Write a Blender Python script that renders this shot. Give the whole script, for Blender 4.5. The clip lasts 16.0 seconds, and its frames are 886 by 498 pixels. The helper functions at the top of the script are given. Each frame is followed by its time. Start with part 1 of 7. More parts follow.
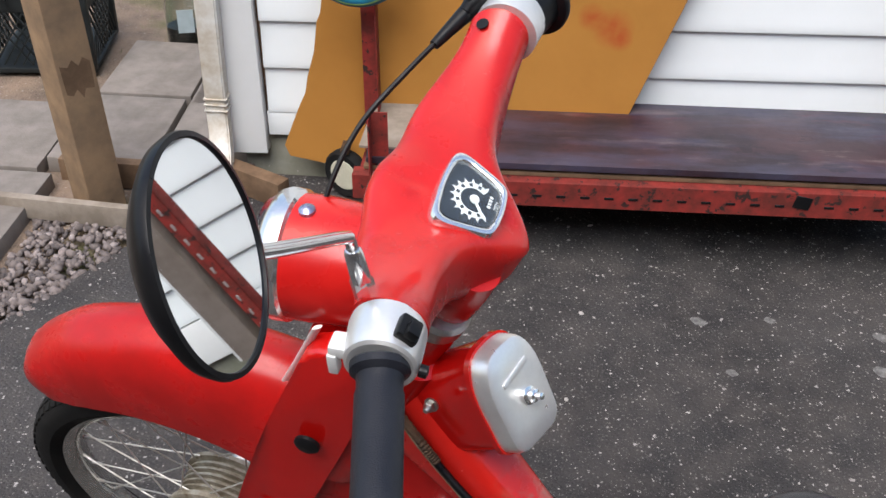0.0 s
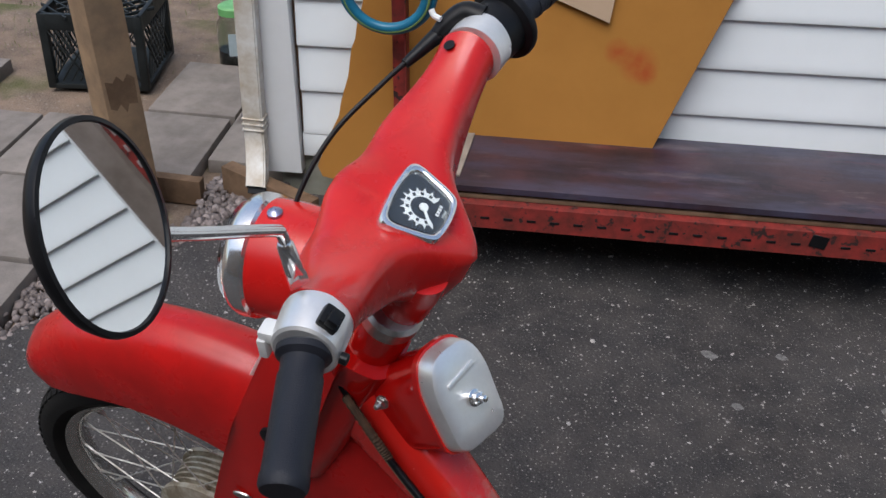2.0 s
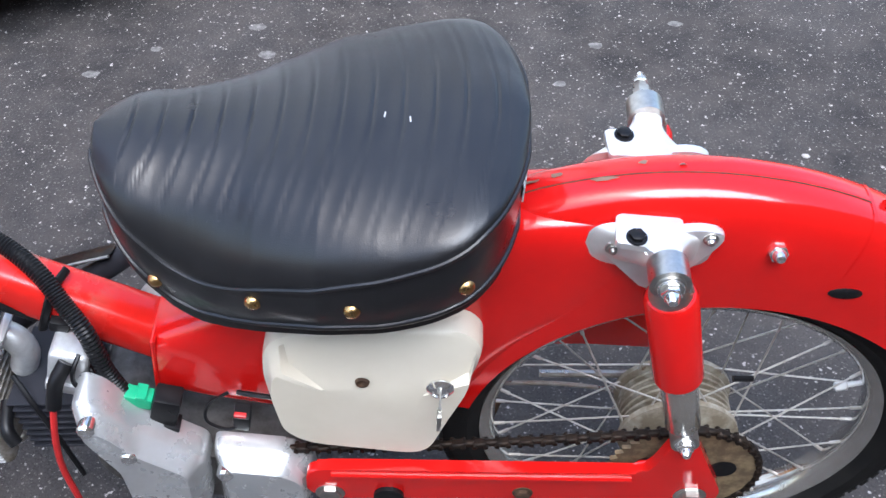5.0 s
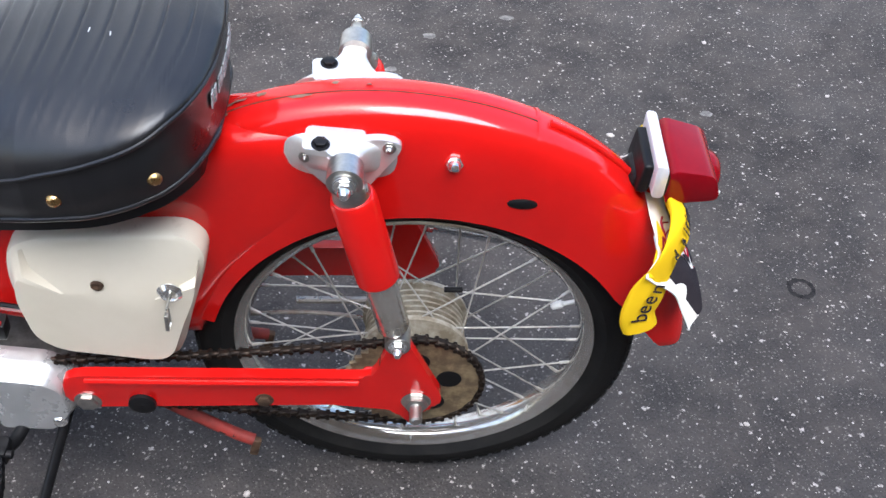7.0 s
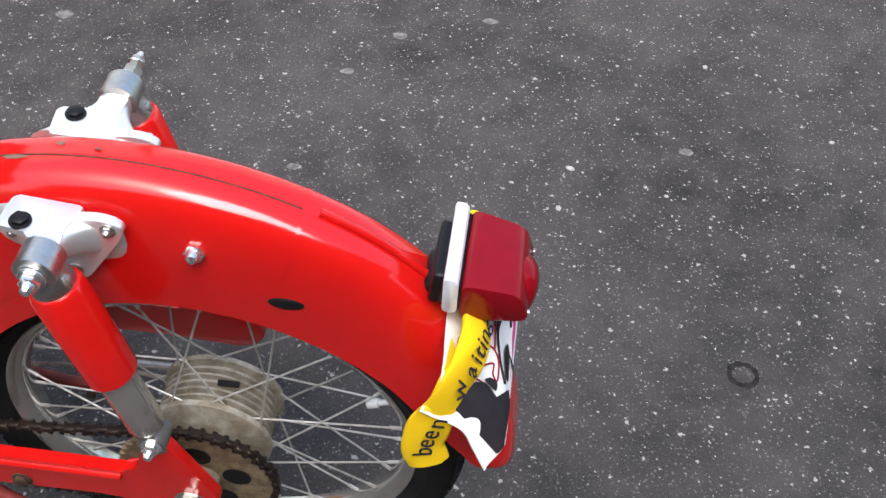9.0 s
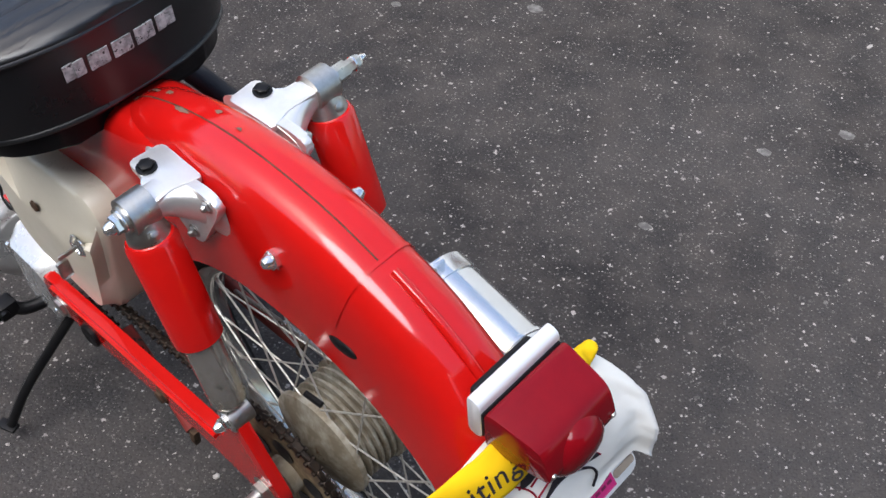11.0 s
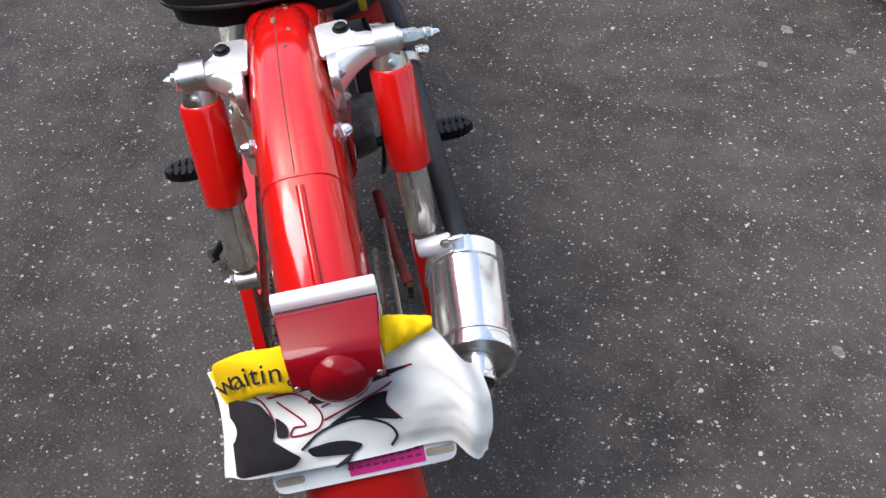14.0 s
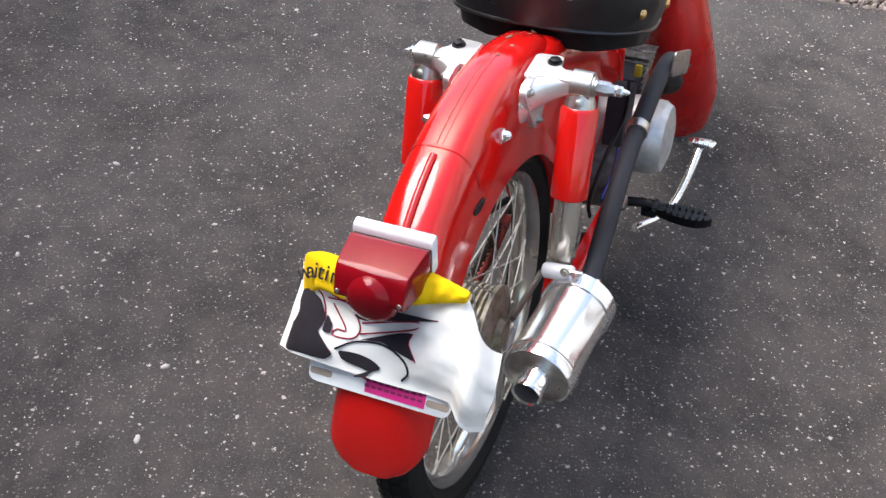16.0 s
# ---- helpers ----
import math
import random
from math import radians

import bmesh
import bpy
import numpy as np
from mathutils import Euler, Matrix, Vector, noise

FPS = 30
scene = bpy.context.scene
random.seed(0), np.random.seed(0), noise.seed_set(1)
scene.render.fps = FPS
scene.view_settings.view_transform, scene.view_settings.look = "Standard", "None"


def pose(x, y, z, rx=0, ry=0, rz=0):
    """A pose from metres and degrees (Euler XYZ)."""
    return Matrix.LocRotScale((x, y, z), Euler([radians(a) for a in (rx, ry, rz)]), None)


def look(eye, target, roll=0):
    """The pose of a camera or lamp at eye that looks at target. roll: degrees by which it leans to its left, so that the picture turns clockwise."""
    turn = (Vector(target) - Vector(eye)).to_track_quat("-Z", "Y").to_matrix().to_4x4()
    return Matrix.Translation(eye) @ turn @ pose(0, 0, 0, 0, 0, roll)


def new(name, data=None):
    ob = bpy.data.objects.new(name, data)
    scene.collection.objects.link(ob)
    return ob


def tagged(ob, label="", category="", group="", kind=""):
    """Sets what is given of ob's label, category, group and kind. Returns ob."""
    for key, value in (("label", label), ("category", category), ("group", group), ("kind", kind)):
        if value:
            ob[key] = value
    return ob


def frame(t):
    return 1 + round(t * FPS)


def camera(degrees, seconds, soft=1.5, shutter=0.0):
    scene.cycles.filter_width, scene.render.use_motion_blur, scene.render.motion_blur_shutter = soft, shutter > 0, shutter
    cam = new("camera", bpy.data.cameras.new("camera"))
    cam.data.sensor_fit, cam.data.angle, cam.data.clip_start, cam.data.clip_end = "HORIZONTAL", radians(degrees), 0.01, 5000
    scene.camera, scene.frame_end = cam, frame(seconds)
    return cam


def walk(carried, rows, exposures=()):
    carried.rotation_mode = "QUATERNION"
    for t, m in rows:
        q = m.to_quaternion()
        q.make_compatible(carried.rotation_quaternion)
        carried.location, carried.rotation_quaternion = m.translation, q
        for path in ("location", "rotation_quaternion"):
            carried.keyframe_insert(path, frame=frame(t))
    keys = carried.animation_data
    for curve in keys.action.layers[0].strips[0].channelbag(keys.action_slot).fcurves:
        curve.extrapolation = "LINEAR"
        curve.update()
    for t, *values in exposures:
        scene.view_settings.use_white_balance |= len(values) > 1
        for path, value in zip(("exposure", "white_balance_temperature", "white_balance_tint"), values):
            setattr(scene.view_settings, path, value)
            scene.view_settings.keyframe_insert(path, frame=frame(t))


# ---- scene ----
cam = camera(45.03, 16.0)
PATH = [
    (0, (-0.4255, -0.6507, 1.3681), (-1.1542, 0.3436, 0.5135), 1.59),
    (0.5, (-0.3748, -0.6543, 1.3877), (-1.2064, 0.3010, 0.5842), 2.11),
    (1, (-0.3423, -0.6517, 1.3872), (-1.1923, 0.2885, 0.5849), 3.27),
    (1.5, (-0.3255, -0.6411, 1.3826), (-1.1775, 0.2957, 0.5784), 2.73),
    (2, (-0.3065, -0.6311, 1.3796), (-1.1259, 0.3240, 0.5633), 1.73),
    (2.5, (-0.2829, -0.6346, 1.3667), (-1.0322, 0.3564, 0.5263), 1.14),
    (3, (-0.2643, -0.6524, 1.3412), (-0.9329, 0.3431, 0.4402), 0.11),
    (3.5, (-0.2786, -0.6752, 1.3236), (-0.7799, 0.3866, 0.3902), 0.47),
    (4, (-0.2890, -0.7081, 1.3052), (-0.6061, 0.3811, 0.3238), 0.57),
    (4.5, (-0.2811, -0.7329, 1.2869), (-0.4082, 0.3630, 0.2706), 1.48),
    (5, (-0.2473, -0.7559, 1.2771), (-0.2751, 0.3220, 0.2344), 0.06),
    (5.2, (-0.2255, -0.7803, 1.2783), (-0.2361, 0.2935, 0.2310), -0.66),
    (7.3, (0.0185, -0.9309, 1.2766), (0.0935, 0.1806, 0.2721), 4.34),
    (7.5, (0.0380, -0.9183, 1.2707), (0.1327, 0.1830, 0.2568), 4.63),
    (8, (0.0970, -0.8364, 1.2571), (0.1944, 0.2579, 0.2357), 3.95),
    (8.2, (0.1262, -0.7926, 1.2573), (0.2079, 0.2845, 0.2166), 3.86),
    (10.3, (0.5000, -0.5451, 1.2362), (-0.0194, 0.3987, 0.1923), 0.08),
    (10.5, (0.5069, -0.5144, 1.2307), (-0.0821, 0.3920, 0.1908), -1.00),
    (11, (0.5716, -0.4109, 1.2308), (-0.1793, 0.3526, 0.1804), -1.22),
    (11.5, (0.6126, -0.3262, 1.2496), (-0.2665, 0.2929, 0.2037), -3.34),
    (12, (0.7274, -0.2374, 1.2563), (-0.2579, 0.2242, 0.2238), -1.99),
    (12.5, (0.8534, -0.1528, 1.2632), (-0.2365, 0.1499, 0.2781), -2.64),
    (13, (0.9327, -0.1223, 1.2563), (-0.1703, 0.1455, 0.2757), -1.58),
    (13.5, (0.9441, -0.0797, 1.2473), (-0.1679, 0.1346, 0.2637), -3.05),
    (14, (0.9222, -0.0007, 1.2404), (-0.1875, 0.1545, 0.2432), -2.59),
    (14.5, (0.9028, 0.0924, 1.2508), (-0.2074, 0.0669, 0.2424), -2.92),
    (15, (0.9700, 0.1782, 1.2733), (-0.1351, -0.0293, 0.2805), -1.52),
    (15.5, (1.0319, 0.2610, 1.2854), (-0.0914, -0.0799, 0.3515), 1.35),
    (16, (1.0700, 0.3331, 1.2797), (-0.0465, -0.0632, 0.3597), 5.46),
]
LIGHT = [(0.0, 0.82, 6400, 10), (0.5, 0.52, 6300, 10), (1.5, 0.26, 6200, 10), (2.5, 0.42, 6150, 10), (3.0, 0.84, 5850, 10), (3.5, 1.15, 5750, 10), (4.5, 1.50, 5750, 10), (5.0, 1.52, 5700, 10),
         (8.0, 1.42, 6100, 10), (10.5, 0.95, 6200, 10), (12.0, 0.90, 6250, 10), (13.0, 1.10, 6300, 11), (13.5, 1.15, 6350, 11), (15.5, 1.55, 6600, 11), (16.0, 1.52, 6600, 11)]
walk(cam, [(t, look(eye, target, roll)) for t, eye, target, roll in PATH], LIGHT)

# ---- world and light ----
world = bpy.data.worlds.new("world")
scene.world = world
world.use_nodes = True
wn = world.node_tree
sky = wn.nodes.new("ShaderNodeTexSky")
sky.sky_type = "NISHITA"
sky.sun_disc = False
sky.sun_elevation = radians(66)
sky.sun_rotation = radians(200)
sky.air_density, sky.dust_density = 1.3, 3.0
wn.links.new(sky.outputs[0], wn.nodes["Background"].inputs[0])
wn.nodes["Background"].inputs[1].default_value = 0.135
sun_data = bpy.data.lights.new("sun", "SUN")
sun_data.energy, sun_data.angle, sun_data.color = 1.9, radians(38), (1.0, 0.985, 0.97)
sun = new("sun", sun_data)
sun.matrix_world = look((0.4, -1.5, 3.3), (-0.4, 0.2, 0.3))


# ---- materials ----
def node(nt, kind, **inputs):
    n = nt.nodes.new(kind)
    for key, value in inputs.items():
        n.inputs[key.replace("_", " ")].default_value = value
    return n


def surface(name, base, second=None, rough=0.5, metal=0.0, scale=30.0, grain=0.35, bump=0.0, bump_scale=200.0, coat=0.0, spots=None, spot_scale=60.0, spot_cut=0.62, rough_var=0.12, spec=0.5):
    """A surface with colour variation at two scales, an optional layer of chips or stains, and fine relief."""
    m = bpy.data.materials.new(name)
    m.use_nodes = True
    nt = m.node_tree
    b = nt.nodes["Principled BSDF"]
    coord = nt.nodes.new("ShaderNodeTexCoord")
    big = node(nt, "ShaderNodeTexNoise", Scale=scale, Detail=6.0, Roughness=0.6)
    small = node(nt, "ShaderNodeTexNoise", Scale=scale * 9, Detail=3.0)
    for n in (big, small):
        nt.links.new(coord.outputs["Object"], n.inputs["Vector"])
    mix = nt.nodes.new("ShaderNodeMix")
    mix.data_type = "RGBA"
    c2 = second or tuple(v * 0.72 for v in base)
    mix.inputs[6].default_value, mix.inputs[7].default_value = (*base, 1), (*c2, 1)
    ramp = node(nt, "ShaderNodeMapRange", From_Min=0.35, From_Max=0.68, To_Min=0.0, To_Max=grain * 2)
    add = nt.nodes.new("ShaderNodeMath")
    add.operation = "MULTIPLY_ADD"
    add.inputs[1].default_value, add.inputs[2].default_value = 0.25, -0.12
    nt.links.new(small.outputs["Fac"], add.inputs[0])
    plus = nt.nodes.new("ShaderNodeMath")
    plus.use_clamp = True
    nt.links.new(big.outputs["Fac"], ramp.inputs["Value"])
    nt.links.new(ramp.outputs[0], plus.inputs[0])
    nt.links.new(add.outputs[0], plus.inputs[1])
    nt.links.new(plus.outputs[0], mix.inputs[0])
    colour = mix.outputs[2]
    if spots:
        sp = node(nt, "ShaderNodeTexNoise", Scale=spot_scale, Detail=5.0, Roughness=0.7)
        nt.links.new(coord.outputs["Object"], sp.inputs["Vector"])
        cut = node(nt, "ShaderNodeMapRange", From_Min=spot_cut, From_Max=spot_cut + 0.035)
        nt.links.new(sp.outputs["Fac"], cut.inputs["Value"])
        mix2 = nt.nodes.new("ShaderNodeMix")
        mix2.data_type = "RGBA"
        mix2.inputs[7].default_value = (*spots, 1)
        nt.links.new(cut.outputs[0], mix2.inputs[0])
        nt.links.new(colour, mix2.inputs[6])
        colour = mix2.outputs[2]
    nt.links.new(colour, b.inputs["Base Color"])
    rr = node(nt, "ShaderNodeMapRange", From_Min=0.3, From_Max=0.7, To_Min=max(0.02, rough - rough_var), To_Max=min(1.0, rough + rough_var))
    nt.links.new(big.outputs["Fac"], rr.inputs["Value"])
    nt.links.new(rr.outputs[0], b.inputs["Roughness"])
    b.inputs["Metallic"].default_value = metal
    b.inputs["Specular IOR Level"].default_value = spec
    b.inputs["Coat Weight"].default_value = coat
    b.inputs["Coat Roughness"].default_value = 0.06
    if bump:
        bt = node(nt, "ShaderNodeTexNoise", Scale=bump_scale, Detail=4.0)
        nt.links.new(coord.outputs["Object"], bt.inputs["Vector"])
        bn = node(nt, "ShaderNodeBump", Strength=bump, Distance=0.002)
        nt.links.new(bt.outputs["Fac"], bn.inputs["Height"])
        nt.links.new(bn.outputs[0], b.inputs["Normal"])
    return m


RED = surface("red_paint", (0.54, 0.007, 0.005), (0.43, 0.005, 0.004), 0.13, scale=9, grain=0.25, coat=0.25, bump=0.012, bump_scale=26, rough_var=0.05)
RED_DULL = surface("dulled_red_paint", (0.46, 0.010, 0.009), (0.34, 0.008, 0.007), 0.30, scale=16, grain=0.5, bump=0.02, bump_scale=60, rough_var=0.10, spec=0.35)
RED_FADED = surface("faded_red_paint", (0.55, 0.015, 0.012), (0.45, 0.007, 0.006), 0.26, scale=13, grain=0.6, coat=0.1, bump=0.02, bump_scale=40, spec=0.4)
RED_RUST = surface("rusty_red_paint", (0.27, 0.032, 0.026), (0.13, 0.026, 0.020), 0.6, scale=22, grain=0.6, spots=(0.035, 0.020, 0.018), spot_scale=30, spot_cut=0.57, bump=0.15, spec=0.25)
CHROME = surface("chrome", (0.84, 0.84, 0.83), (0.70, 0.69, 0.66), 0.14, 0.92, scale=40, grain=0.2, rough_var=0.06)
RIM = surface("dusty_chromed_rim", (0.64, 0.63, 0.60), (0.44, 0.41, 0.37), 0.16, 0.85, scale=50, grain=0.45, spots=(0.30, 0.22, 0.15), spot_scale=70, spot_cut=0.68)
CHROME_DULL = surface("dull_chrome", (0.46, 0.44, 0.40), (0.28, 0.24, 0.19), 0.34, 0.8, scale=50, grain=0.5, spots=(0.20, 0.13, 0.07), spot_scale=70, spot_cut=0.66)
FRAME_ALU = surface("satin_aluminium", (0.84, 0.84, 0.86), (0.76, 0.76, 0.78), 0.38, 0.35, scale=30, grain=0.3, rough_var=0.08)
DAMPER = surface("pitted_chrome", (0.74, 0.72, 0.66), (0.56, 0.52, 0.44), 0.20, 0.85, scale=34, grain=0.5, spots=(0.16, 0.10, 0.055), spot_scale=55, spot_cut=0.64)
STEEL = surface("galvanised_steel", (0.60, 0.59, 0.55), (0.42, 0.41, 0.38), 0.38, 1.0, scale=60, grain=0.5)
ALU = surface("cast_aluminium", (0.60, 0.61, 0.61), (0.42, 0.42, 0.41), 0.42, 0.6, scale=60, grain=0.4, bump=0.15, bump_scale=700)
ALU_POLISHED = surface("polished_aluminium", (0.86, 0.85, 0.83), (0.70, 0.68, 0.65), 0.38, 0.75, scale=30, grain=0.3, bump=0.03)
ALU_DIRTY = surface("stained_aluminium", (0.42, 0.40, 0.36), (0.22, 0.19, 0.15), 0.55, 0.7, scale=60, grain=0.6, bump=0.2, bump_scale=400)
SILVER_PAINT = surface("silver_paint", (0.60, 0.61, 0.61), (0.46, 0.46, 0.45), 0.28, 0.62, scale=20, grain=0.4, coat=0.2, rough_var=0.08)
RUBBER = surface("tyre_rubber", (0.009, 0.009, 0.009), (0.018, 0.017, 0.016), 0.75, scale=30, grain=0.5, bump=0.2, bump_scale=300, spec=0.12)
GRIP = surface("grip_rubber", (0.011, 0.012, 0.017), (0.019, 0.020, 0.026), 0.46, scale=40, grain=0.4, bump=0.3, bump_scale=900, spec=0.3)
BLACK = surface("black_plastic", (0.006, 0.006, 0.007), (0.010, 0.010, 0.010), 0.38, scale=40, bump=0.05, spec=0.2)
BLACK_MATT = surface("matt_black_paint", (0.016, 0.017, 0.022), (0.028, 0.028, 0.034), 0.6, scale=50, grain=0.4, bump=0.1, bump_scale=500, spec=0.25)
VINYL = surface("black_vinyl", (0.008, 0.008, 0.009), (0.013, 0.0135, 0.015), 0.33, scale=14, grain=0.4, bump=0.12, bump_scale=900, rough_var=0.07, spec=0.55)
CREAM = surface("cream_plastic", (0.62, 0.57, 0.46), (0.55, 0.50, 0.39), 0.38, scale=10, grain=0.3, coat=0.2)
WHITE_PLASTIC = surface("white_plastic", (0.72, 0.72, 0.70), (0.6, 0.6, 0.57), 0.4, scale=20)
BRASS = surface("brass", (0.62, 0.40, 0.16), (0.45, 0.28, 0.12), 0.28, 1.0, scale=80)
RUST = surface("rusty_steel", (0.12, 0.075, 0.045), (0.06, 0.038, 0.026), 0.7, 0.4, scale=60, grain=0.6, bump=0.2, spec=0.2)
SPOKE = surface("dusty_spoke", (0.56, 0.54, 0.50), (0.36, 0.33, 0.28), 0.42, 0.5, scale=60, grain=0.5)
CHAIN = surface("oily_chain", (0.05, 0.035, 0.025), (0.018, 0.014, 0.012), 0.45, 0.7, scale=90, grain=0.6, spec=0.3)
HUB = surface("dusty_hub", (0.46, 0.42, 0.34), (0.25, 0.21, 0.15), 0.6, 0.45, scale=45, grain=0.7, spots=(0.16, 0.09, 0.045), spot_scale=60, spot_cut=0.64, spec=0.3)
LENS_RED = surface("red_lens", (0.20, 0.003, 0.007), (0.14, 0.002, 0.006), 0.10, scale=20, grain=0.3, coat=0.0, spec=0.25, rough_var=0.05)
DIAL = surface("dial_face", (0.02, 0.022, 0.025), None, 0.4, scale=20)
DIAL_WHITE = surface("dial_print", (0.58, 0.60, 0.60), None, 0.5, scale=20)
GREEN = surface("green_plastic", (0.02, 0.36, 0.17), None, 0.35, scale=40)
WIRE_RED = surface("red_wire", (0.5, 0.02, 0.02), None, 0.4, scale=40)
FILTER = surface("filter_gauze", (0.20, 0.19, 0.215), (0.12, 0.115, 0.13), 0.45, 0.4, scale=60, grain=0.3, bump=0.15, bump_scale=1800)
CLOTH_WHITE = surface("white_cotton", (0.82, 0.80, 0.75), (0.74, 0.72, 0.66), 0.9, scale=12, grain=0.4, bump=0.25, bump_scale=900, spec=0.1)
CLOTH_YELLOW = surface("yellow_cotton", (0.80, 0.52, 0.008), (0.74, 0.46, 0.006), 0.9, scale=14, grain=0.3, bump=0.2, bump_scale=900, spec=0.1)
CLOTH_BLACK = surface("black_print", (0.022, 0.019, 0.023), (0.035, 0.030, 0.034), 0.9, scale=30, bump=0.2, bump_scale=900, spec=0.08)
CLOTH_RED = surface("maroon_print", (0.30, 0.012, 0.030), None, 0.9, scale=30, spec=0.08)
PINK = surface("pink_sticker", (0.50, 0.012, 0.16), (0.44, 0.012, 0.13), 0.5, scale=30)
PLATE = surface("plate_paint", (0.70, 0.72, 0.72), None, 0.4, scale=20)
SIDING = surface("white_vinyl_siding", (0.80, 0.82, 0.81), (0.74, 0.76, 0.75), 0.5, scale=4, grain=0.3, bump=0.05, bump_scale=200, spots=(0.60, 0.61, 0.59), spot_scale=7, spot_cut=0.69, spec=0.25)
TRIM = surface("white_trim_paint", (0.84, 0.84, 0.82), (0.78, 0.77, 0.74), 0.5, scale=8, grain=0.3, spec=0.25)
SPOUT = surface("weathered_white_gutter", (0.70, 0.68, 0.63), (0.46, 0.38, 0.28), 0.55, scale=16, grain=0.55)
CONCRETE = surface("foundation_concrete", (0.30, 0.29, 0.24), (0.20, 0.20, 0.15), 0.85, scale=8, grain=0.6, bump=0.4, bump_scale=120, spec=0.1)
SLAB = surface("concrete_slab", (0.25, 0.217, 0.190), (0.17, 0.148, 0.128), 0.9, scale=15, grain=0.45, bump=0.6, bump_scale=190, spec=0.1)
TIMBER = surface("weathered_timber", (0.36, 0.235, 0.135), (0.22, 0.15, 0.095), 0.8, scale=10, grain=0.6, bump=0.3, bump_scale=90, spots=(0.10, 0.055, 0.032), spot_scale=8, spot_cut=0.66, spec=0.15)
TIMBER_DARK = surface("dark_timber", (0.20, 0.125, 0.075), (0.12, 0.075, 0.045), 0.85, scale=14, grain=0.6, bump=0.3, spec=0.15)
BOARD_GREY = surface("grey_brown_board", (0.25, 0.205, 0.175), (0.17, 0.135, 0.11), 0.8, scale=9, grain=0.5, bump=0.2, spec=0.15)
TIMBER_GREY = surface("grey_timber", (0.32, 0.27, 0.22), (0.22, 0.18, 0.14), 0.9, scale=18, grain=0.6, bump=0.3, spec=0.15)
CARD = surface("brown_cardboard", (0.41, 0.185, 0.040), (0.34, 0.150, 0.032), 0.85, scale=3.5, grain=0.4, bump=0.05, spots=(0.40, 0.12, 0.055), spot_scale=3.2, spot_cut=0.70, spec=0.12)
CARD_PALE = surface("pale_cardboard", (0.46, 0.33, 0.22), (0.40, 0.28, 0.18), 0.85, scale=5, grain=0.4, spec=0.12)
CRATE = surface("black_crate_plastic", (0.010, 0.012, 0.012), (0.022, 0.025, 0.025), 0.5, scale=20, grain=0.4, spec=0.25)
HOSE_BLUE = surface("blue_hose", (0.015, 0.16, 0.26), (0.01, 0.11, 0.2), 0.4, scale=30)
HOSE_GREEN = surface("green_stripe", (0.20, 0.33, 0.10), None, 0.4, scale=30)
FAN = surface("cream_wheel", (0.55, 0.52, 0.40), (0.45, 0.42, 0.31), 0.6, scale=40)


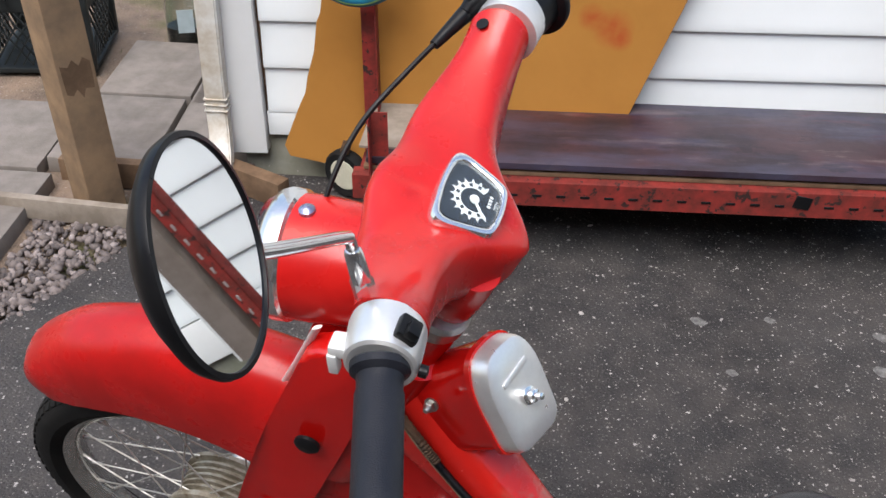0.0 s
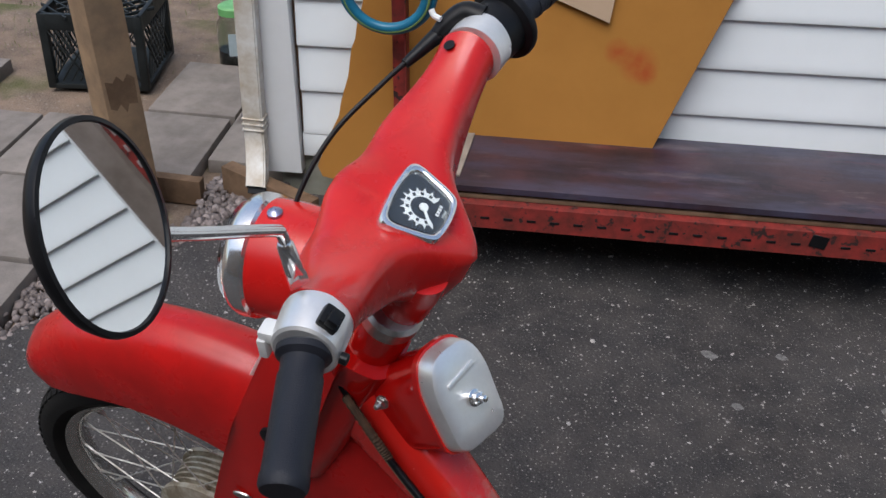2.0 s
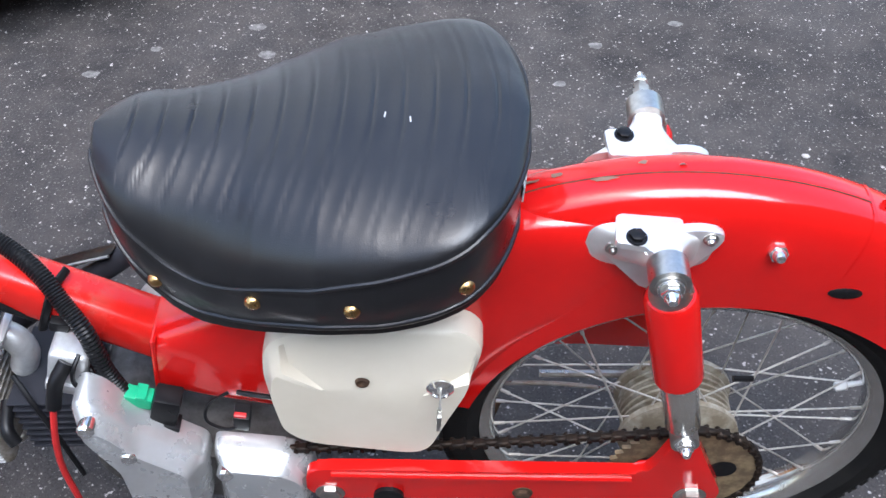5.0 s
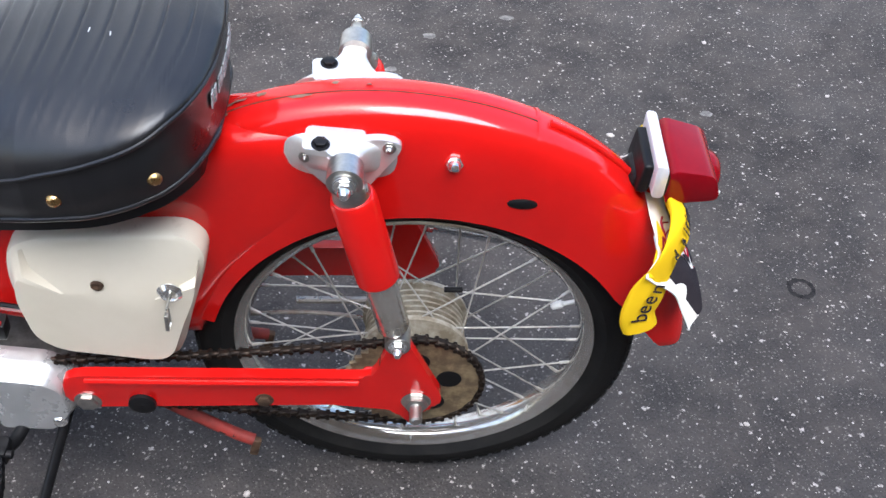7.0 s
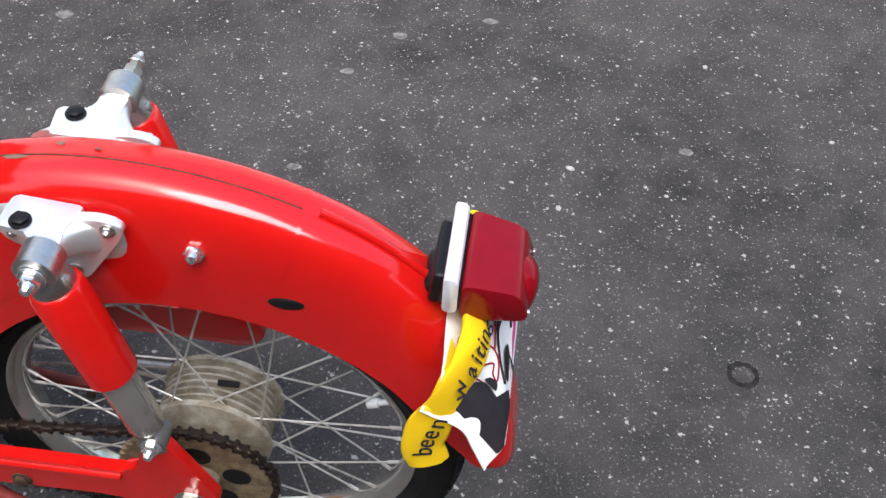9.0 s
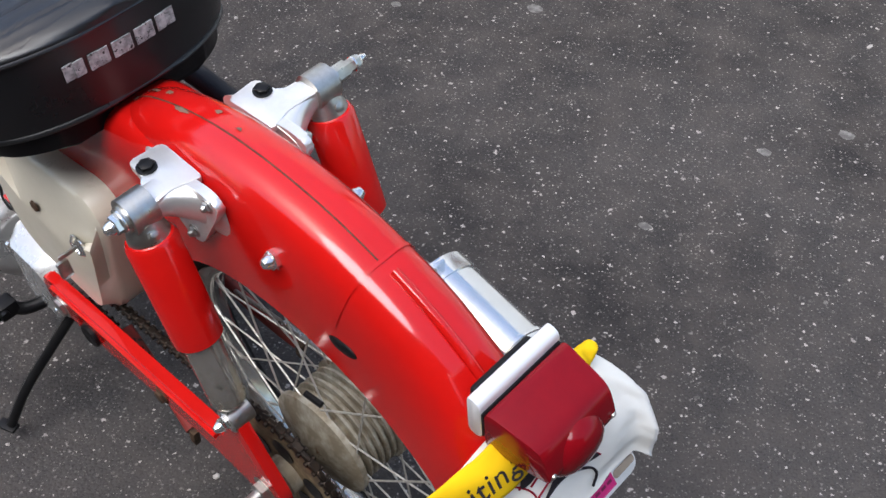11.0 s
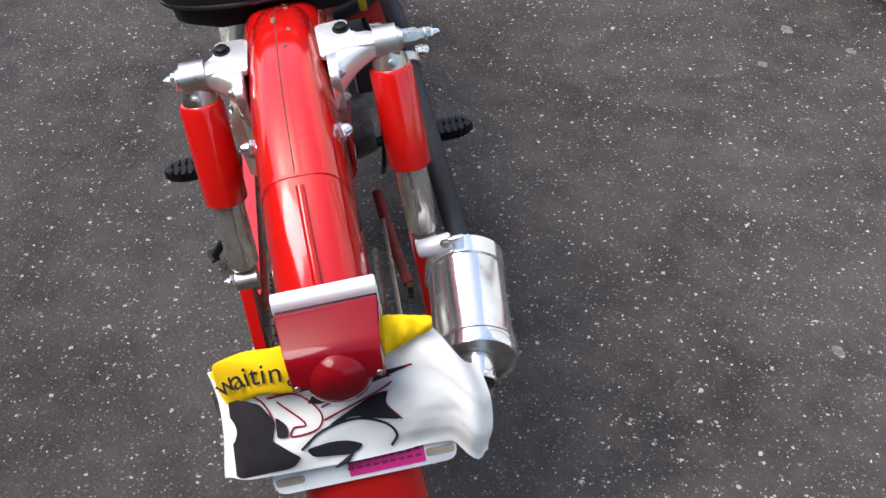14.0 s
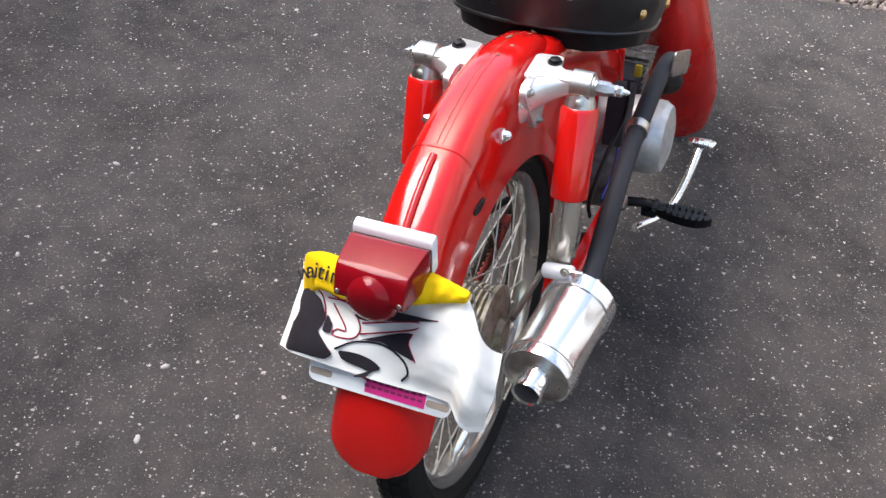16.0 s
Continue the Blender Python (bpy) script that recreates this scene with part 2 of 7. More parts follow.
def speckled(name, dark, mid, fleck, fleck_scale, share, bump, soil=False):
    """Ground with fine aggregate: pale flecks of many sizes in a darker binder, with large soft stains."""
    m = surface(name, mid, dark, 0.88, scale=2.4, grain=0.55, bump=bump, bump_scale=320, rough_var=0.08, spec=0.12)
    nt = m.node_tree
    b = nt.nodes["Principled BSDF"]
    coord = nt.nodes["Texture Coordinate"]
    last = b.inputs["Base Color"].links[0].from_socket
    grit = node(nt, "ShaderNodeTexNoise", Scale=300.0, Detail=3.0)
    nt.links.new(coord.outputs["Object"], grit.inputs["Vector"])
    cut = node(nt, "ShaderNodeMapRange", From_Min=0.48, From_Max=0.75, To_Max=0.7)
    nt.links.new(grit.outputs["Fac"], cut.inputs["Value"])
    mx = nt.nodes.new("ShaderNodeMix")
    mx.data_type = "RGBA"
    mx.inputs[7].default_value = (*(v * 0.35 for v in dark), 1)
    nt.links.new(cut.outputs[0], mx.inputs[0])
    nt.links.new(last, mx.inputs[6])
    last = mx.outputs[2]
    patch = node(nt, "ShaderNodeTexNoise", Scale=11.0, Detail=5.0, Roughness=0.65)
    nt.links.new(coord.outputs["Object"], patch.inputs["Vector"])
    cut = node(nt, "ShaderNodeMapRange", From_Min=0.38, From_Max=0.66, To_Max=0.55)
    nt.links.new(patch.outputs["Fac"], cut.inputs["Value"])
    mx = nt.nodes.new("ShaderNodeMix")
    mx.data_type = "RGBA"
    mx.inputs[7].default_value = (mid[0] * 1.35, mid[1] * 1.27, mid[2] * 1.2, 1)
    nt.links.new(cut.outputs[0], mx.inputs[0])
    nt.links.new(last, mx.inputs[6])
    last = mx.outputs[2]
    layers = ((fleck_scale * 1.1, share * 4.5, 0.16), (fleck_scale * 2.3, share * 3.5, 0.16), (fleck_scale, share * 0.8, 0.70), (fleck_scale * 0.62, share * 0.55, 0.66), (fleck_scale * 1.6, share * 0.9, 0.55))
    warp = node(nt, "ShaderNodeTexNoise", Scale=fleck_scale * 1.3, Detail=2.0)
    nt.links.new(coord.outputs["Object"], warp.inputs["Vector"])
    for sc, sh, strength in layers:
        bent = nt.nodes.new("ShaderNodeVectorMath")
        bent.operation = "MULTIPLY_ADD"
        bent.inputs[1].default_value = (1.1 / sc,) * 3
        nt.links.new(warp.outputs["Color"], bent.inputs[0])
        nt.links.new(coord.outputs["Object"], bent.inputs[2])
        v = node(nt, "ShaderNodeTexVoronoi", Scale=sc, Randomness=1.0)
        nt.links.new(bent.outputs[0], v.inputs["Vector"])
        sep = nt.nodes.new("ShaderNodeSeparateColor")
        nt.links.new(v.outputs["Color"], sep.inputs[0])
        pick = node(nt, "ShaderNodeMapRange", From_Min=sh, From_Max=sh * 0.6, To_Max=strength)
        nt.links.new(sep.outputs[0], pick.inputs["Value"])
        near = node(nt, "ShaderNodeMapRange", From_Min=0.36, From_Max=0.22)
        nt.links.new(v.outputs["Distance"], near.inputs["Value"])
        tone = nt.nodes.new("ShaderNodeMath")
        tone.operation = "MULTIPLY"
        nt.links.new(pick.outputs[0], tone.inputs[0])
        nt.links.new(near.outputs[0], tone.inputs[1])
        mx = nt.nodes.new("ShaderNodeMix")
        mx.data_type = "RGBA"
        mx.inputs[7].default_value = (*fleck, 1)
        nt.links.new(tone.outputs[0], mx.inputs[0])
        nt.links.new(last, mx.inputs[6])
        last = mx.outputs[2]
    if soil:
        moss = node(nt, "ShaderNodeTexNoise", Scale=3.1, Detail=6.0)
        nt.links.new(coord.outputs["Object"], moss.inputs["Vector"])
        cut = node(nt, "ShaderNodeMapRange", From_Min=0.54, From_Max=0.66, To_Max=0.8)
        nt.links.new(moss.outputs["Fac"], cut.inputs["Value"])
        mx = nt.nodes.new("ShaderNodeMix")
        mx.data_type = "RGBA"
        mx.inputs[7].default_value = (0.07, 0.085, 0.025, 1)
        nt.links.new(cut.outputs[0], mx.inputs[0])
        nt.links.new(last, mx.inputs[6])
        last = mx.outputs[2]
    nt.links.new(last, b.inputs["Base Color"])
    stones = node(nt, "ShaderNodeTexVoronoi", Scale=fleck_scale * 1.1, Randomness=1.0)
    nt.links.new(coord.outputs["Object"], stones.inputs["Vector"])
    relief = node(nt, "ShaderNodeBump", Strength=0.55, Distance=0.004)
    relief.invert = True
    nt.links.new(stones.outputs["Distance"], relief.inputs["Height"])
    nt.links.new(b.inputs["Normal"].links[0].from_socket, relief.inputs["Normal"])
    nt.links.new(relief.outputs[0], b.inputs["Normal"])
    return m


ASPHALT = speckled("asphalt", (0.030, 0.028, 0.028), (0.061, 0.057, 0.055), (0.50, 0.46, 0.43), 135.0, 0.075, 0.6)
SOIL = speckled("soil", (0.12, 0.088, 0.066), (0.22, 0.165, 0.125), (0.34, 0.29, 0.24), 120.0, 0.12, 0.6, soil=True)


def scuffed_paint():
    """Red paint rubbed through to grey-brown primer along the crown of the backbone tube."""
    m = surface("scuffed_red_paint", (0.56, 0.014, 0.009), (0.42, 0.012, 0.009), 0.26, scale=14, grain=0.3, coat=0.1)
    nt = m.node_tree
    b = nt.nodes["Principled BSDF"]
    coord = nt.nodes["Texture Coordinate"]
    last = b.inputs["Base Color"].links[0].from_socket
    masks = []
    for axis, off, lo, hi in (((0.4516, 0.0, 0.8922), 0.0816, 0.010, 0.027), ((0.8922, 0.0, -0.4516), -1.145, 0.12, 0.20), ((0.8922, 0.0, -0.4516), -1.145, 0.38, 0.30)):
        dot = nt.nodes.new("ShaderNodeVectorMath")
        dot.operation = "DOT_PRODUCT"
        dot.inputs[1].default_value = axis
        nt.links.new(coord.outputs["Object"], dot.inputs[0])
        cut = node(nt, "ShaderNodeMapRange", From_Min=off + lo, From_Max=off + hi)
        nt.links.new(dot.outputs["Value"], cut.inputs["Value"])
        masks.append(cut.outputs[0])
    n = node(nt, "ShaderNodeTexNoise", Scale=17.0, Detail=8.0, Roughness=0.68)
    nt.links.new(coord.outputs["Object"], n.inputs["Vector"])
    cut = node(nt, "ShaderNodeMapRange", From_Min=0.50, From_Max=0.60, To_Max=0.85)
    nt.links.new(n.outputs["Fac"], cut.inputs["Value"])
    fac = cut.outputs[0]
    for k in masks:
        mul = nt.nodes.new("ShaderNodeMath")
        mul.operation = "MULTIPLY"
        nt.links.new(fac, mul.inputs[0])
        nt.links.new(k, mul.inputs[1])
        fac = mul.outputs[0]
    mx = nt.nodes.new("ShaderNodeMix")
    mx.data_type = "RGBA"
    mx.inputs[7].default_value = (0.20, 0.15, 0.115, 1)
    nt.links.new(fac, mx.inputs[0])
    nt.links.new(last, mx.inputs[6])
    nt.links.new(mx.outputs[2], b.inputs["Base Color"])
    return m


RED_SCUFFED = scuffed_paint()


def stained_board():
    """Old plywood with overlapping sprays of dark red, blue-grey and black paint."""
    m = surface("paint_stained_plywood", (0.060, 0.028, 0.034), (0.026, 0.017, 0.023), 0.42, scale=6, grain=0.7, bump=0.1, spots=(0.020, 0.012, 0.018), spot_scale=11, spot_cut=0.62)
    nt = m.node_tree
    b = nt.nodes["Principled BSDF"]
    coord = nt.nodes["Texture Coordinate"]
    last = b.inputs["Base Color"].links[0].from_socket
    for colour, sc, seed, lo in (((0.20, 0.155, 0.15), 4.6, 17.3, 0.55), ((0.052, 0.050, 0.082), 2.3, 9.7, 0.49), ((0.19, 0.018, 0.020), 2.9, 3.1, 0.57), ((0.016, 0.009, 0.014), 5.2, 5.9, 0.52)):
        mp = node(nt, "ShaderNodeMapping", Location=(seed, seed * 0.7, seed * 0.3), Scale=(0.8, 3.4, 1.0))
        n = node(nt, "ShaderNodeTexNoise", Scale=sc, Detail=9.0, Roughness=0.68)
        nt.links.new(coord.outputs["Object"], mp.inputs["Vector"])
        nt.links.new(mp.outputs[0], n.inputs["Vector"])
        cut = node(nt, "ShaderNodeMapRange", From_Min=lo, From_Max=lo + 0.16, To_Max=0.85)
        nt.links.new(n.outputs["Fac"], cut.inputs["Value"])
        mx = nt.nodes.new("ShaderNodeMix")
        mx.data_type = "RGBA"
        mx.inputs[7].default_value = (*colour, 1)
        nt.links.new(cut.outputs[0], mx.inputs[0])
        nt.links.new(last, mx.inputs[6])
        last = mx.outputs[2]
    nt.links.new(last, b.inputs["Base Color"])
    return m


BOARD = stained_board()


def smudged(m, spots, colour):
    """A few soft smears of paint at given places on a sheet."""
    nt = m.node_tree
    b = nt.nodes["Principled BSDF"]
    coord = nt.nodes["Texture Coordinate"]
    for x, y, r in spots:
        last = b.inputs["Base Color"].links[0].from_socket
        gap = nt.nodes.new("ShaderNodeVectorMath")
        gap.operation = "DISTANCE"
        gap.inputs[1].default_value = (x, y, 0)
        nt.links.new(coord.outputs["Object"], gap.inputs[0])
        near = node(nt, "ShaderNodeMapRange", From_Min=r, From_Max=r * 0.1)
        nt.links.new(gap.outputs["Value"], near.inputs["Value"])
        cloud = node(nt, "ShaderNodeTexNoise", Scale=34.0, Detail=4.0)
        nt.links.new(coord.outputs["Object"], cloud.inputs["Vector"])
        both = nt.nodes.new("ShaderNodeMath")
        both.operation = "MULTIPLY"
        nt.links.new(near.outputs[0], both.inputs[0])
        nt.links.new(cloud.outputs["Fac"], both.inputs[1])
        mx = nt.nodes.new("ShaderNodeMix")
        mx.data_type = "RGBA"
        mx.inputs[7].default_value = (*colour, 1)
        nt.links.new(both.outputs[0], mx.inputs[0])
        nt.links.new(last, mx.inputs[6])
        nt.links.new(mx.outputs[2], b.inputs["Base Color"])


smudged(CARD, ((0.792, 0.200, 0.050), (0.745, 0.225, 0.035), (0.81, 0.178, 0.03)), (0.34, 0.015, 0.010))


def glassy(name, colour, rough=0.0):
    m = bpy.data.materials.new(name)
    m.use_nodes = True
    b = m.node_tree.nodes["Principled BSDF"]
    b.inputs["Base Color"].default_value = (*colour, 1)
    b.inputs["Roughness"].default_value = rough
    b.inputs["Transmission Weight"].default_value = 1.0
    b.inputs["IOR"].default_value = 1.45
    return m


GLASS = glassy("clear_glass", (0.95, 0.97, 0.96), 0.02)
JAR_GLASS = glassy("greenish_glass", (0.80, 0.86, 0.82), 0.03)
MIRROR = bpy.data.materials.new("mirror_glass")
MIRROR.use_nodes = True
MIRROR.node_tree.nodes["Principled BSDF"].inputs["Base Color"].default_value = (0.88, 0.90, 0.90, 1)
MIRROR.node_tree.nodes["Principled BSDF"].inputs["Metallic"].default_value = 1.0
MIRROR.node_tree.nodes["Principled BSDF"].inputs["Roughness"].default_value = 0.015


# ---- mesh helpers ----
def part(name, bm, material, parent=None, label="", at=None, sharp=38):
    me = bpy.data.meshes.new(name)
    bmesh.ops.recalc_face_normals(bm, faces=bm.faces)
    bm.to_mesh(me)
    bm.free()
    for p in me.polygons:
        p.use_smooth = True
    me.set_sharp_from_angle(angle=radians(sharp))
    me.materials.append(material)
    ob = new(name, me)
    if parent:
        ob.parent = parent
    if at is not None:
        ob.matrix_basis = at
    if label:
        ob["label"] = label
    return ob


def shared(name, like, parent, at):
    """Another object on the mesh of a piece that exists."""
    ob = new(name, like.data)
    ob.parent = parent
    ob.matrix_basis = at
    return ob


def ringed(bm, rings, closed=True, cap=True):
    rows = [[bm.verts.new(p) for p in ring] for ring in rings]
    n = len(rows[0])
    for a, b in zip(rows, rows[1:]):
        for i in range(n if closed else n - 1):
            j = (i + 1) % n
            bm.faces.new((a[i], a[j], b[j], b[i]))
    if cap and closed:
        bm.faces.new(rows[0])
        bm.faces.new(rows[-1])
    return rows


def curve_points(keys, steps):
    """A smooth line through a few points."""
    ks = [Vector(k) for k in keys]
    ks = [ks[0] * 2 - ks[1]] + ks + [ks[-1] * 2 - ks[-2]]
    out = []
    for i in range(1, len(ks) - 2):
        a, b, c, d = ks[i - 1:i + 3]
        for s in range(steps):
            t = s / steps
            out.append(0.5 * (2 * b + (c - a) * t + (2 * a - 5 * b + 4 * c - d) * t * t + (3 * b - a - 3 * c + d) * t ** 3))
    out.append(ks[-2])
    return out


def frames_along(pts):
    up = Vector((0.13, 0.31, 0.94))
    res = []
    for i, p in enumerate(pts):
        d = (pts[min(i + 1, len(pts) - 1)] - pts[max(i - 1, 0)]).normalized()
        side = up.cross(d)
        if side.length < 1e-4:
            side = Vector((1, 0, 0)).cross(d)
        side.normalize()
        up = d.cross(side).normalized()
        res.append((p, side, up, d))
    return res


def tube(keys, r, steps=8, seg=10, bm=None, ribs=0.0, flat=1.0):
    """A round bar along a smooth line; r is one radius, or one at each end."""
    bm = bm or bmesh.new()
    r0, r1 = r if isinstance(r, tuple) else (r, r)
    pts = curve_points(keys, steps) if steps > 1 else [Vector(k) for k in keys]
    rings = []
    for i, (p, side, up, d) in enumerate(frames_along(pts)):
        rr = r0 + (r1 - r0) * i / (len(pts) - 1)
        if ribs:
            rr *= 1 + ribs * (i % 2)
        rings.append([p + side * rr * math.cos(a) + up * rr * flat * math.sin(a) for a in (2 * math.pi * k / seg for k in range(seg))])
    ringed(bm, rings)
    return bm


def lathe(profile, seg=32, m=None, bm=None, squash=1.0):
    """A turned body: radii and heights along z, carried by m."""
    bm = bm or bmesh.new()
    m = m or Matrix()
    rings = [[m @ Vector((r * math.cos(a), r * squash * math.sin(a), h)) for a in (2 * math.pi * k / seg for k in range(seg))] for r, h in profile]
    ringed(bm, rings, cap=profile[0] != profile[-1])
    return bm


def rbox(size, m=None, bevel=0.004, seg=2, bm=None, taper=1.0):
    own = bmesh.new()
    bmesh.ops.create_cube(own, size=1)
    for v in own.verts:
        k = taper if v.co.z > 0 else 1.0
        v.co = Vector((v.co.x * size[0] * k, v.co.y * size[1] * k, v.co.z * size[2]))
    if bevel:
        bmesh.ops.bevel(own, geom=own.edges[:], offset=bevel, segments=seg, affect="EDGES", profile=0.6)
    if m:
        bmesh.ops.transform(own, matrix=m, verts=own.verts)
    if bm is None:
        return own
    return joined(bm, own)


def joined(bm, other):
    me = bpy.data.meshes.new("joint")
    other.to_mesh(me)
    other.free()
    bm.from_mesh(me)
    bpy.data.meshes.remove(me)
    return bm


def prism(outline, depth, m=None, bevel=0.002, seg=2):
    """A plate: an outline in the x-y plane, thick along z, with eased edges."""
    bm = bmesh.new()
    low = [bm.verts.new((x, y, -depth / 2)) for x, y in outline]
    high = [bm.verts.new((x, y, depth / 2)) for x, y in outline]
    n = len(outline)
    bm.faces.new(low[::-1])
    bm.faces.new(high)
    for i in range(n):
        bm.faces.new((low[i], low[(i + 1) % n], high[(i + 1) % n], high[i]))
    if bevel:
        edges = [e for e in bm.edges if abs(e.verts[0].co.z - e.verts[1].co.z) < 1e-6]
        bmesh.ops.bevel(bm, geom=edges, offset=bevel, segments=seg, affect="EDGES", profile=0.6)
    if m:
        bmesh.ops.transform(bm, matrix=m, verts=bm.verts)
    return bm


def rounded(corners, r, steps=5):
    """An outline with its corners rounded."""
    cs = [Vector((x, y)) for x, y in corners]
    out = []
    n = len(cs)
    for i in range(n):
        p, a, b = cs[i], cs[i - 1], cs[(i + 1) % n]
        ra, rb = min(r, (a - p).length * 0.45), min(r, (b - p).length * 0.45)
        s, e = p + (a - p).normalized() * ra, p + (b - p).normalized() * rb
        for k in range(steps + 1):
            t = k / steps
            q = s * (1 - t) ** 2 + p * 2 * t * (1 - t) + e * t * t
            out.append((q.x, q.y))
    return out


def hexagon(r, h, m, bm=None):
    """A hexagon nut with a domed end along z."""
    return lathe([(r * 0.92, 0), (r, h * 0.1), (r, h * 0.55), (r * 0.86, h * 0.62)], 6, m, bm)


def aim(at, along, spin=0.0):
    """A pose at a point whose z axis runs along a direction."""
    q = Vector(along).to_track_quat("Z", "Y").to_matrix().to_4x4()
    return Matrix.Translation(at) @ q @ Matrix.Rotation(spin, 4, "Z")


def bolt(name, at, along, r, h, parent, material=None, dome=True, m=None, label=""):
    bm = hexagon(r, h, aim(at, along))
    if dome:
        lathe([(r * 0.75, h * 0.55), (r * 0.72, h * 0.8), (r * 0.45, h * 1.15), (0.0004, h * 1.25)], 12, aim(at, along), bm)
    lathe([(r * 1.3, -0.001), (r * 1.3, 0.001), (r * 0.9, 0.0015)], 16, aim(at, along), bm)
    return part(name, bm, material or CHROME, parent, label, m)


# ---- setting ----
WALL = Matrix(((0.842, -0.5395, 0, -2.18), (0.5395, 0.842, 0, 0.933), (0, 0, 1, 0), (0, 0, 0, 1)))
HOUSE = WALL @ pose(0, 0, 0, 0, -1.7, 0)


def sheet(name, corners, z, thick, material, label, category, cuts=0, place=None):
    bm = bmesh.new()
    vs = [bm.verts.new((x, y, z)) for x, y in corners]
    f = bm.faces.new(vs)
    f.normal_update()
    if f.normal.z < 0:
        f.normal_flip()
    if thick:
        low = bmesh.ops.extrude_face_region(bm, geom=[f])["geom"]
        for v in low:
            if isinstance(v, bmesh.types.BMVert):
                v.co.z += thick
        for v in bm.verts:
            v.co.z -= thick
    ob = part(name, bm, material, at=place)
    return tagged(ob, label, category, kind="structure")


def ground_sheet():
    bm = bmesh.new()
    rings = []
    for r in (0.5, 2, 4, 8, 20, 80, 400, 2500):
        rings.append([Vector((r * math.cos(a), r * math.sin(a), -0.03)) for a in (2 * math.pi * k / 48 for k in range(48))])
    ringed(bm, rings, cap=False)
    bm.faces.new([v for v in bm.verts][:48])
    return tagged(part("ground", bm, SOIL), "brown earth with moss and patchy short grass", "ground", kind="structure")


ground_sheet()
sheet("driveway", [(-0.62, -1.05), (-0.30, -0.56), (-0.02, -0.03), (7, -0.03), (9, -7), (4, -12), (-6, -12), (-7, -4)], 0.0, 0.05, ASPHALT, "dark worn asphalt driveway full of pale stone flecks", "driveway", place=WALL)


def house_wall():
    """Lapped vinyl boards on a concrete foundation; the right part is a doorway."""
    found = rbox((1.93, 0.20, 0.50), pose(0.965 - 0.02, 0.112, -0.13), 0.004)
    root = part("wall_north", found, CONCRETE, at=HOUSE)
    tagged(root, "rough grey concrete foundation under white vinyl siding", "house wall", kind="structure")
    z0, step = 0.157, 0.1163
    first = None
    for i in range(22):
        if first is None:
            b = bmesh.new()
            length = 1.82
            ys = [(0.0, 0.0), (-0.0105, 0.003), (-0.0115, 0.012), (-0.0095, 0.026), (-0.001, 0.1185), (0.012, 0.1185), (0.012, 0.0)]
            ringed(b, [[Vector((x, y, z)) for y, z in ys] for x in (0.055, 0.055 + length)])
            first = part("board", b, SIDING, root, at=pose(0, 0, z0), sharp=25)
        else:
            shared("board", first, root, pose(0, 0, z0 + i * step))
    part("starter_strip", rbox((1.82, 0.016, 0.062), pose(0.96, -0.001, 0.128), 0.002), SIDING, root)
    b = rbox((1.84, 0.12, 2.5), pose(0.95, 0.075, 0.12 + 1.25), 0)
    part("sheathing", b, TIMBER_DARK, root)
    b = rbox((0.092, 0.035, 2.5), pose(0.001, -0.012, 0.055 + 1.25), 0.003)
    part("corner_board", b, TRIM, root, "white painted corner board")
    b = rbox((0.02, 0.9, 2.5), pose(-0.02, 0.46, 0.055 + 1.25), 0.002)
    part("side_wall", b, SIDING, root)
    return root


house_wall()


def wall_beyond():
    """The wall goes on past an upright brown board."""
    root = part("wall_east", rbox((1.9, 0.20, 0.50), pose(2.93, 0.112, -0.13), 0.004), CONCRETE, at=HOUSE)
    tagged(root, "white lapped siding beyond a weathered brown upright board", "house wall", kind="structure")
    part("upright_board", rbox((0.088, 0.07, 2.75), pose(1.935, 0.0, 1.36), 0.006), BOARD_GREY, root, "weathered grey-brown upright board")
    part("edge_strip", rbox((0.016, 0.05, 2.75), pose(1.985, -0.002, 1.36), 0.003), TRIM, root, "pale edge strip")
    first = None
    for i in range(22):
        if first is None:
            b = bmesh.new()
            ys = [(0.0, 0.0), (-0.014, 0.004), (-0.014, 0.016), (-0.011, 0.028), (-0.001, 0.1185), (0.012, 0.1185), (0.012, 0.0)]
            ringed(b, [[Vector((x, y, z)) for y, z in ys] for x in (1.992, 3.88)])
            first = part("board", b, SIDING, root, at=pose(0, 0, 0.157), sharp=25)
        else:
            shared("board", first, root, pose(0, 0, 0.157 + i * 0.1163))
    part("starter_strip", rbox((1.88, 0.018, 0.14), pose(2.935, -0.004, 0.085), 0.003), TRIM, root)
    part("sheathing", rbox((1.88, 0.12, 2.5), pose(2.93, 0.078, 1.37), 0), TIMBER_DARK, root)
    return root


wall_beyond()


def wall_behind():
    """Unseen wall opposite the house, read from brown reflections; it also blocks low sky."""
    brown = surface("brown_stained_siding", (0.15, 0.095, 0.06), (0.10, 0.065, 0.042), 0.8, scale=3, grain=0.5, bump=0.2, bump_scale=40, spec=0.15)
    root = part("wall_south", rbox((13.0, 0.2, 3.3), pose(1.5, -4.6, 1.65), 0.01), brown, at=WALL)
    tagged(root, "plain brown wall across the driveway", "wall", kind="structure")


wall_behind()


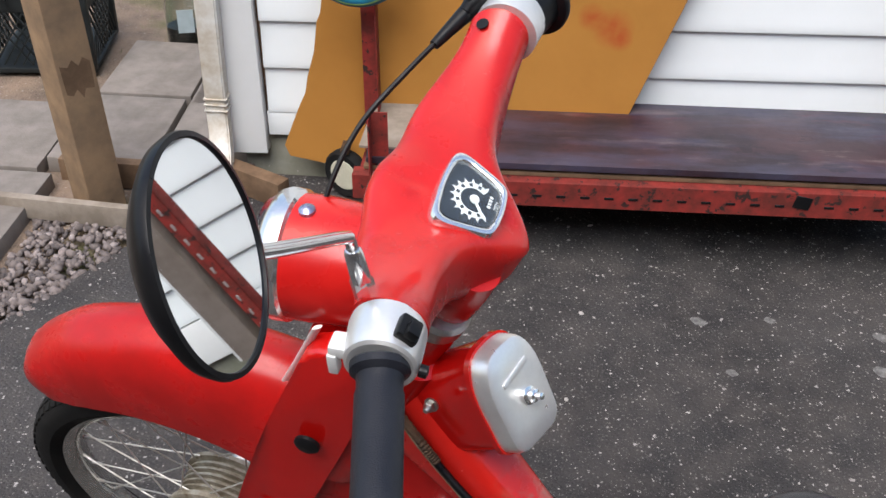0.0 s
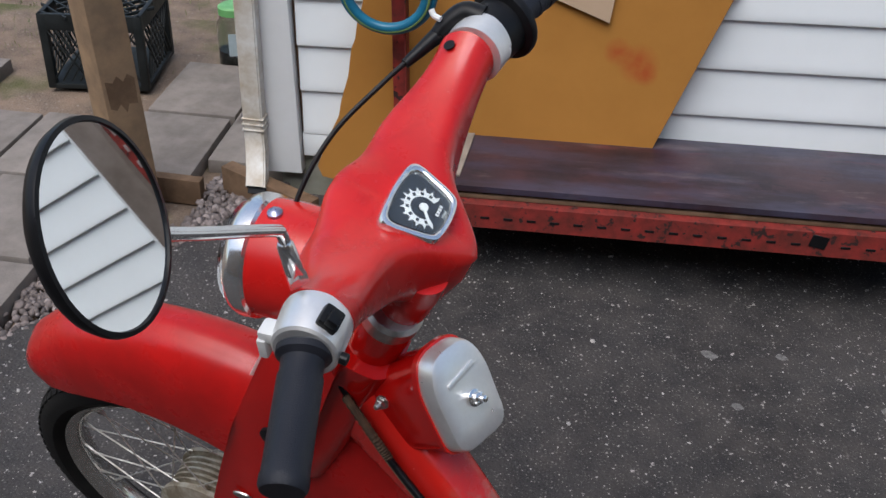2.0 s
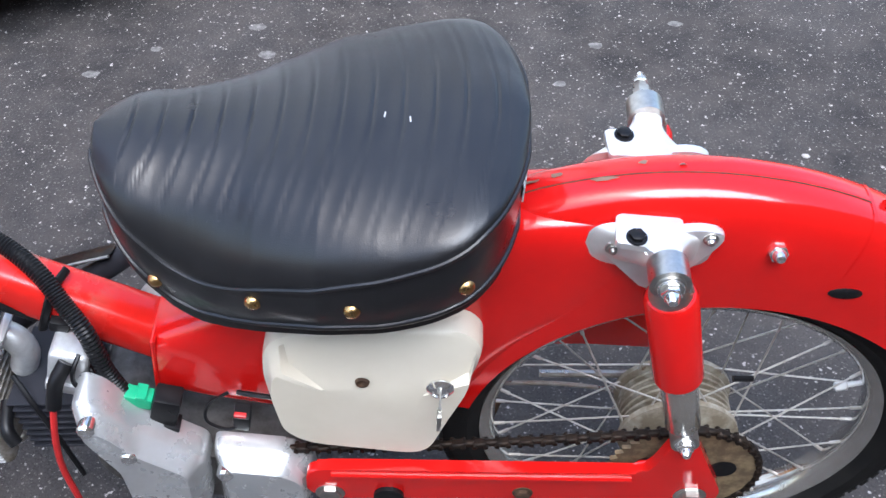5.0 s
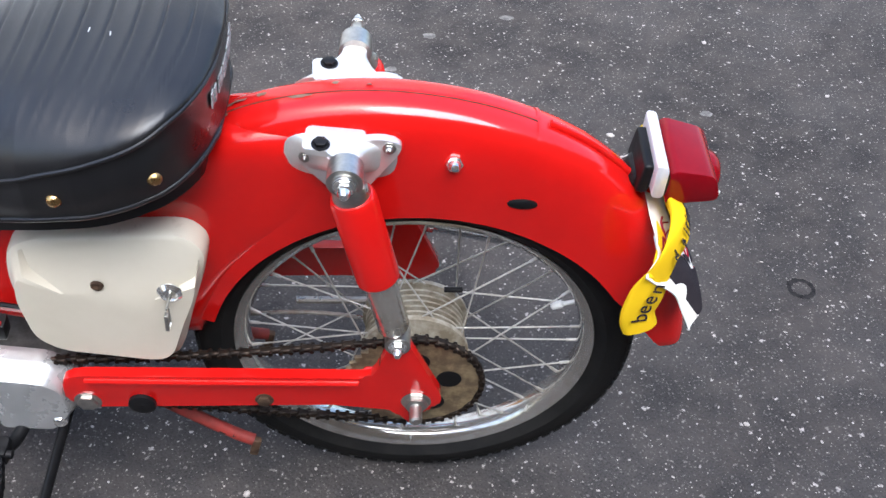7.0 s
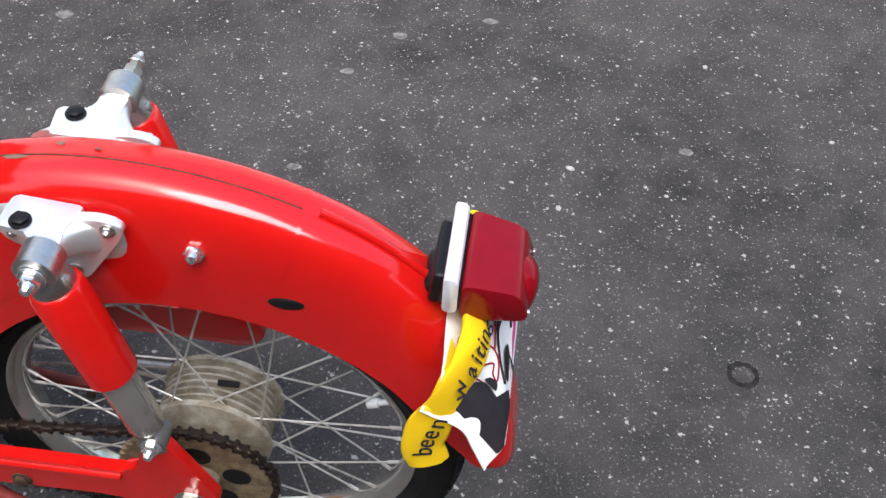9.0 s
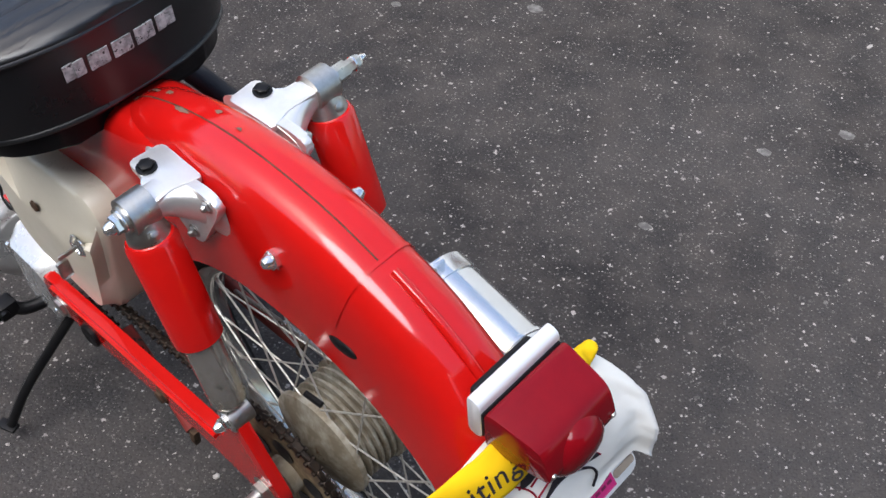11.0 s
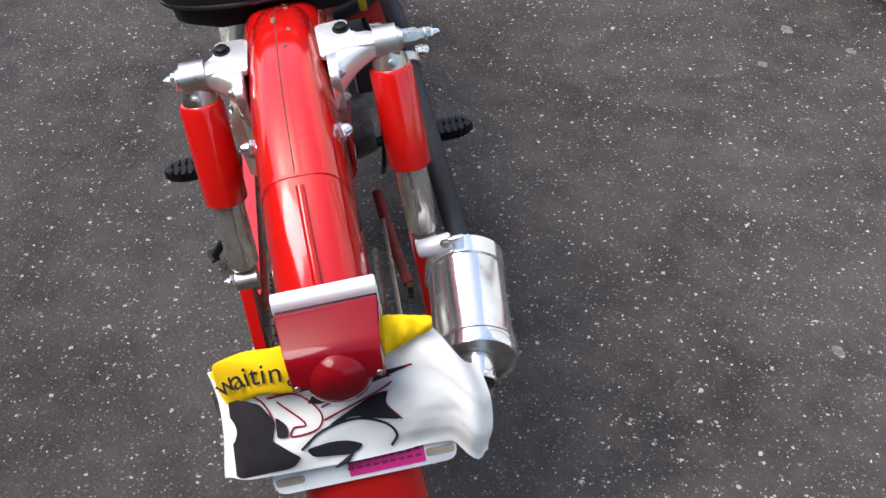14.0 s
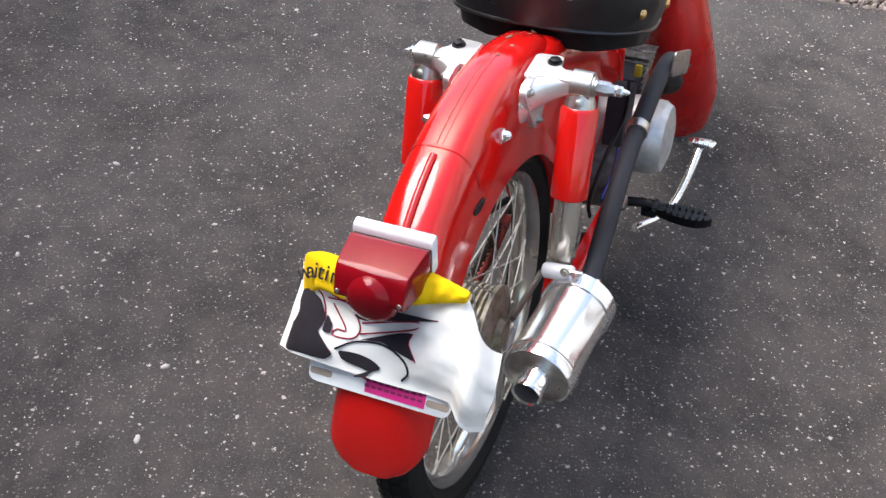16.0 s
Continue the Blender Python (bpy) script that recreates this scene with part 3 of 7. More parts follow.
# pavers beyond the corner of the house
def slab_path():
    base = sheet("pavement", [(-1.7, 1.1), (-0.02, 1.1), (-0.06, -0.03), (-0.30, -0.05), (-0.44, -0.60), (-0.62, -1.0), (-1.7, -1.0)], -0.014, 0.01, SOIL, "old square concrete slabs with open sandy joints", "pavement", place=WALL)
    rng = random.Random(5)
    meshes = []
    for k in range(3):
        meshes.append(None)
    for col, shift in enumerate((0.07, 0.12, 0.14, 0.18, 0.10)):
        u1 = -0.245 - 0.265 * col
        for row in range(-4, 3):
            w0 = shift + 0.37 * row
            if col == 0 and row >= 0 or w0 > 0.75:
                continue
            if w0 < -0.56 and col > 0 or w0 < -0.9:
                continue
            k = rng.randrange(3)
            slip = 0.075 if w0 > 0.4 else 0.05 if w0 > 0.1 else 0.0
            at = pose(u1 - 0.132 + slip, -(w0 + 0.185), rng.uniform(-0.002, 0.004), rng.uniform(-0.5, 0.5), rng.uniform(-0.5, 0.5), rng.uniform(-1, 1))
            if meshes[k] is None:
                b = rbox((0.252 + 0.003 * k, 0.357 - 0.003 * k, 0.05), None, 0.006)
                for v in b.verts:
                    v.co += Vector((noise.noise(v.co * 31 + Vector((k, 0, 0))), noise.noise(v.co * 29), 0)) * 0.004
                meshes[k] = part("slab", b, SLAB, base, at=at)
            else:
                shared("slab", meshes[k], base, at)
    for w0 in (-0.33, -0.55, -0.80):
        shared("slab", meshes[0], base, pose(-0.112, -w0 - 0.1, 0.0, 0, 0, 0.6))


slab_path()


def pebbles():
    """River stones filling the strip between the slabs and the asphalt."""
    rng = random.Random(11)
    bm = bmesh.new()
    done = 0
    while done < 1900:
        w = rng.uniform(-0.02, 1.25)
        left = -0.44 if w > 0.24 else -0.20
        edge = -0.04 - 0.50 * w if w < 0.6 else -0.34 - 0.62 * (w - 0.6)
        if w > 0.62:
            left = -0.60 - 0.3 * (w - 0.62)
        u = rng.uniform(left, edge + 0.03)
        r = rng.uniform(0.0045, 0.0125)
        m = WALL @ pose(u, -w, -0.012 + r * 0.3 + rng.uniform(0, 0.008), rng.uniform(0, 360), rng.uniform(0, 40), rng.uniform(0, 360)) @ Matrix.Diagonal((r * rng.uniform(0.9, 1.5), r, r * rng.uniform(0.55, 0.85), 1))
        bmesh.ops.create_icosphere(bm, subdivisions=1, radius=1.0, matrix=m)
        done += 1
    for v in bm.verts:
        v.co += noise.noise_vector(v.co * 90) * 0.0032
    m = surface("river_stones", (0.30, 0.26, 0.23), (0.14, 0.12, 0.11), 0.75, scale=40, grain=0.7, bump=0.1)
    nt = m.node_tree
    geo = nt.nodes.new("ShaderNodeNewGeometry")
    ramp = nt.nodes.new("ShaderNodeValToRGB")
    ramp.color_ramp.elements[0].color = (0.075, 0.060, 0.056, 1)
    ramp.color_ramp.elements[1].color = (0.30, 0.25, 0.23, 1)
    for pos, c in ((0.45, (0.14, 0.112, 0.10, 1)), (0.8, (0.21, 0.17, 0.155, 1))):
        e = ramp.color_ramp.elements.new(pos)
        e.color = c
    nt.links.new(geo.outputs["Random Per Island"], ramp.inputs[0])
    nt.links.new(ramp.outputs[0], nt.nodes["Principled BSDF"].inputs["Base Color"])
    ob = part("gravel", bm, m, sharp=80)
    tagged(ob, "loose grey and brown river stones beside the asphalt", "gravel", kind="stuff")


pebbles()


def loose_chips():
    """Small pale chips lying loose on the asphalt."""
    rng = random.Random(21)
    bm = bmesh.new()
    for k in range(700):
        x, y = rng.uniform(-2.2, 1.6), rng.uniform(-1.6, 2.0)
        r = rng.uniform(0.0010, 0.0026) if k % 12 else rng.uniform(0.003, 0.006)
        m = pose(x, y, r * 0.25, rng.uniform(0, 25), rng.uniform(0, 25), rng.uniform(0, 360)) @ Matrix.Diagonal((r * rng.uniform(1, 1.8), r, r * 0.5, 1))
        bmesh.ops.create_icosphere(bm, subdivisions=1, radius=1.0, matrix=m)
    ob = part("stone_chips", bm, surface("pale_stone", (0.46, 0.43, 0.40), (0.30, 0.28, 0.26), 0.8, scale=90), sharp=80)
    tagged(ob, "small pale stone chips scattered on the asphalt", "stone chips", kind="stuff")


loose_chips()


def patches():
    """Pale worn blots of old paint or gum on the asphalt."""
    rng = random.Random(8)
    bm = bmesh.new()
    for x, y, r in ((-0.67, 1.145, 0.014), (-1.023, 1.063, 0.013), (0.028, 1.20, 0.012), (0.21, 1.29, 0.012), (-0.90, 0.957, 0.010), (-0.706, 1.25, 0.014), (0.611, 0.92, 0.010), (-0.055, 1.056, 0.010), (-0.908, 1.16, 0.010), (-0.097, 0.753, 0.009)):
        n = 18
        ring = [bm.verts.new((x + r * 1.3 * (1 + 0.45 * noise.noise(Vector((x * 9 + math.cos(a), y * 9 + math.sin(a), r)))) * math.cos(a), y + r * (1 + 0.45 * noise.noise(Vector((x * 7 + math.cos(a), y * 7 + math.sin(a), 3)))) * math.sin(a), 0.0006)) for a in (2 * math.pi * k / n for k in range(n))]
        bm.faces.new(ring)
    ob = part("paint_blots", bm, surface("pale_blot", (0.19, 0.18, 0.172), (0.09, 0.085, 0.08), 0.85, scale=70, grain=0.7))
    tagged(ob, "pale worn blots trodden flat into the asphalt", "stains", kind="stuff")
    # a dark oily ring left by a tin
    bm = bmesh.new()
    for k in range(40):
        a0, a1 = 2 * math.pi * k / 40, 2 * math.pi * (k + 1) / 40
        w0, w1 = (0.0055 * (0.6 + abs(noise.noise(Vector((math.cos(a) * 2, math.sin(a) * 2, 7))))) for a in (a0, a1))
        bm.faces.new([bm.verts.new((0.676 + r * math.cos(a), 0.397 + r * math.sin(a), 0.0007)) for r, a in ((0.021 - w0, a0), (0.021 + w0, a0), (0.021 + w1, a1), (0.021 - w1, a1))])
    ring = part("ring_stain", bm, surface("oil_stain", (0.014, 0.013, 0.014), (0.030, 0.028, 0.028), 0.9, scale=60, grain=0.6, spec=0.04))
    tagged(ring, "dark oily ring stain on the grey asphalt", "stain")


patches()


# ---- things by the house ----
def fence_post():
    ob = part("wooden_post", rbox((0.089, 0.089, 1.5), pose(0, 0, 0.72), 0.005), TIMBER)
    bm = bmesh.new()
    ring = [(-0.034, -0.038), (-0.020, -0.046), (-0.008, -0.034), (0.004, -0.058), (0.012, -0.038), (0.034, -0.044), (0.036, 0.020), (0.020, 0.034), (0.008, 0.018), (-0.006, 0.036), (-0.018, 0.022), (-0.036, 0.030)]
    bm.faces.new([bm.verts.new((x, -0.0447, 0.345 + z)) for x, z in ring])
    part("stain", bm, TIMBER_DARK, ob, "dark torn patch")
    ob.matrix_basis = WALL @ pose(-0.335, -0.178, -0.01, 1.5, -2.5, 0) @ pose(0, 0, 0, 0, 0, 50)
    tagged(ob, "square rough timber post with a dark stain", "post")


fence_post()


def edging():
    a = part("edging_board", rbox((0.33, 0.022, 0.055), pose(0, 0, 0.012), 0.003), TIMBER_GREY)
    a.matrix_basis = WALL @ pose(-0.376, -0.285, 0.012, 0, 0, -4)
    tagged(a, "weathered grey timber edging lying among stones", "edging board")
    b = part("edging_board", rbox((0.26, 0.03, 0.07), pose(0, 0, 0.01), 0.003), TIMBER_DARK)
    b.matrix_basis = WALL @ pose(-0.33, -0.085, 0.0, 0, 0, -2)
    tagged(b, "dark damp timber board along the slabs", "edging board")
    c = part("edging_board", rbox((0.30, 0.04, 0.09), pose(0, 0, 0.02), 0.003), TIMBER_DARK)
    c.matrix_basis = WALL @ pose(-0.02, -0.10, 0.0, 0, 0, -28)
    tagged(c, "brown timber block under the downspout", "edging board")


edging()


def downspout():
    bm = bmesh.new()
    line = [Vector((0, 0, 2.4)), Vector((0, 0, 0.20)), Vector((0, 0, 0.165)), Vector((0.004, -0.012, 0.13)), Vector((0.012, -0.045, 0.085)), Vector((0.018, -0.075, 0.055))]
    rings = []
    for i, p in enumerate(line):
        d = (line[min(i + 1, 5)] - line[max(i - 1, 0)]).normalized()
        side = Vector((1, 0, 0))
        up = d.cross(side).normalized()
        prof = []
        for k in range(24):
            a = 2 * math.pi * k / 24
            c, s = math.cos(a), math.sin(a)
            x = 0.026 * math.copysign(abs(c) ** 0.35, c)
            y = 0.020 * math.copysign(abs(s) ** 0.35, s)
            w = 1 - 0.07 * (k % 2)
            prof.append(p + side * x * w + up * y * w)
        rings.append(prof)
    ringed(bm, rings, cap=False)
    root = part("downspout", bm, SPOUT, at=WALL @ pose(-0.062, -0.048, 0.0))
    bm2 = bmesh.new()
    for z in (0.185, 0.20, 0.215):
        rbox((0.056, 0.044, 0.004), pose(0, 0, z), 0.001, 1, bm2)
    part("crimp", bm2, SPOUT, root)
    part("opening", rbox((0.046, 0.036, 0.004), pose(0.018, -0.072, 0.058, 55), 0.001, 1), BLACK, root)
    tagged(root, "weathered white corrugated metal downspout with an elbow", "downspout")


downspout()


def crate():
    """A milk crate of crossed plastic bars, upside down."""
    w, d, h = 0.305, 0.305, 0.235
    root = part("milk_crate", rbox((w, d, 0.016), pose(0, 0, 0.008), 0.004), CRATE)
    first = None
    for sx, sy in ((1, 1), (1, -1), (-1, 1), (-1, -1)):
        at = pose(sx * (w / 2 - 0.012), sy * (d / 2 - 0.012), h / 2)
        if first is None:
            first = part("corner", rbox((0.026, 0.026, h), None, 0.006), CRATE, root, at=at)
        else:
            shared("corner", first, root, at)
    part("rim", joined(rbox((w, 0.014, 0.05), pose(0, -d / 2 + 0.007, h - 0.025), 0.003), joined(rbox((w, 0.014, 0.05), pose(0, d / 2 - 0.007, h - 0.025), 0.003), joined(rbox((0.014, d, 0.05), pose(-w / 2 + 0.007, 0, h - 0.025), 0.003), rbox((0.014, d, 0.05), pose(w / 2 - 0.007, 0, h - 0.025), 0.003)))), CRATE, root)
    bar = None
    for side in range(4):
        turn = Matrix.Rotation(side * math.pi / 2, 4, "Z")
        for k in range(7):
            for lean in (34, -34):
                x = -0.078 + 0.026 * k
                at = turn @ pose(x, -d / 2 + 0.005, 0.105, 0, lean, 0)
                if bar is None:
                    bar = part("bar", rbox((0.005, 0.006, 0.195), None, 0.001, 1), CRATE, root, at=at)
                else:
                    shared("bar", bar, root, at)
    lid = None
    for k in range(9):
        for turn in (0, 90):
            at = pose(0, 0, h - 0.006, 0, 0, turn + 45) @ pose(-0.16 + 0.04 * k, 0, 0)
            length = 0.30 - abs(-0.16 + 0.04 * k) * 0.9
            b = rbox((0.006, length, 0.010), None, 0.001, 1)
            part("bar", b, CRATE, root, at=at)
    root.matrix_basis = WALL @ pose(-0.735, 0.60, 0.0, 0, 0, 6.8)
    tagged(root, "black plastic milk crate upside down on the earth", "crate")


crate()


def jar():
    root = part("jar", lathe([(0.001, 0.004), (0.04, 0.004), (0.046, 0.012), (0.047, 0.10), (0.044, 0.125), (0.036, 0.138), (0.036, 0.150), (0.033, 0.150), (0.033, 0.138), (0.041, 0.122), (0.044, 0.10), (0.043, 0.014), (0.001, 0.010)], 32), JAR_GLASS)
    part("lid", lathe([(0.001, 0.172), (0.034, 0.172), (0.039, 0.168), (0.039, 0.150), (0.034, 0.149)], 32), surface("green_lid", (0.16, 0.42, 0.14), None, 0.4), root, "pale green screw lid")
    part("liquid", lathe([(0.001, 0.0105), (0.0425, 0.0145), (0.0432, 0.055), (0.001, 0.055)], 32), BLACK, root, "dark liquid in the bottom")
    part("paper_label", prism([(-0.02, 0.05), (0.02, 0.05), (0.02, 0.11), (-0.02, 0.11)], 0.001, pose(0.018, -0.0455, 0, 90, 0, 18) , 0), surface("pale_label", (0.42, 0.5, 0.52), None, 0.6), root, "pale blue paper label")
    root.matrix_basis = WALL @ pose(-0.371, 0.715, -0.005) @ Matrix.Scale(1.2, 4)
    tagged(root, "glass jar with green lid and dark liquid", "jar")


jar()


def grass():
    rng = random.Random(3)
    bm = bmesh.new()
    for k in range(2600):
        if k % 2:
            u, v = rng.gauss(-0.30, 0.14), rng.gauss(1.25, 0.28)
        else:
            u, v = rng.gauss(-1.05, 0.16), rng.gauss(0.95, 0.22)
        if v < 0.62:
            continue
        p = WALL @ Vector((u, v, -0.03))
        h, a = rng.uniform(0.012, 0.04), rng.uniform(0, 6.28)
        s = Vector((math.cos(a), math.sin(a), 0)) * 0.0016
        tip = p + Vector((rng.gauss(0, 0.012), rng.gauss(0, 0.012), h))
        bm.faces.new([bm.verts.new(q) for q in (p - s, p + s, tip)])
    ob = part("grass", bm, surface("grass_blades", (0.10, 0.14, 0.035), (0.16, 0.15, 0.05), 0.7, scale=6, grain=0.7))
    tagged(ob, "short patchy green grass on bare earth", "grass", kind="stuff")


grass()


# ---- rolling workbench ----
BENCH = WALL @ pose(0.06, 0, 0, 0, -1.2, 0)


def slotted_angle(length, slots=True):
    """An L-shaped steel strip with its row of slots, along x, corner at the origin."""
    bm = bmesh.new()
    t, w = 0.003, 0.058
    rbox((length, t, w), pose(0, 0, -w / 2), 0.0005, 1, bm)
    rbox((length, 0.036, t), pose(0, 0.018, -t / 2), 0.0005, 1, bm)
    return bm


def slot_marks(length, parent, at):
    n = int(length / 0.05)
    first = None
    for k in range(n):
        here = at @ pose(-length / 2 + 0.03 + k * length / n, -0.0022, -0.032)
        if first is None:
            first = part("slot", rbox((0.020, 0.0016, 0.006), None, 0.0006, 1), BLACK, parent, at=here)
        else:
            shared("slot", first, parent, here)


def bench():
    zt = 0.208
    root = part("bench", prism(rounded([(0.275, -0.330), (1.535, -0.330), (1.560, -0.20), (1.525, -0.035), (0.275, -0.030)], 0.008), 0.014, pose(0, 0, zt + 0.012), 0.003), BOARD, at=BENCH)
    for v in root.data.vertices:
        v.co.z += 0.004 * math.sin(v.co.x * 5)
    part("board", rbox((1.27, 0.296, 0.010), pose(0.905, -0.178, zt - 0.004), 0.002), TIMBER_DARK, root)
    part("board", rbox((0.17, 0.26, 0.007), pose(0.345, -0.16, zt + 0.024, 0, 0, -2), 0.002), TIMBER_GREY, root, "bare grey plywood offcut")
    for y, flip in ((-0.348, 1), (-0.026, -1)):
        at = pose(0.888, y, zt - 0.010, 0, 0, 0 if flip > 0 else 180)
        rail = part("rail", slotted_angle(1.28), RED_RUST, root, at=at)
        slot_marks(1.26, rail, Matrix())
    for x in (0.262, 1.50):
        at = pose(x, -0.178, zt - 0.012, 0, 0, 90 if x > 1 else -90)
        rail = part("rail", slotted_angle(0.30), RED_RUST, root, at=at)
    part("splash", rbox((0.035, 0.0022, 0.030), pose(1.19, -0.3508, zt - 0.032, 0, 12, 0), 0.001, 1), BLACK, root, "black paint run on the rail")
    posts = (("post", 1.530, -0.374, 0.0, 0.95, 0), ("post", 1.512, -0.035, 0.04, 0.95, 90), ("post", 0.288, -0.340, 0.02, 0.335, -90), ("post", 0.262, -0.105, 0.04, 0.95, 180))
    for name, x, y, z0, z1, turn in posts:
        h = z1 - z0
        b = bmesh.new()
        rbox((0.038, 0.003, h), pose(0, 0, h / 2), 0.0005, 1, b)
        rbox((0.003, 0.038, h), pose(-0.0175, 0.0175, h / 2), 0.0005, 1, b)
        post = part(name, b, RED_RUST, root, at=pose(x, y, z0, 0, 0, turn))
        first = None
        for k in range(int(h / 0.045)):
            here = pose(0.004, -0.0022, 0.03 + 0.045 * k)
            if first is None:
                first = part("slot", rbox((0.007, 0.0016, 0.018), None, 0.0006, 1), surface("bare_metal", (0.42, 0.38, 0.36), None, 0.5, 0.4), post, at=here)
            else:
                shared("slot", first, post, here)
    part("brace", rbox((0.030, 0.28, 0.004), pose(1.47, -0.19, 0.135, 12, 0, 0), 0.001, 1), RED_RUST, root)
    part("foot_pad", rbox((0.045, 0.05, 0.006), pose(1.525, -0.315, 0.10), 0.001, 1), RED_RUST, root)
    for x, y in ((1.485, -0.315), (1.46, -0.10), (0.316, -0.435), (0.195, -0.110)):
        r = 0.052 if x > 1 else 0.060
        m = pose(x, y, r, 90, 0, 8 if x > 1 else -28)
        wheel = part("castor", lathe([(0.001, -0.014), (r * 0.62, -0.014), (r * 0.9, -0.016), (r, -0.008), (r, 0.008), (r * 0.9, 0.016), (r * 0.62, 0.014), (0.001, 0.014)], 32, m), RUBBER, root)
        part("castor_disc", lathe([(0.001, -0.019), (r * 0.25, -0.019), (r * 0.3, -0.016), (r * 0.62, -0.0155), (r * 0.66, -0.0135), (r * 0.66, 0.0135), (r * 0.62, 0.0155), (0.001, 0.016)], 24, m), FAN if x < 1 else RUST, wheel)
        part("castor_fork", rbox((0.02, 0.05, 0.012), pose(x, y, 2 * r + 0.008), 0.002), RUST, root)
    tagged(root, "low rolling workbench of red slotted angle and paint-stained plywood", "workbench")
    return root


bench()


def cardboard():
    def card(name, outline, material, place, label, thick=0.005, bend=0.0):
        bm = prism(outline, thick, None, 0.0008, 1)
        ob = part(name, bm, material, at=place)
        tagged(ob, label, "cardboard", group="cardboard by the wall")
        return ob

    lean = BENCH @ pose(0.0, -0.085, 0.225, 83, 0, 0)
    big = [(0.25, 0.0), (0.842, 0.0), (0.985, 0.37), (0.93, 0.42), (0.60, 0.46), (0.24, 0.50)]
    card("cardboard_sheet", big, CARD, lean, "large flattened brown cardboard sheet smudged with red")
    low = BENCH @ pose(0, -0.075, 0.03, 84, 0, 0)
    left = [(0.040, 0.075), (0.052, 0.048), (0.13, 0.034), (0.255, 0.018), (0.255, 0.56), (0.172, 0.56), (0.158, 0.48), (0.146, 0.44), (0.141, 0.40), (0.131, 0.38), (0.122, 0.31), (0.104, 0.25), (0.098, 0.21), (0.078, 0.17)]
    card("cardboard_sheet", left, CARD, low, "torn brown cardboard strip with a ragged edge")
    flap = BENCH @ pose(0.0, -0.115, 0.235, 80, 0, 0)
    card("cardboard_flap", [(0.56, 0.345), (0.72, 0.285), (0.745, 0.46), (0.55, 0.50)], CARD_PALE, flap, "pale folded cardboard flap")
    card("cardboard_flap", [(0.78, 0.40), (0.96, 0.345), (1.0, 0.355), (0.985, 0.39), (0.80, 0.46)], CARD_PALE, BENCH @ pose(0.0, -0.135, 0.245, 72, 0, 0), "curled pale cardboard flap with a torn corner")


cardboard()


def hose():
    root = None
    for k, (r, y) in enumerate(((0.100, 0.0), (0.088, -0.014))):
        bm = bmesh.new()
        rings = []
        for i in range(48):
            a = 2 * math.pi * i / 48
            c = Vector((math.cos(a), 0, math.sin(a)))
            rings.append([c * (r + 0.011 * math.cos(b)) + Vector((0, y + 0.011 * math.sin(b), 0)) for b in (2 * math.pi * j / 14 for j in range(14))])
        ringed(bm, rings + rings[:1], cap=False)
        bmesh.ops.remove_doubles(bm, verts=bm.verts, dist=1e-5)
        if root is None:
            root = part("hose", bm, HOSE_BLUE)
        else:
            part("coil", bm, HOSE_BLUE, root)
    bm = bmesh.new()
    rings = []
    for i in range(48):
        a = 2 * math.pi * i / 48
        c = Vector((math.cos(a), 0, math.sin(a)))
        rings.append([c * (0.094 + 0.004 * math.cos(b)) + Vector((0, -0.020 + 0.004 * math.sin(b), 0)) for b in (2 * math.pi * j / 8 for j in range(8))])
    ringed(bm, rings + rings[:1], cap=False)
    part("stripe", bm, HOSE_GREEN, root, "yellow-green stripe")
    root.matrix_basis = BENCH @ pose(0.245, -0.155, 0.60, 6, 0, 0)
    tagged(root, "coil of blue hose with a green stripe hung on the post", "hose")
    part("hook", tube([(0, 0.06, 0.0), (0, 0.0, 0.0), (0, -0.03, 0.0), (0, -0.035, 0.02)], 0.004), RUST, root, at=pose(0, 0.0, 0.085))


hose()


# ---- motorcycle ----
bike = new("motorcycle")
bike.empty_display_size = 0.2
bike.matrix_basis = Matrix.Translation((0, 0.0314, 0)) @ Matrix.Rotation(radians(4.71), 4, "X") @ Matrix.Translation((-0.0142, 0, 0.0141)) @ Matrix.Rotation(radians(3.165), 4, "Y") @ Matrix.Scale(0.9641, 4)
tagged(bike, "small red vintage motorcycle with black vinyl seat on its stand", "motorcycle")

RAKE, STEER = radians(26), radians(22.5)
PIVOT = Vector((-0.885, 0.0, 0.85))
AXIS = Vector((math.sin(RAKE), 0, math.cos(RAKE)))
TURN = Matrix.Translation(PIVOT) @ Matrix.Rotation(STEER, 4, AXIS) @ Matrix.Translation(-PIVOT)
CROWN = Vector((-0.915, 0.0, 0.842))
BAR = TURN @ Matrix.Translation((0, 0.046, 0)) @ Matrix.Translation(CROWN) @ Matrix.Rotation(radians(2.2), 4, "Z") @ Matrix.Rotation(radians(-4.0), 4, "X") @ Matrix.Translation(-CROWN)
REAR = Vector((0.0, 0.0, 0.279))
FRONT = Vector((-1.292, 0.0, 0.186))


def power(v, p):
    return math.copysign(abs(v) ** p, v)


def smooth_step(a, b, x):
    """Smooth from 0 at a to 1 at b; a may be the larger."""
    t = min(1.0, max(0.0, (x - a) / (b - a)))
    return t * t * (3 - 2 * t)


def blend(table, x):
    """Smoothly between a few (x, value) pairs."""
    if x <= table[0][0]:
        return table[0][1]
    for (x0, v0), (x1, v1) in zip(table, table[1:]):
        if x <= x1:
            t = (x - x0) / (x1 - x0)
            return v0 + (v1 - v0) * t
    return table[-1][1]


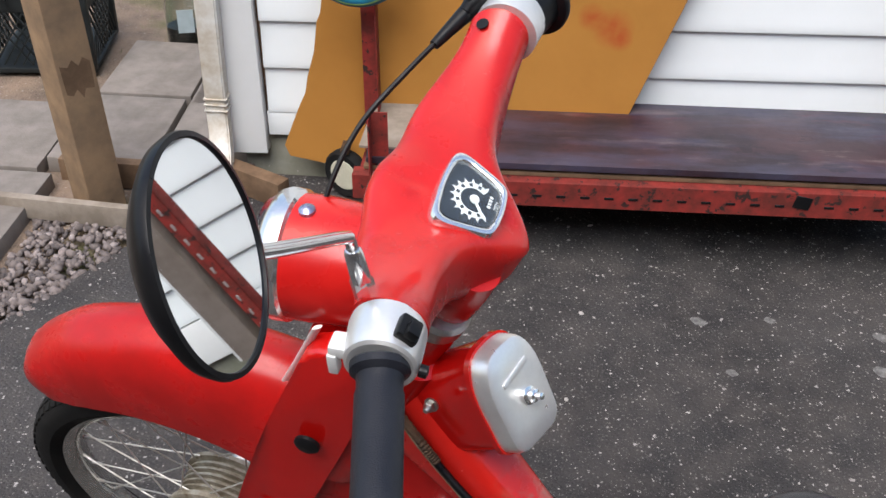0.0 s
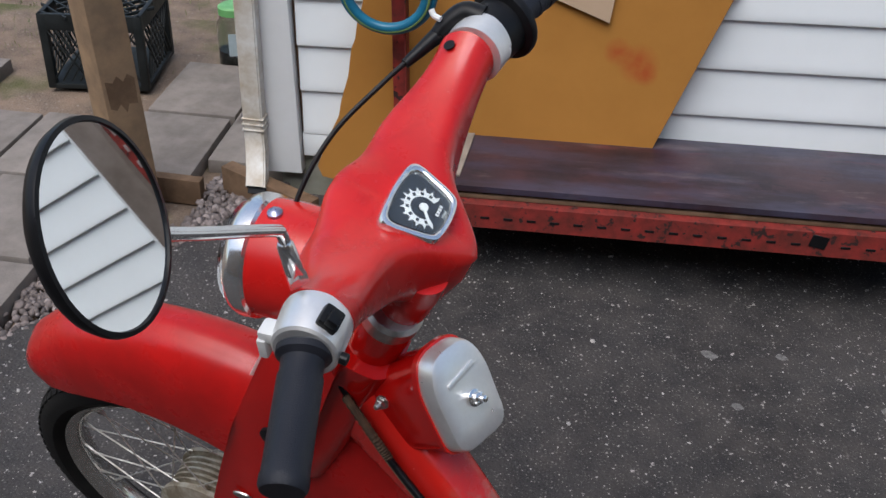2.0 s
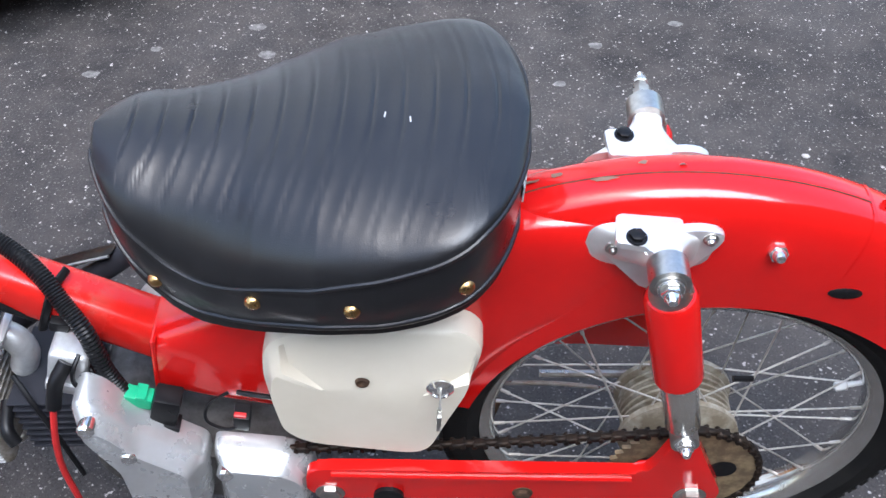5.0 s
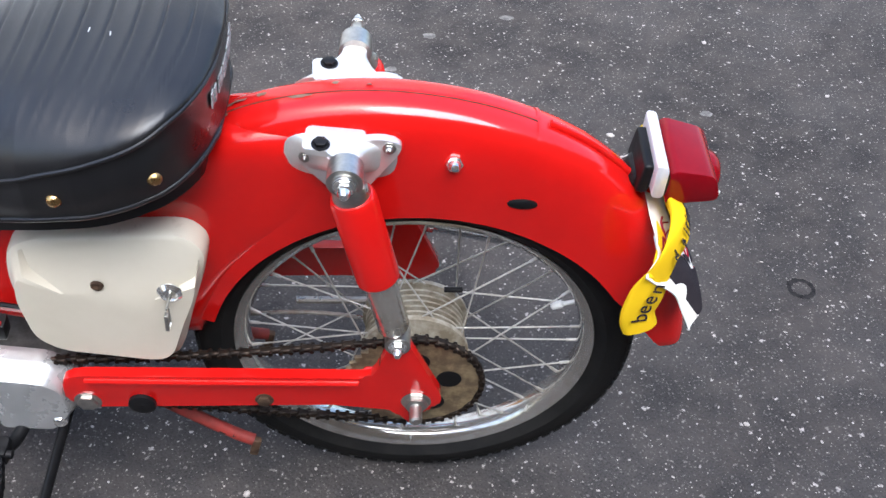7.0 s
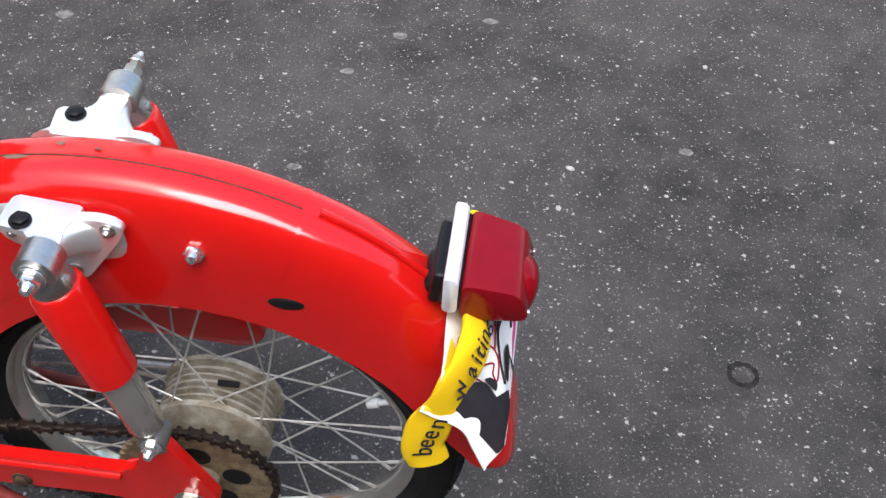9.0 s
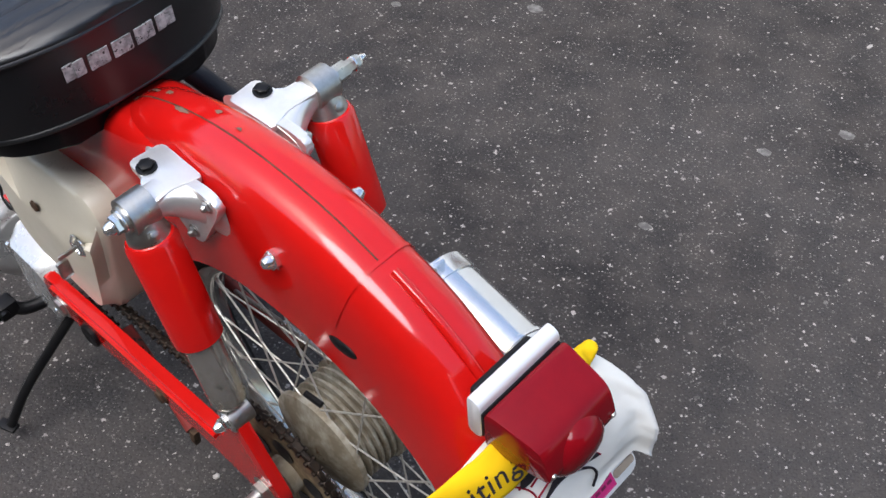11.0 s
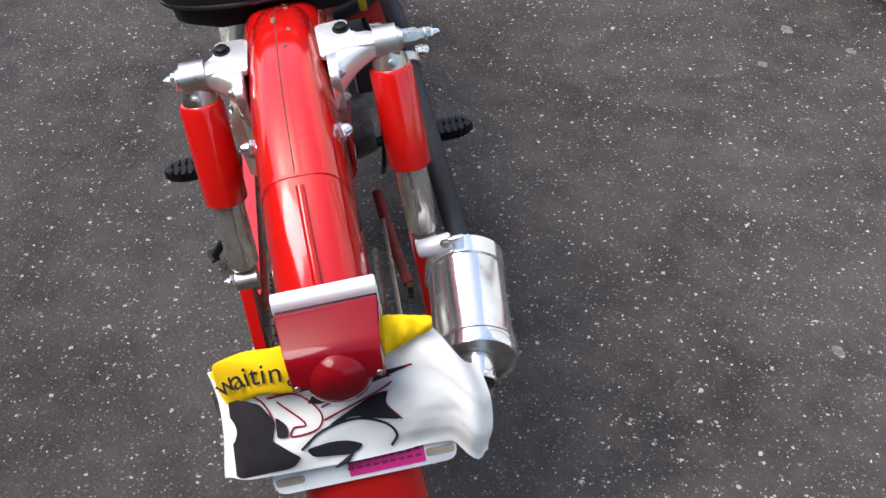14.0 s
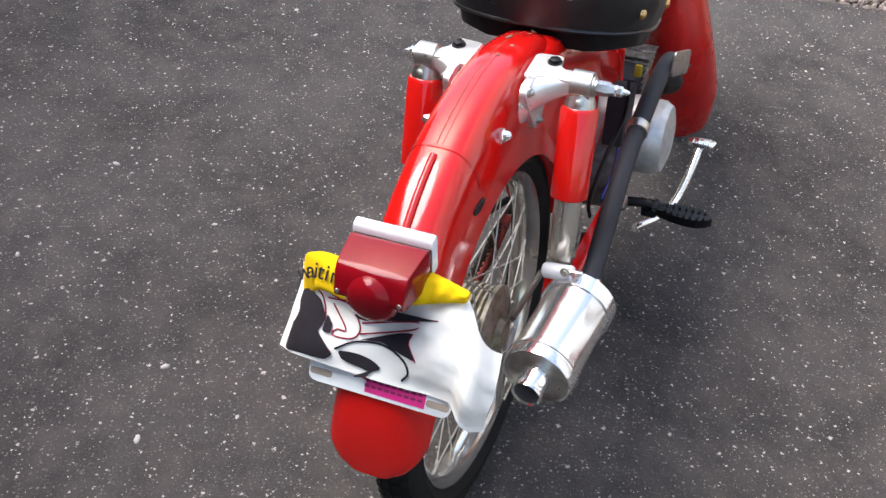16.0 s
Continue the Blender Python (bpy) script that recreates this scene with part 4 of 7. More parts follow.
def mudguard(centre, a0, a1, outer, inner, half, steps=64, n=2.6, ridge=0.0):
    """A pressed guard round a wheel: a shell with thickness, deep sides, a rounded crown and a raised centre seam."""
    bm = bmesh.new()
    rings = []
    for i in range(steps + 1):
        a = a0 + (a1 - a0) * i / steps
        ro, ri, hw = outer(a), inner(a), half(a)
        d, out = Vector((math.cos(a), 0, math.sin(a))), []
        prof = []
        for k in range(49):
            b = math.pi * k / 48
            y = hw * power(math.cos(b), 2 / n)
            r = ri + (ro - ri) * abs(math.sin(b)) ** (2 / n)
            if ridge:
                r += ridge * smooth_step(0.0105, 0.0075, abs(y))
            prof.append((y, r))
        inner_prof = [(y * (1 - 0.003 / max(hw, 0.01)), max(ri, r - 0.003)) for y, r in prof]
        for y, r in prof + inner_prof[::-1]:
            out.append(centre + d * r + Vector((0, y, 0)))
        rings.append(out)
    ringed(bm, rings)
    return bm


def wheel(name, centre, tyre_r, place, label):
    """Rim with its tyre, hub and 36 spokes; the axle runs along y."""
    at = place @ Matrix.Translation(centre)
    R = 0.2347
    turn = Matrix.Rotation(math.pi / 2, 4, "X")
    rim = part(name, lathe([(R - 0.016, -0.013), (R - 0.010, -0.019), (R - 0.001, -0.0225), (R, -0.0205), (R - 0.006, -0.0175), (R - 0.006, 0.0175), (R, 0.0205), (R - 0.001, 0.0225), (R - 0.010, 0.019), (R - 0.016, 0.013), (R - 0.0185, 0.006), (R - 0.0195, 0.0), (R - 0.0185, -0.006), (R - 0.016, -0.013)], 96, turn), RIM, bike, label, at)
    T = tyre_r
    prof = [(R - 0.004, -0.017)]
    for k in range(13):
        a = math.pi * (k / 12)
        prof.append((R + 0.014 + (T - R - 0.014) * math.sin(a) ** 0.8, -0.031 * power(math.cos(a), 0.75)))
    prof.append((R - 0.004, 0.017))
    prof.append((R - 0.010, 0.0))
    tyre = part("tyre", lathe(prof + prof[:1], 120, turn), RUBBER, rim, "black rubber tyre with block tread")
    block = bmesh.new()
    for k in range(84):
        for row in (-0.019, -0.0065, 0.0065, 0.019):
            m = Matrix.Rotation(2 * math.pi * (k + (0.5 if abs(row) < 0.01 else 0)) / 84, 4, "Y") @ Matrix.Translation((0, row, T - 0.0005 - 0.004 * (abs(row) > 0.01))) @ Matrix.Rotation(-row * 24, 4, "X")
            rbox((0.014, 0.0095, 0.0045), m, 0, 1, block)
    part("tread", block, RUBBER, tyre)
    ribs = []
    for k in range(5):
        y = -0.0225 + 0.009 * k
        ribs += [(0.058, y), (0.0655, y + 0.0015), (0.0655, y + 0.0045), (0.058, y + 0.006)]
    hub = part("hub", lathe([(0.012, -0.050), (0.020, -0.050), (0.024, -0.040), (0.062, -0.036), (0.070, -0.033), (0.070, -0.027), (0.060, -0.025)] + ribs + [(0.060, 0.024), (0.070, 0.027), (0.070, 0.034), (0.060, 0.038), (0.024, 0.044), (0.012, 0.050)], 48, turn), HUB, rim, "dusty finned aluminium hub")
    kinds = {}
    for k in range(36):
        side = -1 if k % 2 else 1
        lean = 1 if (k // 2) % 2 else -1
        base = 2 * math.pi * k / 36
        if (side, lean) not in kinds:
            a = lean * 0.95
            p0 = Vector((math.cos(a) * 0.057, side * 0.031, math.sin(a) * 0.057))
            p1 = Vector((R - 0.016, side * 0.004, 0))
            bm = tube([p0, p0 + (p1 - p0) * 0.93], 0.0012, 1, 6)
            tube([p0 + (p1 - p0) * 0.92, p1], 0.0022, 1, 6, bm)
            kinds[(side, lean)] = part("spoke", bm, SPOKE, rim, at=Matrix.Rotation(base, 4, "Y"))
        else:
            shared("spoke", kinds[(side, lean)], rim, Matrix.Rotation(base, 4, "Y"))
    return rim


rear_wheel = wheel("wheel", REAR, 0.286, Matrix(), "chromed steel rear rim")
front_wheel = wheel("wheel", FRONT, 0.281, TURN, "chromed steel front rim")
part("valve", joined(lathe([(0.003, 0), (0.003, 0.022), (0.0055, 0.024), (0.0055, 0.036), (0.003, 0.038)], 12, aim((0.205, 0.0, 0.085), (-0.92, 0, -0.38))), bmesh.new()), WHITE_PLASTIC, rear_wheel, "valve with a pale cap")


def body():
    """The pressed frame: a deep box under the seat that runs back into the rear guard."""
    def outer(a):
        d = math.degrees(a)
        return blend(((-4, 0.340), (8, 0.342), (25, 0.352), (45, 0.370), (65, 0.386), (75, 0.391), (90, 0.401), (107, 0.415), (120, 0.425), (172, 0.43)), d)

    def inner(a):
        d = math.degrees(a)
        return blend(((9, 0.337), (12, 0.320), (16, 0.305), (23, 0.290), (34, 0.275), (60, 0.267), (110, 0.264), (172, 0.258)), d)

    def half(a):
        d = math.degrees(a)
        return blend(((9, 0.024), (10, 0.040), (12, 0.053), (15, 0.062), (24, 0.060), (42, 0.051), (60, 0.048), (110, 0.048), (172, 0.050)), d)

    guard = part("rear_mudguard", mudguard(REAR, radians(9), radians(166), outer, inner, half, 84, 3.4, 0.0), RED, bike, "glossy red pressed steel rear guard with a centre seam")
    seam = bmesh.new()
    rings = []
    for dy in (-0.004, 0.004):
        ring = []
        for k in range(25):
            b = math.pi * (0.10 + 0.80 * k / 24)
            a = radians(74.5) + dy * 1.2
            y = 0.0490 * power(math.cos(b), 2 / 3.4)
            ro, ri = outer(radians(74.5)), inner(radians(74.5))
            r = ri + (ro - ri) * abs(math.sin(b)) ** (2 / 3.4) + 0.0010
            ring.append(REAR + Vector((math.cos(a) * r, y, math.sin(a) * r)))
        rings.append(ring)
    ringed(seam, rings, closed=False)
    part("seam", seam, RED, guard)
    # raised weld flange from the seat to the seam; dark strip paints its joint and shade
    for y0, y1, lift, a0, name, mat in ((-0.0022, 0.0046, 0.0008, 74.6, "ridge", RED), (-0.0036, -0.0023, 0.0005, 74.6, "joint", RUST)):
        strip = bmesh.new()
        rings = []
        for k in range(31):
            a = radians(a0 + (126 - a0) * k / 30)
            d = Vector((math.cos(a), 0, math.sin(a)))
            r = outer(a)
            rings.append([REAR + d * (r - 0.004) + Vector((0, y0, 0)), REAR + d * (r + lift * 0.8) + Vector((0, y0, 0)), REAR + d * (r + lift) + Vector((0, y0 * 0.8 + y1 * 0.2, 0)), REAR + d * (r + lift) + Vector((0, y0 * 0.2 + y1 * 0.8, 0)), REAR + d * (r + lift * 0.8) + Vector((0, y1, 0)), REAR + d * (r - 0.004) + Vector((0, y1, 0))])
        ringed(strip, rings)
        part(name, strip, mat, guard, sharp=50)
    # paint rubbed off along the crown near the seat
    primer = surface("bare_primer", (0.13, 0.095, 0.060), (0.19, 0.11, 0.075), 0.6, scale=90, grain=0.8)
    for d0, y0, la, ly in ((121, 0.007, 3.0, 0.003), (117, 0.009, 1.6, 0.003), (111, -0.006, 3.2, 0.0025), (106, 0.011, 1.2, 0.0025), (123, -0.007, 2.4, 0.003), (101, 0.006, 1.0, 0.002)):
        chips = bmesh.new()
        ring = []
        for k in range(14):
            q = 2 * math.pi * k / 14
            j = 1 + 0.55 * noise.noise(Vector((d0 * 3.1 + math.cos(q) * 2.6, math.sin(q) * 1.4, y0 * 300)))
            a, y = radians(d0 + la * 0.5 * j * math.cos(q)), y0 + ly * j * math.sin(q)
            r = outer(a) + 0.0008 + (0.0020 if -0.003 < y < 0.005 else 0.0) - 0.05 * abs(y) ** 1.5
            ring.append(chips.verts.new(REAR + Vector((math.cos(a) * r, y, math.sin(a) * r))))
        chips.faces.new(ring)
        part("bare_patch", chips, primer, guard, "paint rubbed through to primer")
    rib = bmesh.new()
    for a0, a1 in ((47, 72.5), (36.5, 43)):
        keys = []
        for k in range(7):
            a = radians(a0 + (a1 - a0) * k / 6)
            r = outer(a) + 0.0015
            keys.append(REAR + Vector((math.cos(a) * r, 0, math.sin(a) * r)))
        tube(keys, 0.0045, 3, 10, rib)
    part("rib", rib, RED, guard)
    bm = bmesh.new()
    rings = []
    for i in range(33):
        t = i / 32
        x = -0.592 + 0.492 * t
        top = blend(((-0.592, 0.438), (-0.55, 0.466), (-0.45, 0.538), (-0.33, 0.604), (-0.22, 0.640), (-0.10, 0.655)), x)
        arc = REAR.z + math.sqrt(max(0.0, 0.264 ** 2 - (x - REAR.x) ** 2)) if x > -0.262 else 0.0
        low = blend(((-0.592, 0.338), (-0.50, 0.318), (-0.42, 0.302), (-0.30, 0.300)), x)
        low = max(low, arc)
        low = min(low, top - 0.03)
        hw = blend(((-0.592, 0.050), (-0.54, 0.056), (-0.40, 0.060), (-0.22, 0.052), (-0.10, 0.046)), x)
        zc, hz = (top + low) / 2, (top - low) / 2
        rings.append([Vector((x, hw * power(math.cos(b), 0.45), zc + hz * power(math.sin(b), 0.45))) for b in (2 * math.pi * k / 36 for k in range(36))])
    ringed(bm, rings)
    part("frame_body", bm, RED, bike, "glossy red pressed steel frame under the seat")
    bm = bmesh.new()
    rbox((0.006, 0.104, 0.098), pose(-0.593, 0, 0.390, 0, 4, 0), 0.003, 3, bm)
    part("flange", bm, RED, bike)
    # backbone from the steering head down to the body
    bm = bmesh.new()
    rings = []
    for i in range(25):
        t = i / 24
        p = Vector((-0.985, 0, 0.590)).lerp(Vector((-0.580, 0, 0.385)), t)
        up = Vector((0.205, 0, 0.405)).normalized()
        hh = blend(((0, 0.062), (0.25, 0.045), (0.42, 0.030), (1, 0.030)), t)
        hw = blend(((0, 0.034), (0.3, 0.033), (0.45, 0.027), (1, 0.029)), t)
        rings.append([p + Vector((0, hw * power(math.cos(b), 0.62), 0)) + up * hh * power(math.sin(b), 0.62) for b in (2 * math.pi * k / 32 for k in range(32))])
    ringed(bm, rings)
    part("backbone", bm, RED_SCUFFED, bike, "red backbone tube with rubbed bare patches")
    part("head_tube", lathe([(0.026, -0.10), (0.031, -0.095), (0.031, 0.052), (0.029, 0.060)], 32, aim(PIVOT - AXIS * 0.20, AXIS)), RED, bike)
    part("head_collar", lathe([(0.028, 0.058), (0.0315, 0.060), (0.0315, 0.076), (0.027, 0.080)], 32, aim(PIVOT - AXIS * 0.20, AXIS)), STEEL, bike, "bare steel bearing collar")


body()


def tool_box():
    """The red case behind the steering head with its bare aluminium lid."""
    n = Vector((0.86, 0, 0.51)).normalized()
    face = Matrix.Translation((-0.866, 0.006, 0.666)) @ Matrix(((0, -n.z, n.x, 0), (1, 0, 0, 0), (0, n.x, n.z, 0), (0, 0, 0, 1)))
    corners = [(-0.036, -0.054), (0.036, -0.054), (0.039, 0.025), (0.025, 0.056), (-0.025, 0.056), (-0.039, 0.025)]
    case = part("tool_case", bmesh.new(), RED, bike)
    bm = bmesh.new()
    out = rounded(corners, 0.020)
    rings = []
    for z, k, dx in ((-0.100, 0.80, 0.0), (-0.060, 0.92, 0), (-0.006, 0.97, 0), (-0.004, 1.05, 0), (0.003, 1.05, 0)):
        rings.append([face @ Vector((x * k, y * k - (0.012 if z < -0.05 else 0), z)) for x, y in out])
    ringed(bm, rings)
    bmesh.ops.recalc_face_normals(bm, faces=bm.faces)
    bm.to_mesh(case.data)
    bm.free()
    for p in case.data.polygons:
        p.use_smooth = True
    case.data.set_sharp_from_angle(angle=radians(38))
    case.data.materials.append(RED)
    bm = bmesh.new()
    rings = [[face @ Vector((x * k, y * k, z)) for x, y in out] for z, k in ((0.003, 1.0), (0.018, 0.985), (0.0225, 0.955), (0.024, 0.90), (0.024, 0.50))]
    ringed(bm, rings)
    lid = part("lid", bm, ALU_POLISHED, case, "bare brushed aluminium lid")
    part("emblem_bar", prism(rounded([(-0.020, 0.013), (0.020, 0.020), (0.020, 0.025), (-0.020, 0.018)], 0.002), 0.002, face @ pose(0, 0.004, 0.0248), 0.0005), ALU_POLISHED, lid)
    part("wing_nut", joined(lathe([(0.009, 0), (0.009, 0.002), (0.006, 0.003), (0.006, 0.009), (0.0035, 0.010), (0.0035, 0.017), (0.0008, 0.018)], 16, face @ pose(0.004, -0.006, 0.0245)), rbox((0.014, 0.005, 0.006), face @ pose(0.004, -0.006, 0.0315, 0, 0, 35), 0.002)), CHROME, lid)
    bolt("screw", (-0.915, -0.045, 0.658), (0.1, -1, 0.1), 0.0058, 0.010, case, STEEL)
    # cable with its coiled sleeve below the case
    part("cable", tube([(-0.99, -0.045, 0.66), (-0.955, -0.043, 0.612), (-0.90, -0.040, 0.560), (-0.82, -0.037, 0.508), (-0.76, -0.032, 0.468), (-0.72, -0.022, 0.43)], 0.0042, 8), BLACK, bike)
    part("cable", tube([(-0.98, -0.040, 0.625), (-0.93, -0.039, 0.575), (-0.86, -0.037, 0.525), (-0.80, -0.036, 0.492)], 0.0036, 8), surface("tan_sleeve", (0.30, 0.22, 0.13), (0.14, 0.09, 0.06), 0.6), bike, "tan braided cable sleeve")
    part("spring", tube([(-0.965, -0.050, 0.635), (-0.925, -0.048, 0.598), (-0.905, -0.047, 0.580)], 0.0042, 16, 8, ribs=0.25), RUST, bike)


tool_box()


def side_cover():
    """The cream battery cover with its lock."""
    corners = [(-0.472, 0.440), (-0.466, 0.492), (-0.430, 0.512), (-0.340, 0.524), (-0.268, 0.530), (-0.246, 0.505), (-0.250, 0.470), (-0.268, 0.400), (-0.285, 0.325), (-0.305, 0.308), (-0.430, 0.322), (-0.460, 0.350)]
    out = rounded(corners, 0.022)
    cx, cz = -0.36, 0.425
    bm = bmesh.new()
    rings = []
    for y, k in ((0.050, 1.0), (0.074, 1.0), (0.082, 0.985), (0.086, 0.94)):
        rings.append([Vector((cx + (x - cx) * k, -1 * y, cz + (z - cz) * k)) for x, z in out])
    rings.append([Vector((cx + (x - cx) * 0.90, -1 * (0.089 + 0.012 * (z < 0.50)), cz - 0.012 + (z - cz) * 0.74)) for x, z in out])
    rings.append([Vector((cx + (x - cx) * 0.5, -1 * 0.102, cz - 0.012 + (z - cz) * 0.4)) for x, z in out])
    ringed(bm, rings)
    cover = part("side_cover", bm, CREAM, bike, "cream painted side cover")
    part("hole", lathe([(0.0075, 0), (0.0065, 0.003), (0.004, 0.0032), (0.001, 0.001)], 20, aim((-0.366, -0.1012, 0.460), (0, -1, 0))), RUST, cover)
    lock = part("lock", lathe([(0.015, 0), (0.015, 0.002), (0.010, 0.006), (0.0085, 0.006), (0.008, 0.004), (0.001, 0.004)], 28, aim((-0.287, -0.0985, 0.452), (0, -1, 0))), CHROME, cover, "chrome lock with its key")
    part("key", joined(rbox((0.0022, 0.024, 0.006), pose(-0.287, -0.114, 0.452), 0.0008), rbox((0.0018, 0.014, 0.026), pose(-0.287, -0.124, 0.434), 0.003, 2)), STEEL, cover)


side_cover()


# seat outline: half width, piping height and crown along its length
SEAT = (-0.614, -0.226)
SEAT_W = ((-0.606, 0.066), (-0.57, 0.083), (-0.517, 0.106), (-0.457, 0.134), (-0.40, 0.153), (-0.35, 0.158), (-0.275, 0.155), (-0.226, 0.146))
SEAT_P = ((-0.612, 0.686), (-0.598, 0.669), (-0.575, 0.646), (-0.54, 0.621), (-0.51, 0.615), (-0.48, 0.626), (-0.455, 0.641), (-0.38, 0.676), (-0.334, 0.694), (-0.291, 0.714), (-0.263, 0.727), (-0.226, 0.735))
SEAT_T = ((-0.612, 0.698), (-0.55, 0.702), (-0.47, 0.714), (-0.40, 0.733), (-0.33, 0.741), (-0.28, 0.749), (-0.226, 0.750))
SEAT_S = ((-0.612, 0.618), (-0.58, 0.592), (-0.545, 0.564), (-0.52, 0.558), (-0.489, 0.566), (-0.457, 0.580), (-0.402, 0.601), (-0.333, 0.618), (-0.286, 0.637), (-0.226, 0.650))


def seat_end(x):
    u = (x - SEAT[0]) / (SEAT[1] - SEAT[0])
    front = max(0.0, 1 - max(0.0, 1 - u / 0.13) ** 2.5) ** 0.45
    rear = max(0.0, 1 - max(0.0, 1 - (1 - u) / 0.23) ** 2.4) ** 0.44
    return front * rear


def seat_edge(x, z):
    """Half width of the skirt at a height below the piping."""
    w = blend(SEAT_W, x) * seat_end(x)
    zp, zs = blend(SEAT_P, x), blend(SEAT_S, x)
    t = min(1.0, max(0.0, (zp - z) / (zp - zs)))
    return w * (0.985 + 0.035 * math.sin(math.pi * t) - 0.06 * t)


def seat():
    bm = bmesh.new()
    rings = []
    n = 400
    for i in range(n + 1):
        u = 0.5 - 0.5 * math.cos(math.pi * (0.010 + 0.980 * i / n))
        x = SEAT[0] + (SEAT[1] - SEAT[0]) * u
        e = seat_end(x)
        w, zp, top, zs = blend(SEAT_W, x) * e, blend(SEAT_P, x), blend(SEAT_T, x), blend(SEAT_S, x)
        top = zp + (top - zp) * (0.25 + 0.75 * e)
        ring = []
        for k in range(31):
            b = math.pi * k / 30
            c, s = power(math.cos(b), 0.84), abs(math.sin(b)) ** 0.86
            # stitched pleats bow slightly forward towards the flanks
            phase = (x + 0.590 + 0.030 * abs(c) ** 2) / 0.0268
            groove = 0.0022 * max(0.0, 1 - abs(phase % 1.0 - 0.5) * 11) + 0.0005 * math.cos(2 * math.pi * phase)
            drop = groove * (0.10 + 0.90 * smooth_step(0.48, 0.88, s)) * (0.08 < u < 0.95)
            wr = 0.0010 * noise.noise(Vector((x * 26, b * 3, 1))) + 0.0002 * noise.noise(Vector((x * 90, b * 9, 5))) * smooth_step(0.9, 0.3, s)
            ring.append(Vector((x, (w - drop * abs(c) + wr) * c, zp + (top - zp - drop + wr) * s + 0.006 * s * (1 - abs(c)))))
        for k in range(1, 10):
            t = k / 9
            z = zp + (zs - zp) * t
            ring.append(Vector((x, -seat_edge(x, z) + 0.0012 * noise.noise(Vector((x * 40, t * 3, 8))), z)))
        for k in range(9, 0, -1):
            t = k / 9
            z = zp + (zs - zp) * t
            ring.append(Vector((x, seat_edge(x, z) + 0.0012 * noise.noise(Vector((x * 40, t * 3, 4))), z)))
        rings.append(ring)
    ringed(bm, rings)
    cushion = part("seat", bm, VINYL, bike, "black ribbed vinyl saddle with piping", sharp=50)
    loop = []
    m = 72
    for k in range(m + 1):
        a = 2 * math.pi * k / m
        u = 0.5 - 0.496 * math.cos(a)
        x = SEAT[0] + (SEAT[1] - SEAT[0]) * u
        y = (blend(SEAT_W, x) * seat_end(x) + 0.0008) * (1 if a < math.pi else -1)
        if k in (0, m // 2, m):
            y = 0.0
        loop.append((x, y, blend(SEAT_P, x)))
    part("piping", tube(loop, 0.0024, 2, 8), VINYL, cushion)
    low = []
    for k in range(m + 1):
        a = 2 * math.pi * k / m
        u = 0.5 - 0.493 * math.cos(a)
        x = SEAT[0] + (SEAT[1] - SEAT[0]) * u
        z = blend(SEAT_S, x)
        y = seat_edge(x, z) * (1 if a < math.pi else -1)
        if k in (0, m // 2, m):
            y = 0.0
        low.append((x, y, z))
    part("lower_hem", tube(low, 0.0032, 2, 8), VINYL, cushion)
    for sy in (-1, 1):
        for x, z in ((-0.557, 0.583), (-0.458, 0.620), (-0.370, 0.643), (-0.276, 0.668)):
            y = seat_edge(x, z)
            part("stud", lathe([(0.0080, -0.002), (0.0075, 0.0015), (0.005, 0.0045), (0.0005, 0.0056)], 16, aim((x, sy * y, z), (0.0, sy, -0.1))), BRASS, cushion)
    # steel pan below the cushion
    bm = bmesh.new()
    rings = []
    for i in range(41):
        u = 0.5 - 0.5 * math.cos(math.pi * (0.02 + 0.96 * i / 40))
        x = SEAT[0] + 0.02 + (SEAT[1] - SEAT[0] - 0.035) * u
        z = blend(SEAT_S, x)
        w = 0.955 * seat_edge(x, z)
        rings.append([Vector((x, w, z + 0.012)), Vector((x, w * 0.97, z - 0.026)), Vector((x, w * 0.85, z - 0.031)), Vector((x, -w * 0.85, z - 0.031)), Vector((x, -w * 0.97, z - 0.026)), Vector((x, -w, z + 0.012))])
    ringed(bm, rings)
    part("seat_pan", bm, BLACK, cushion, "black steel seat pan")
    # worn silver print across the back, as five plain blocks
    bm = bmesh.new()
    for k in range(10):
        y = -0.061 + 0.0125 * k - 0.0022 * (k % 2)
        x = -0.2252 - 1.3 * y * y
        rbox((0.0014, 0.0104, 0.017), pose(x, y, 0.704), 0, 1, bm)
    part("worn_print", bm, surface("worn_silver_print", (0.52, 0.52, 0.52), (0.20, 0.20, 0.20), 0.6, scale=110, grain=0.6, spots=(0.02, 0.02, 0.022), spot_scale=150, spot_cut=0.58), cushion, "worn silver print on the back")
    bm = bmesh.new()
    for x, y, a in ((-0.330, -0.025, 8), (-0.352, -0.018, -6)):
        z = blend(SEAT_T, x) + 0.0050
        rbox((0.0011, 0.006, 0.001), pose(x, y, z, 6, 0, a), 0, 1, bm)
    part("scratch", bm, DIAL_WHITE, cushion)


seat()


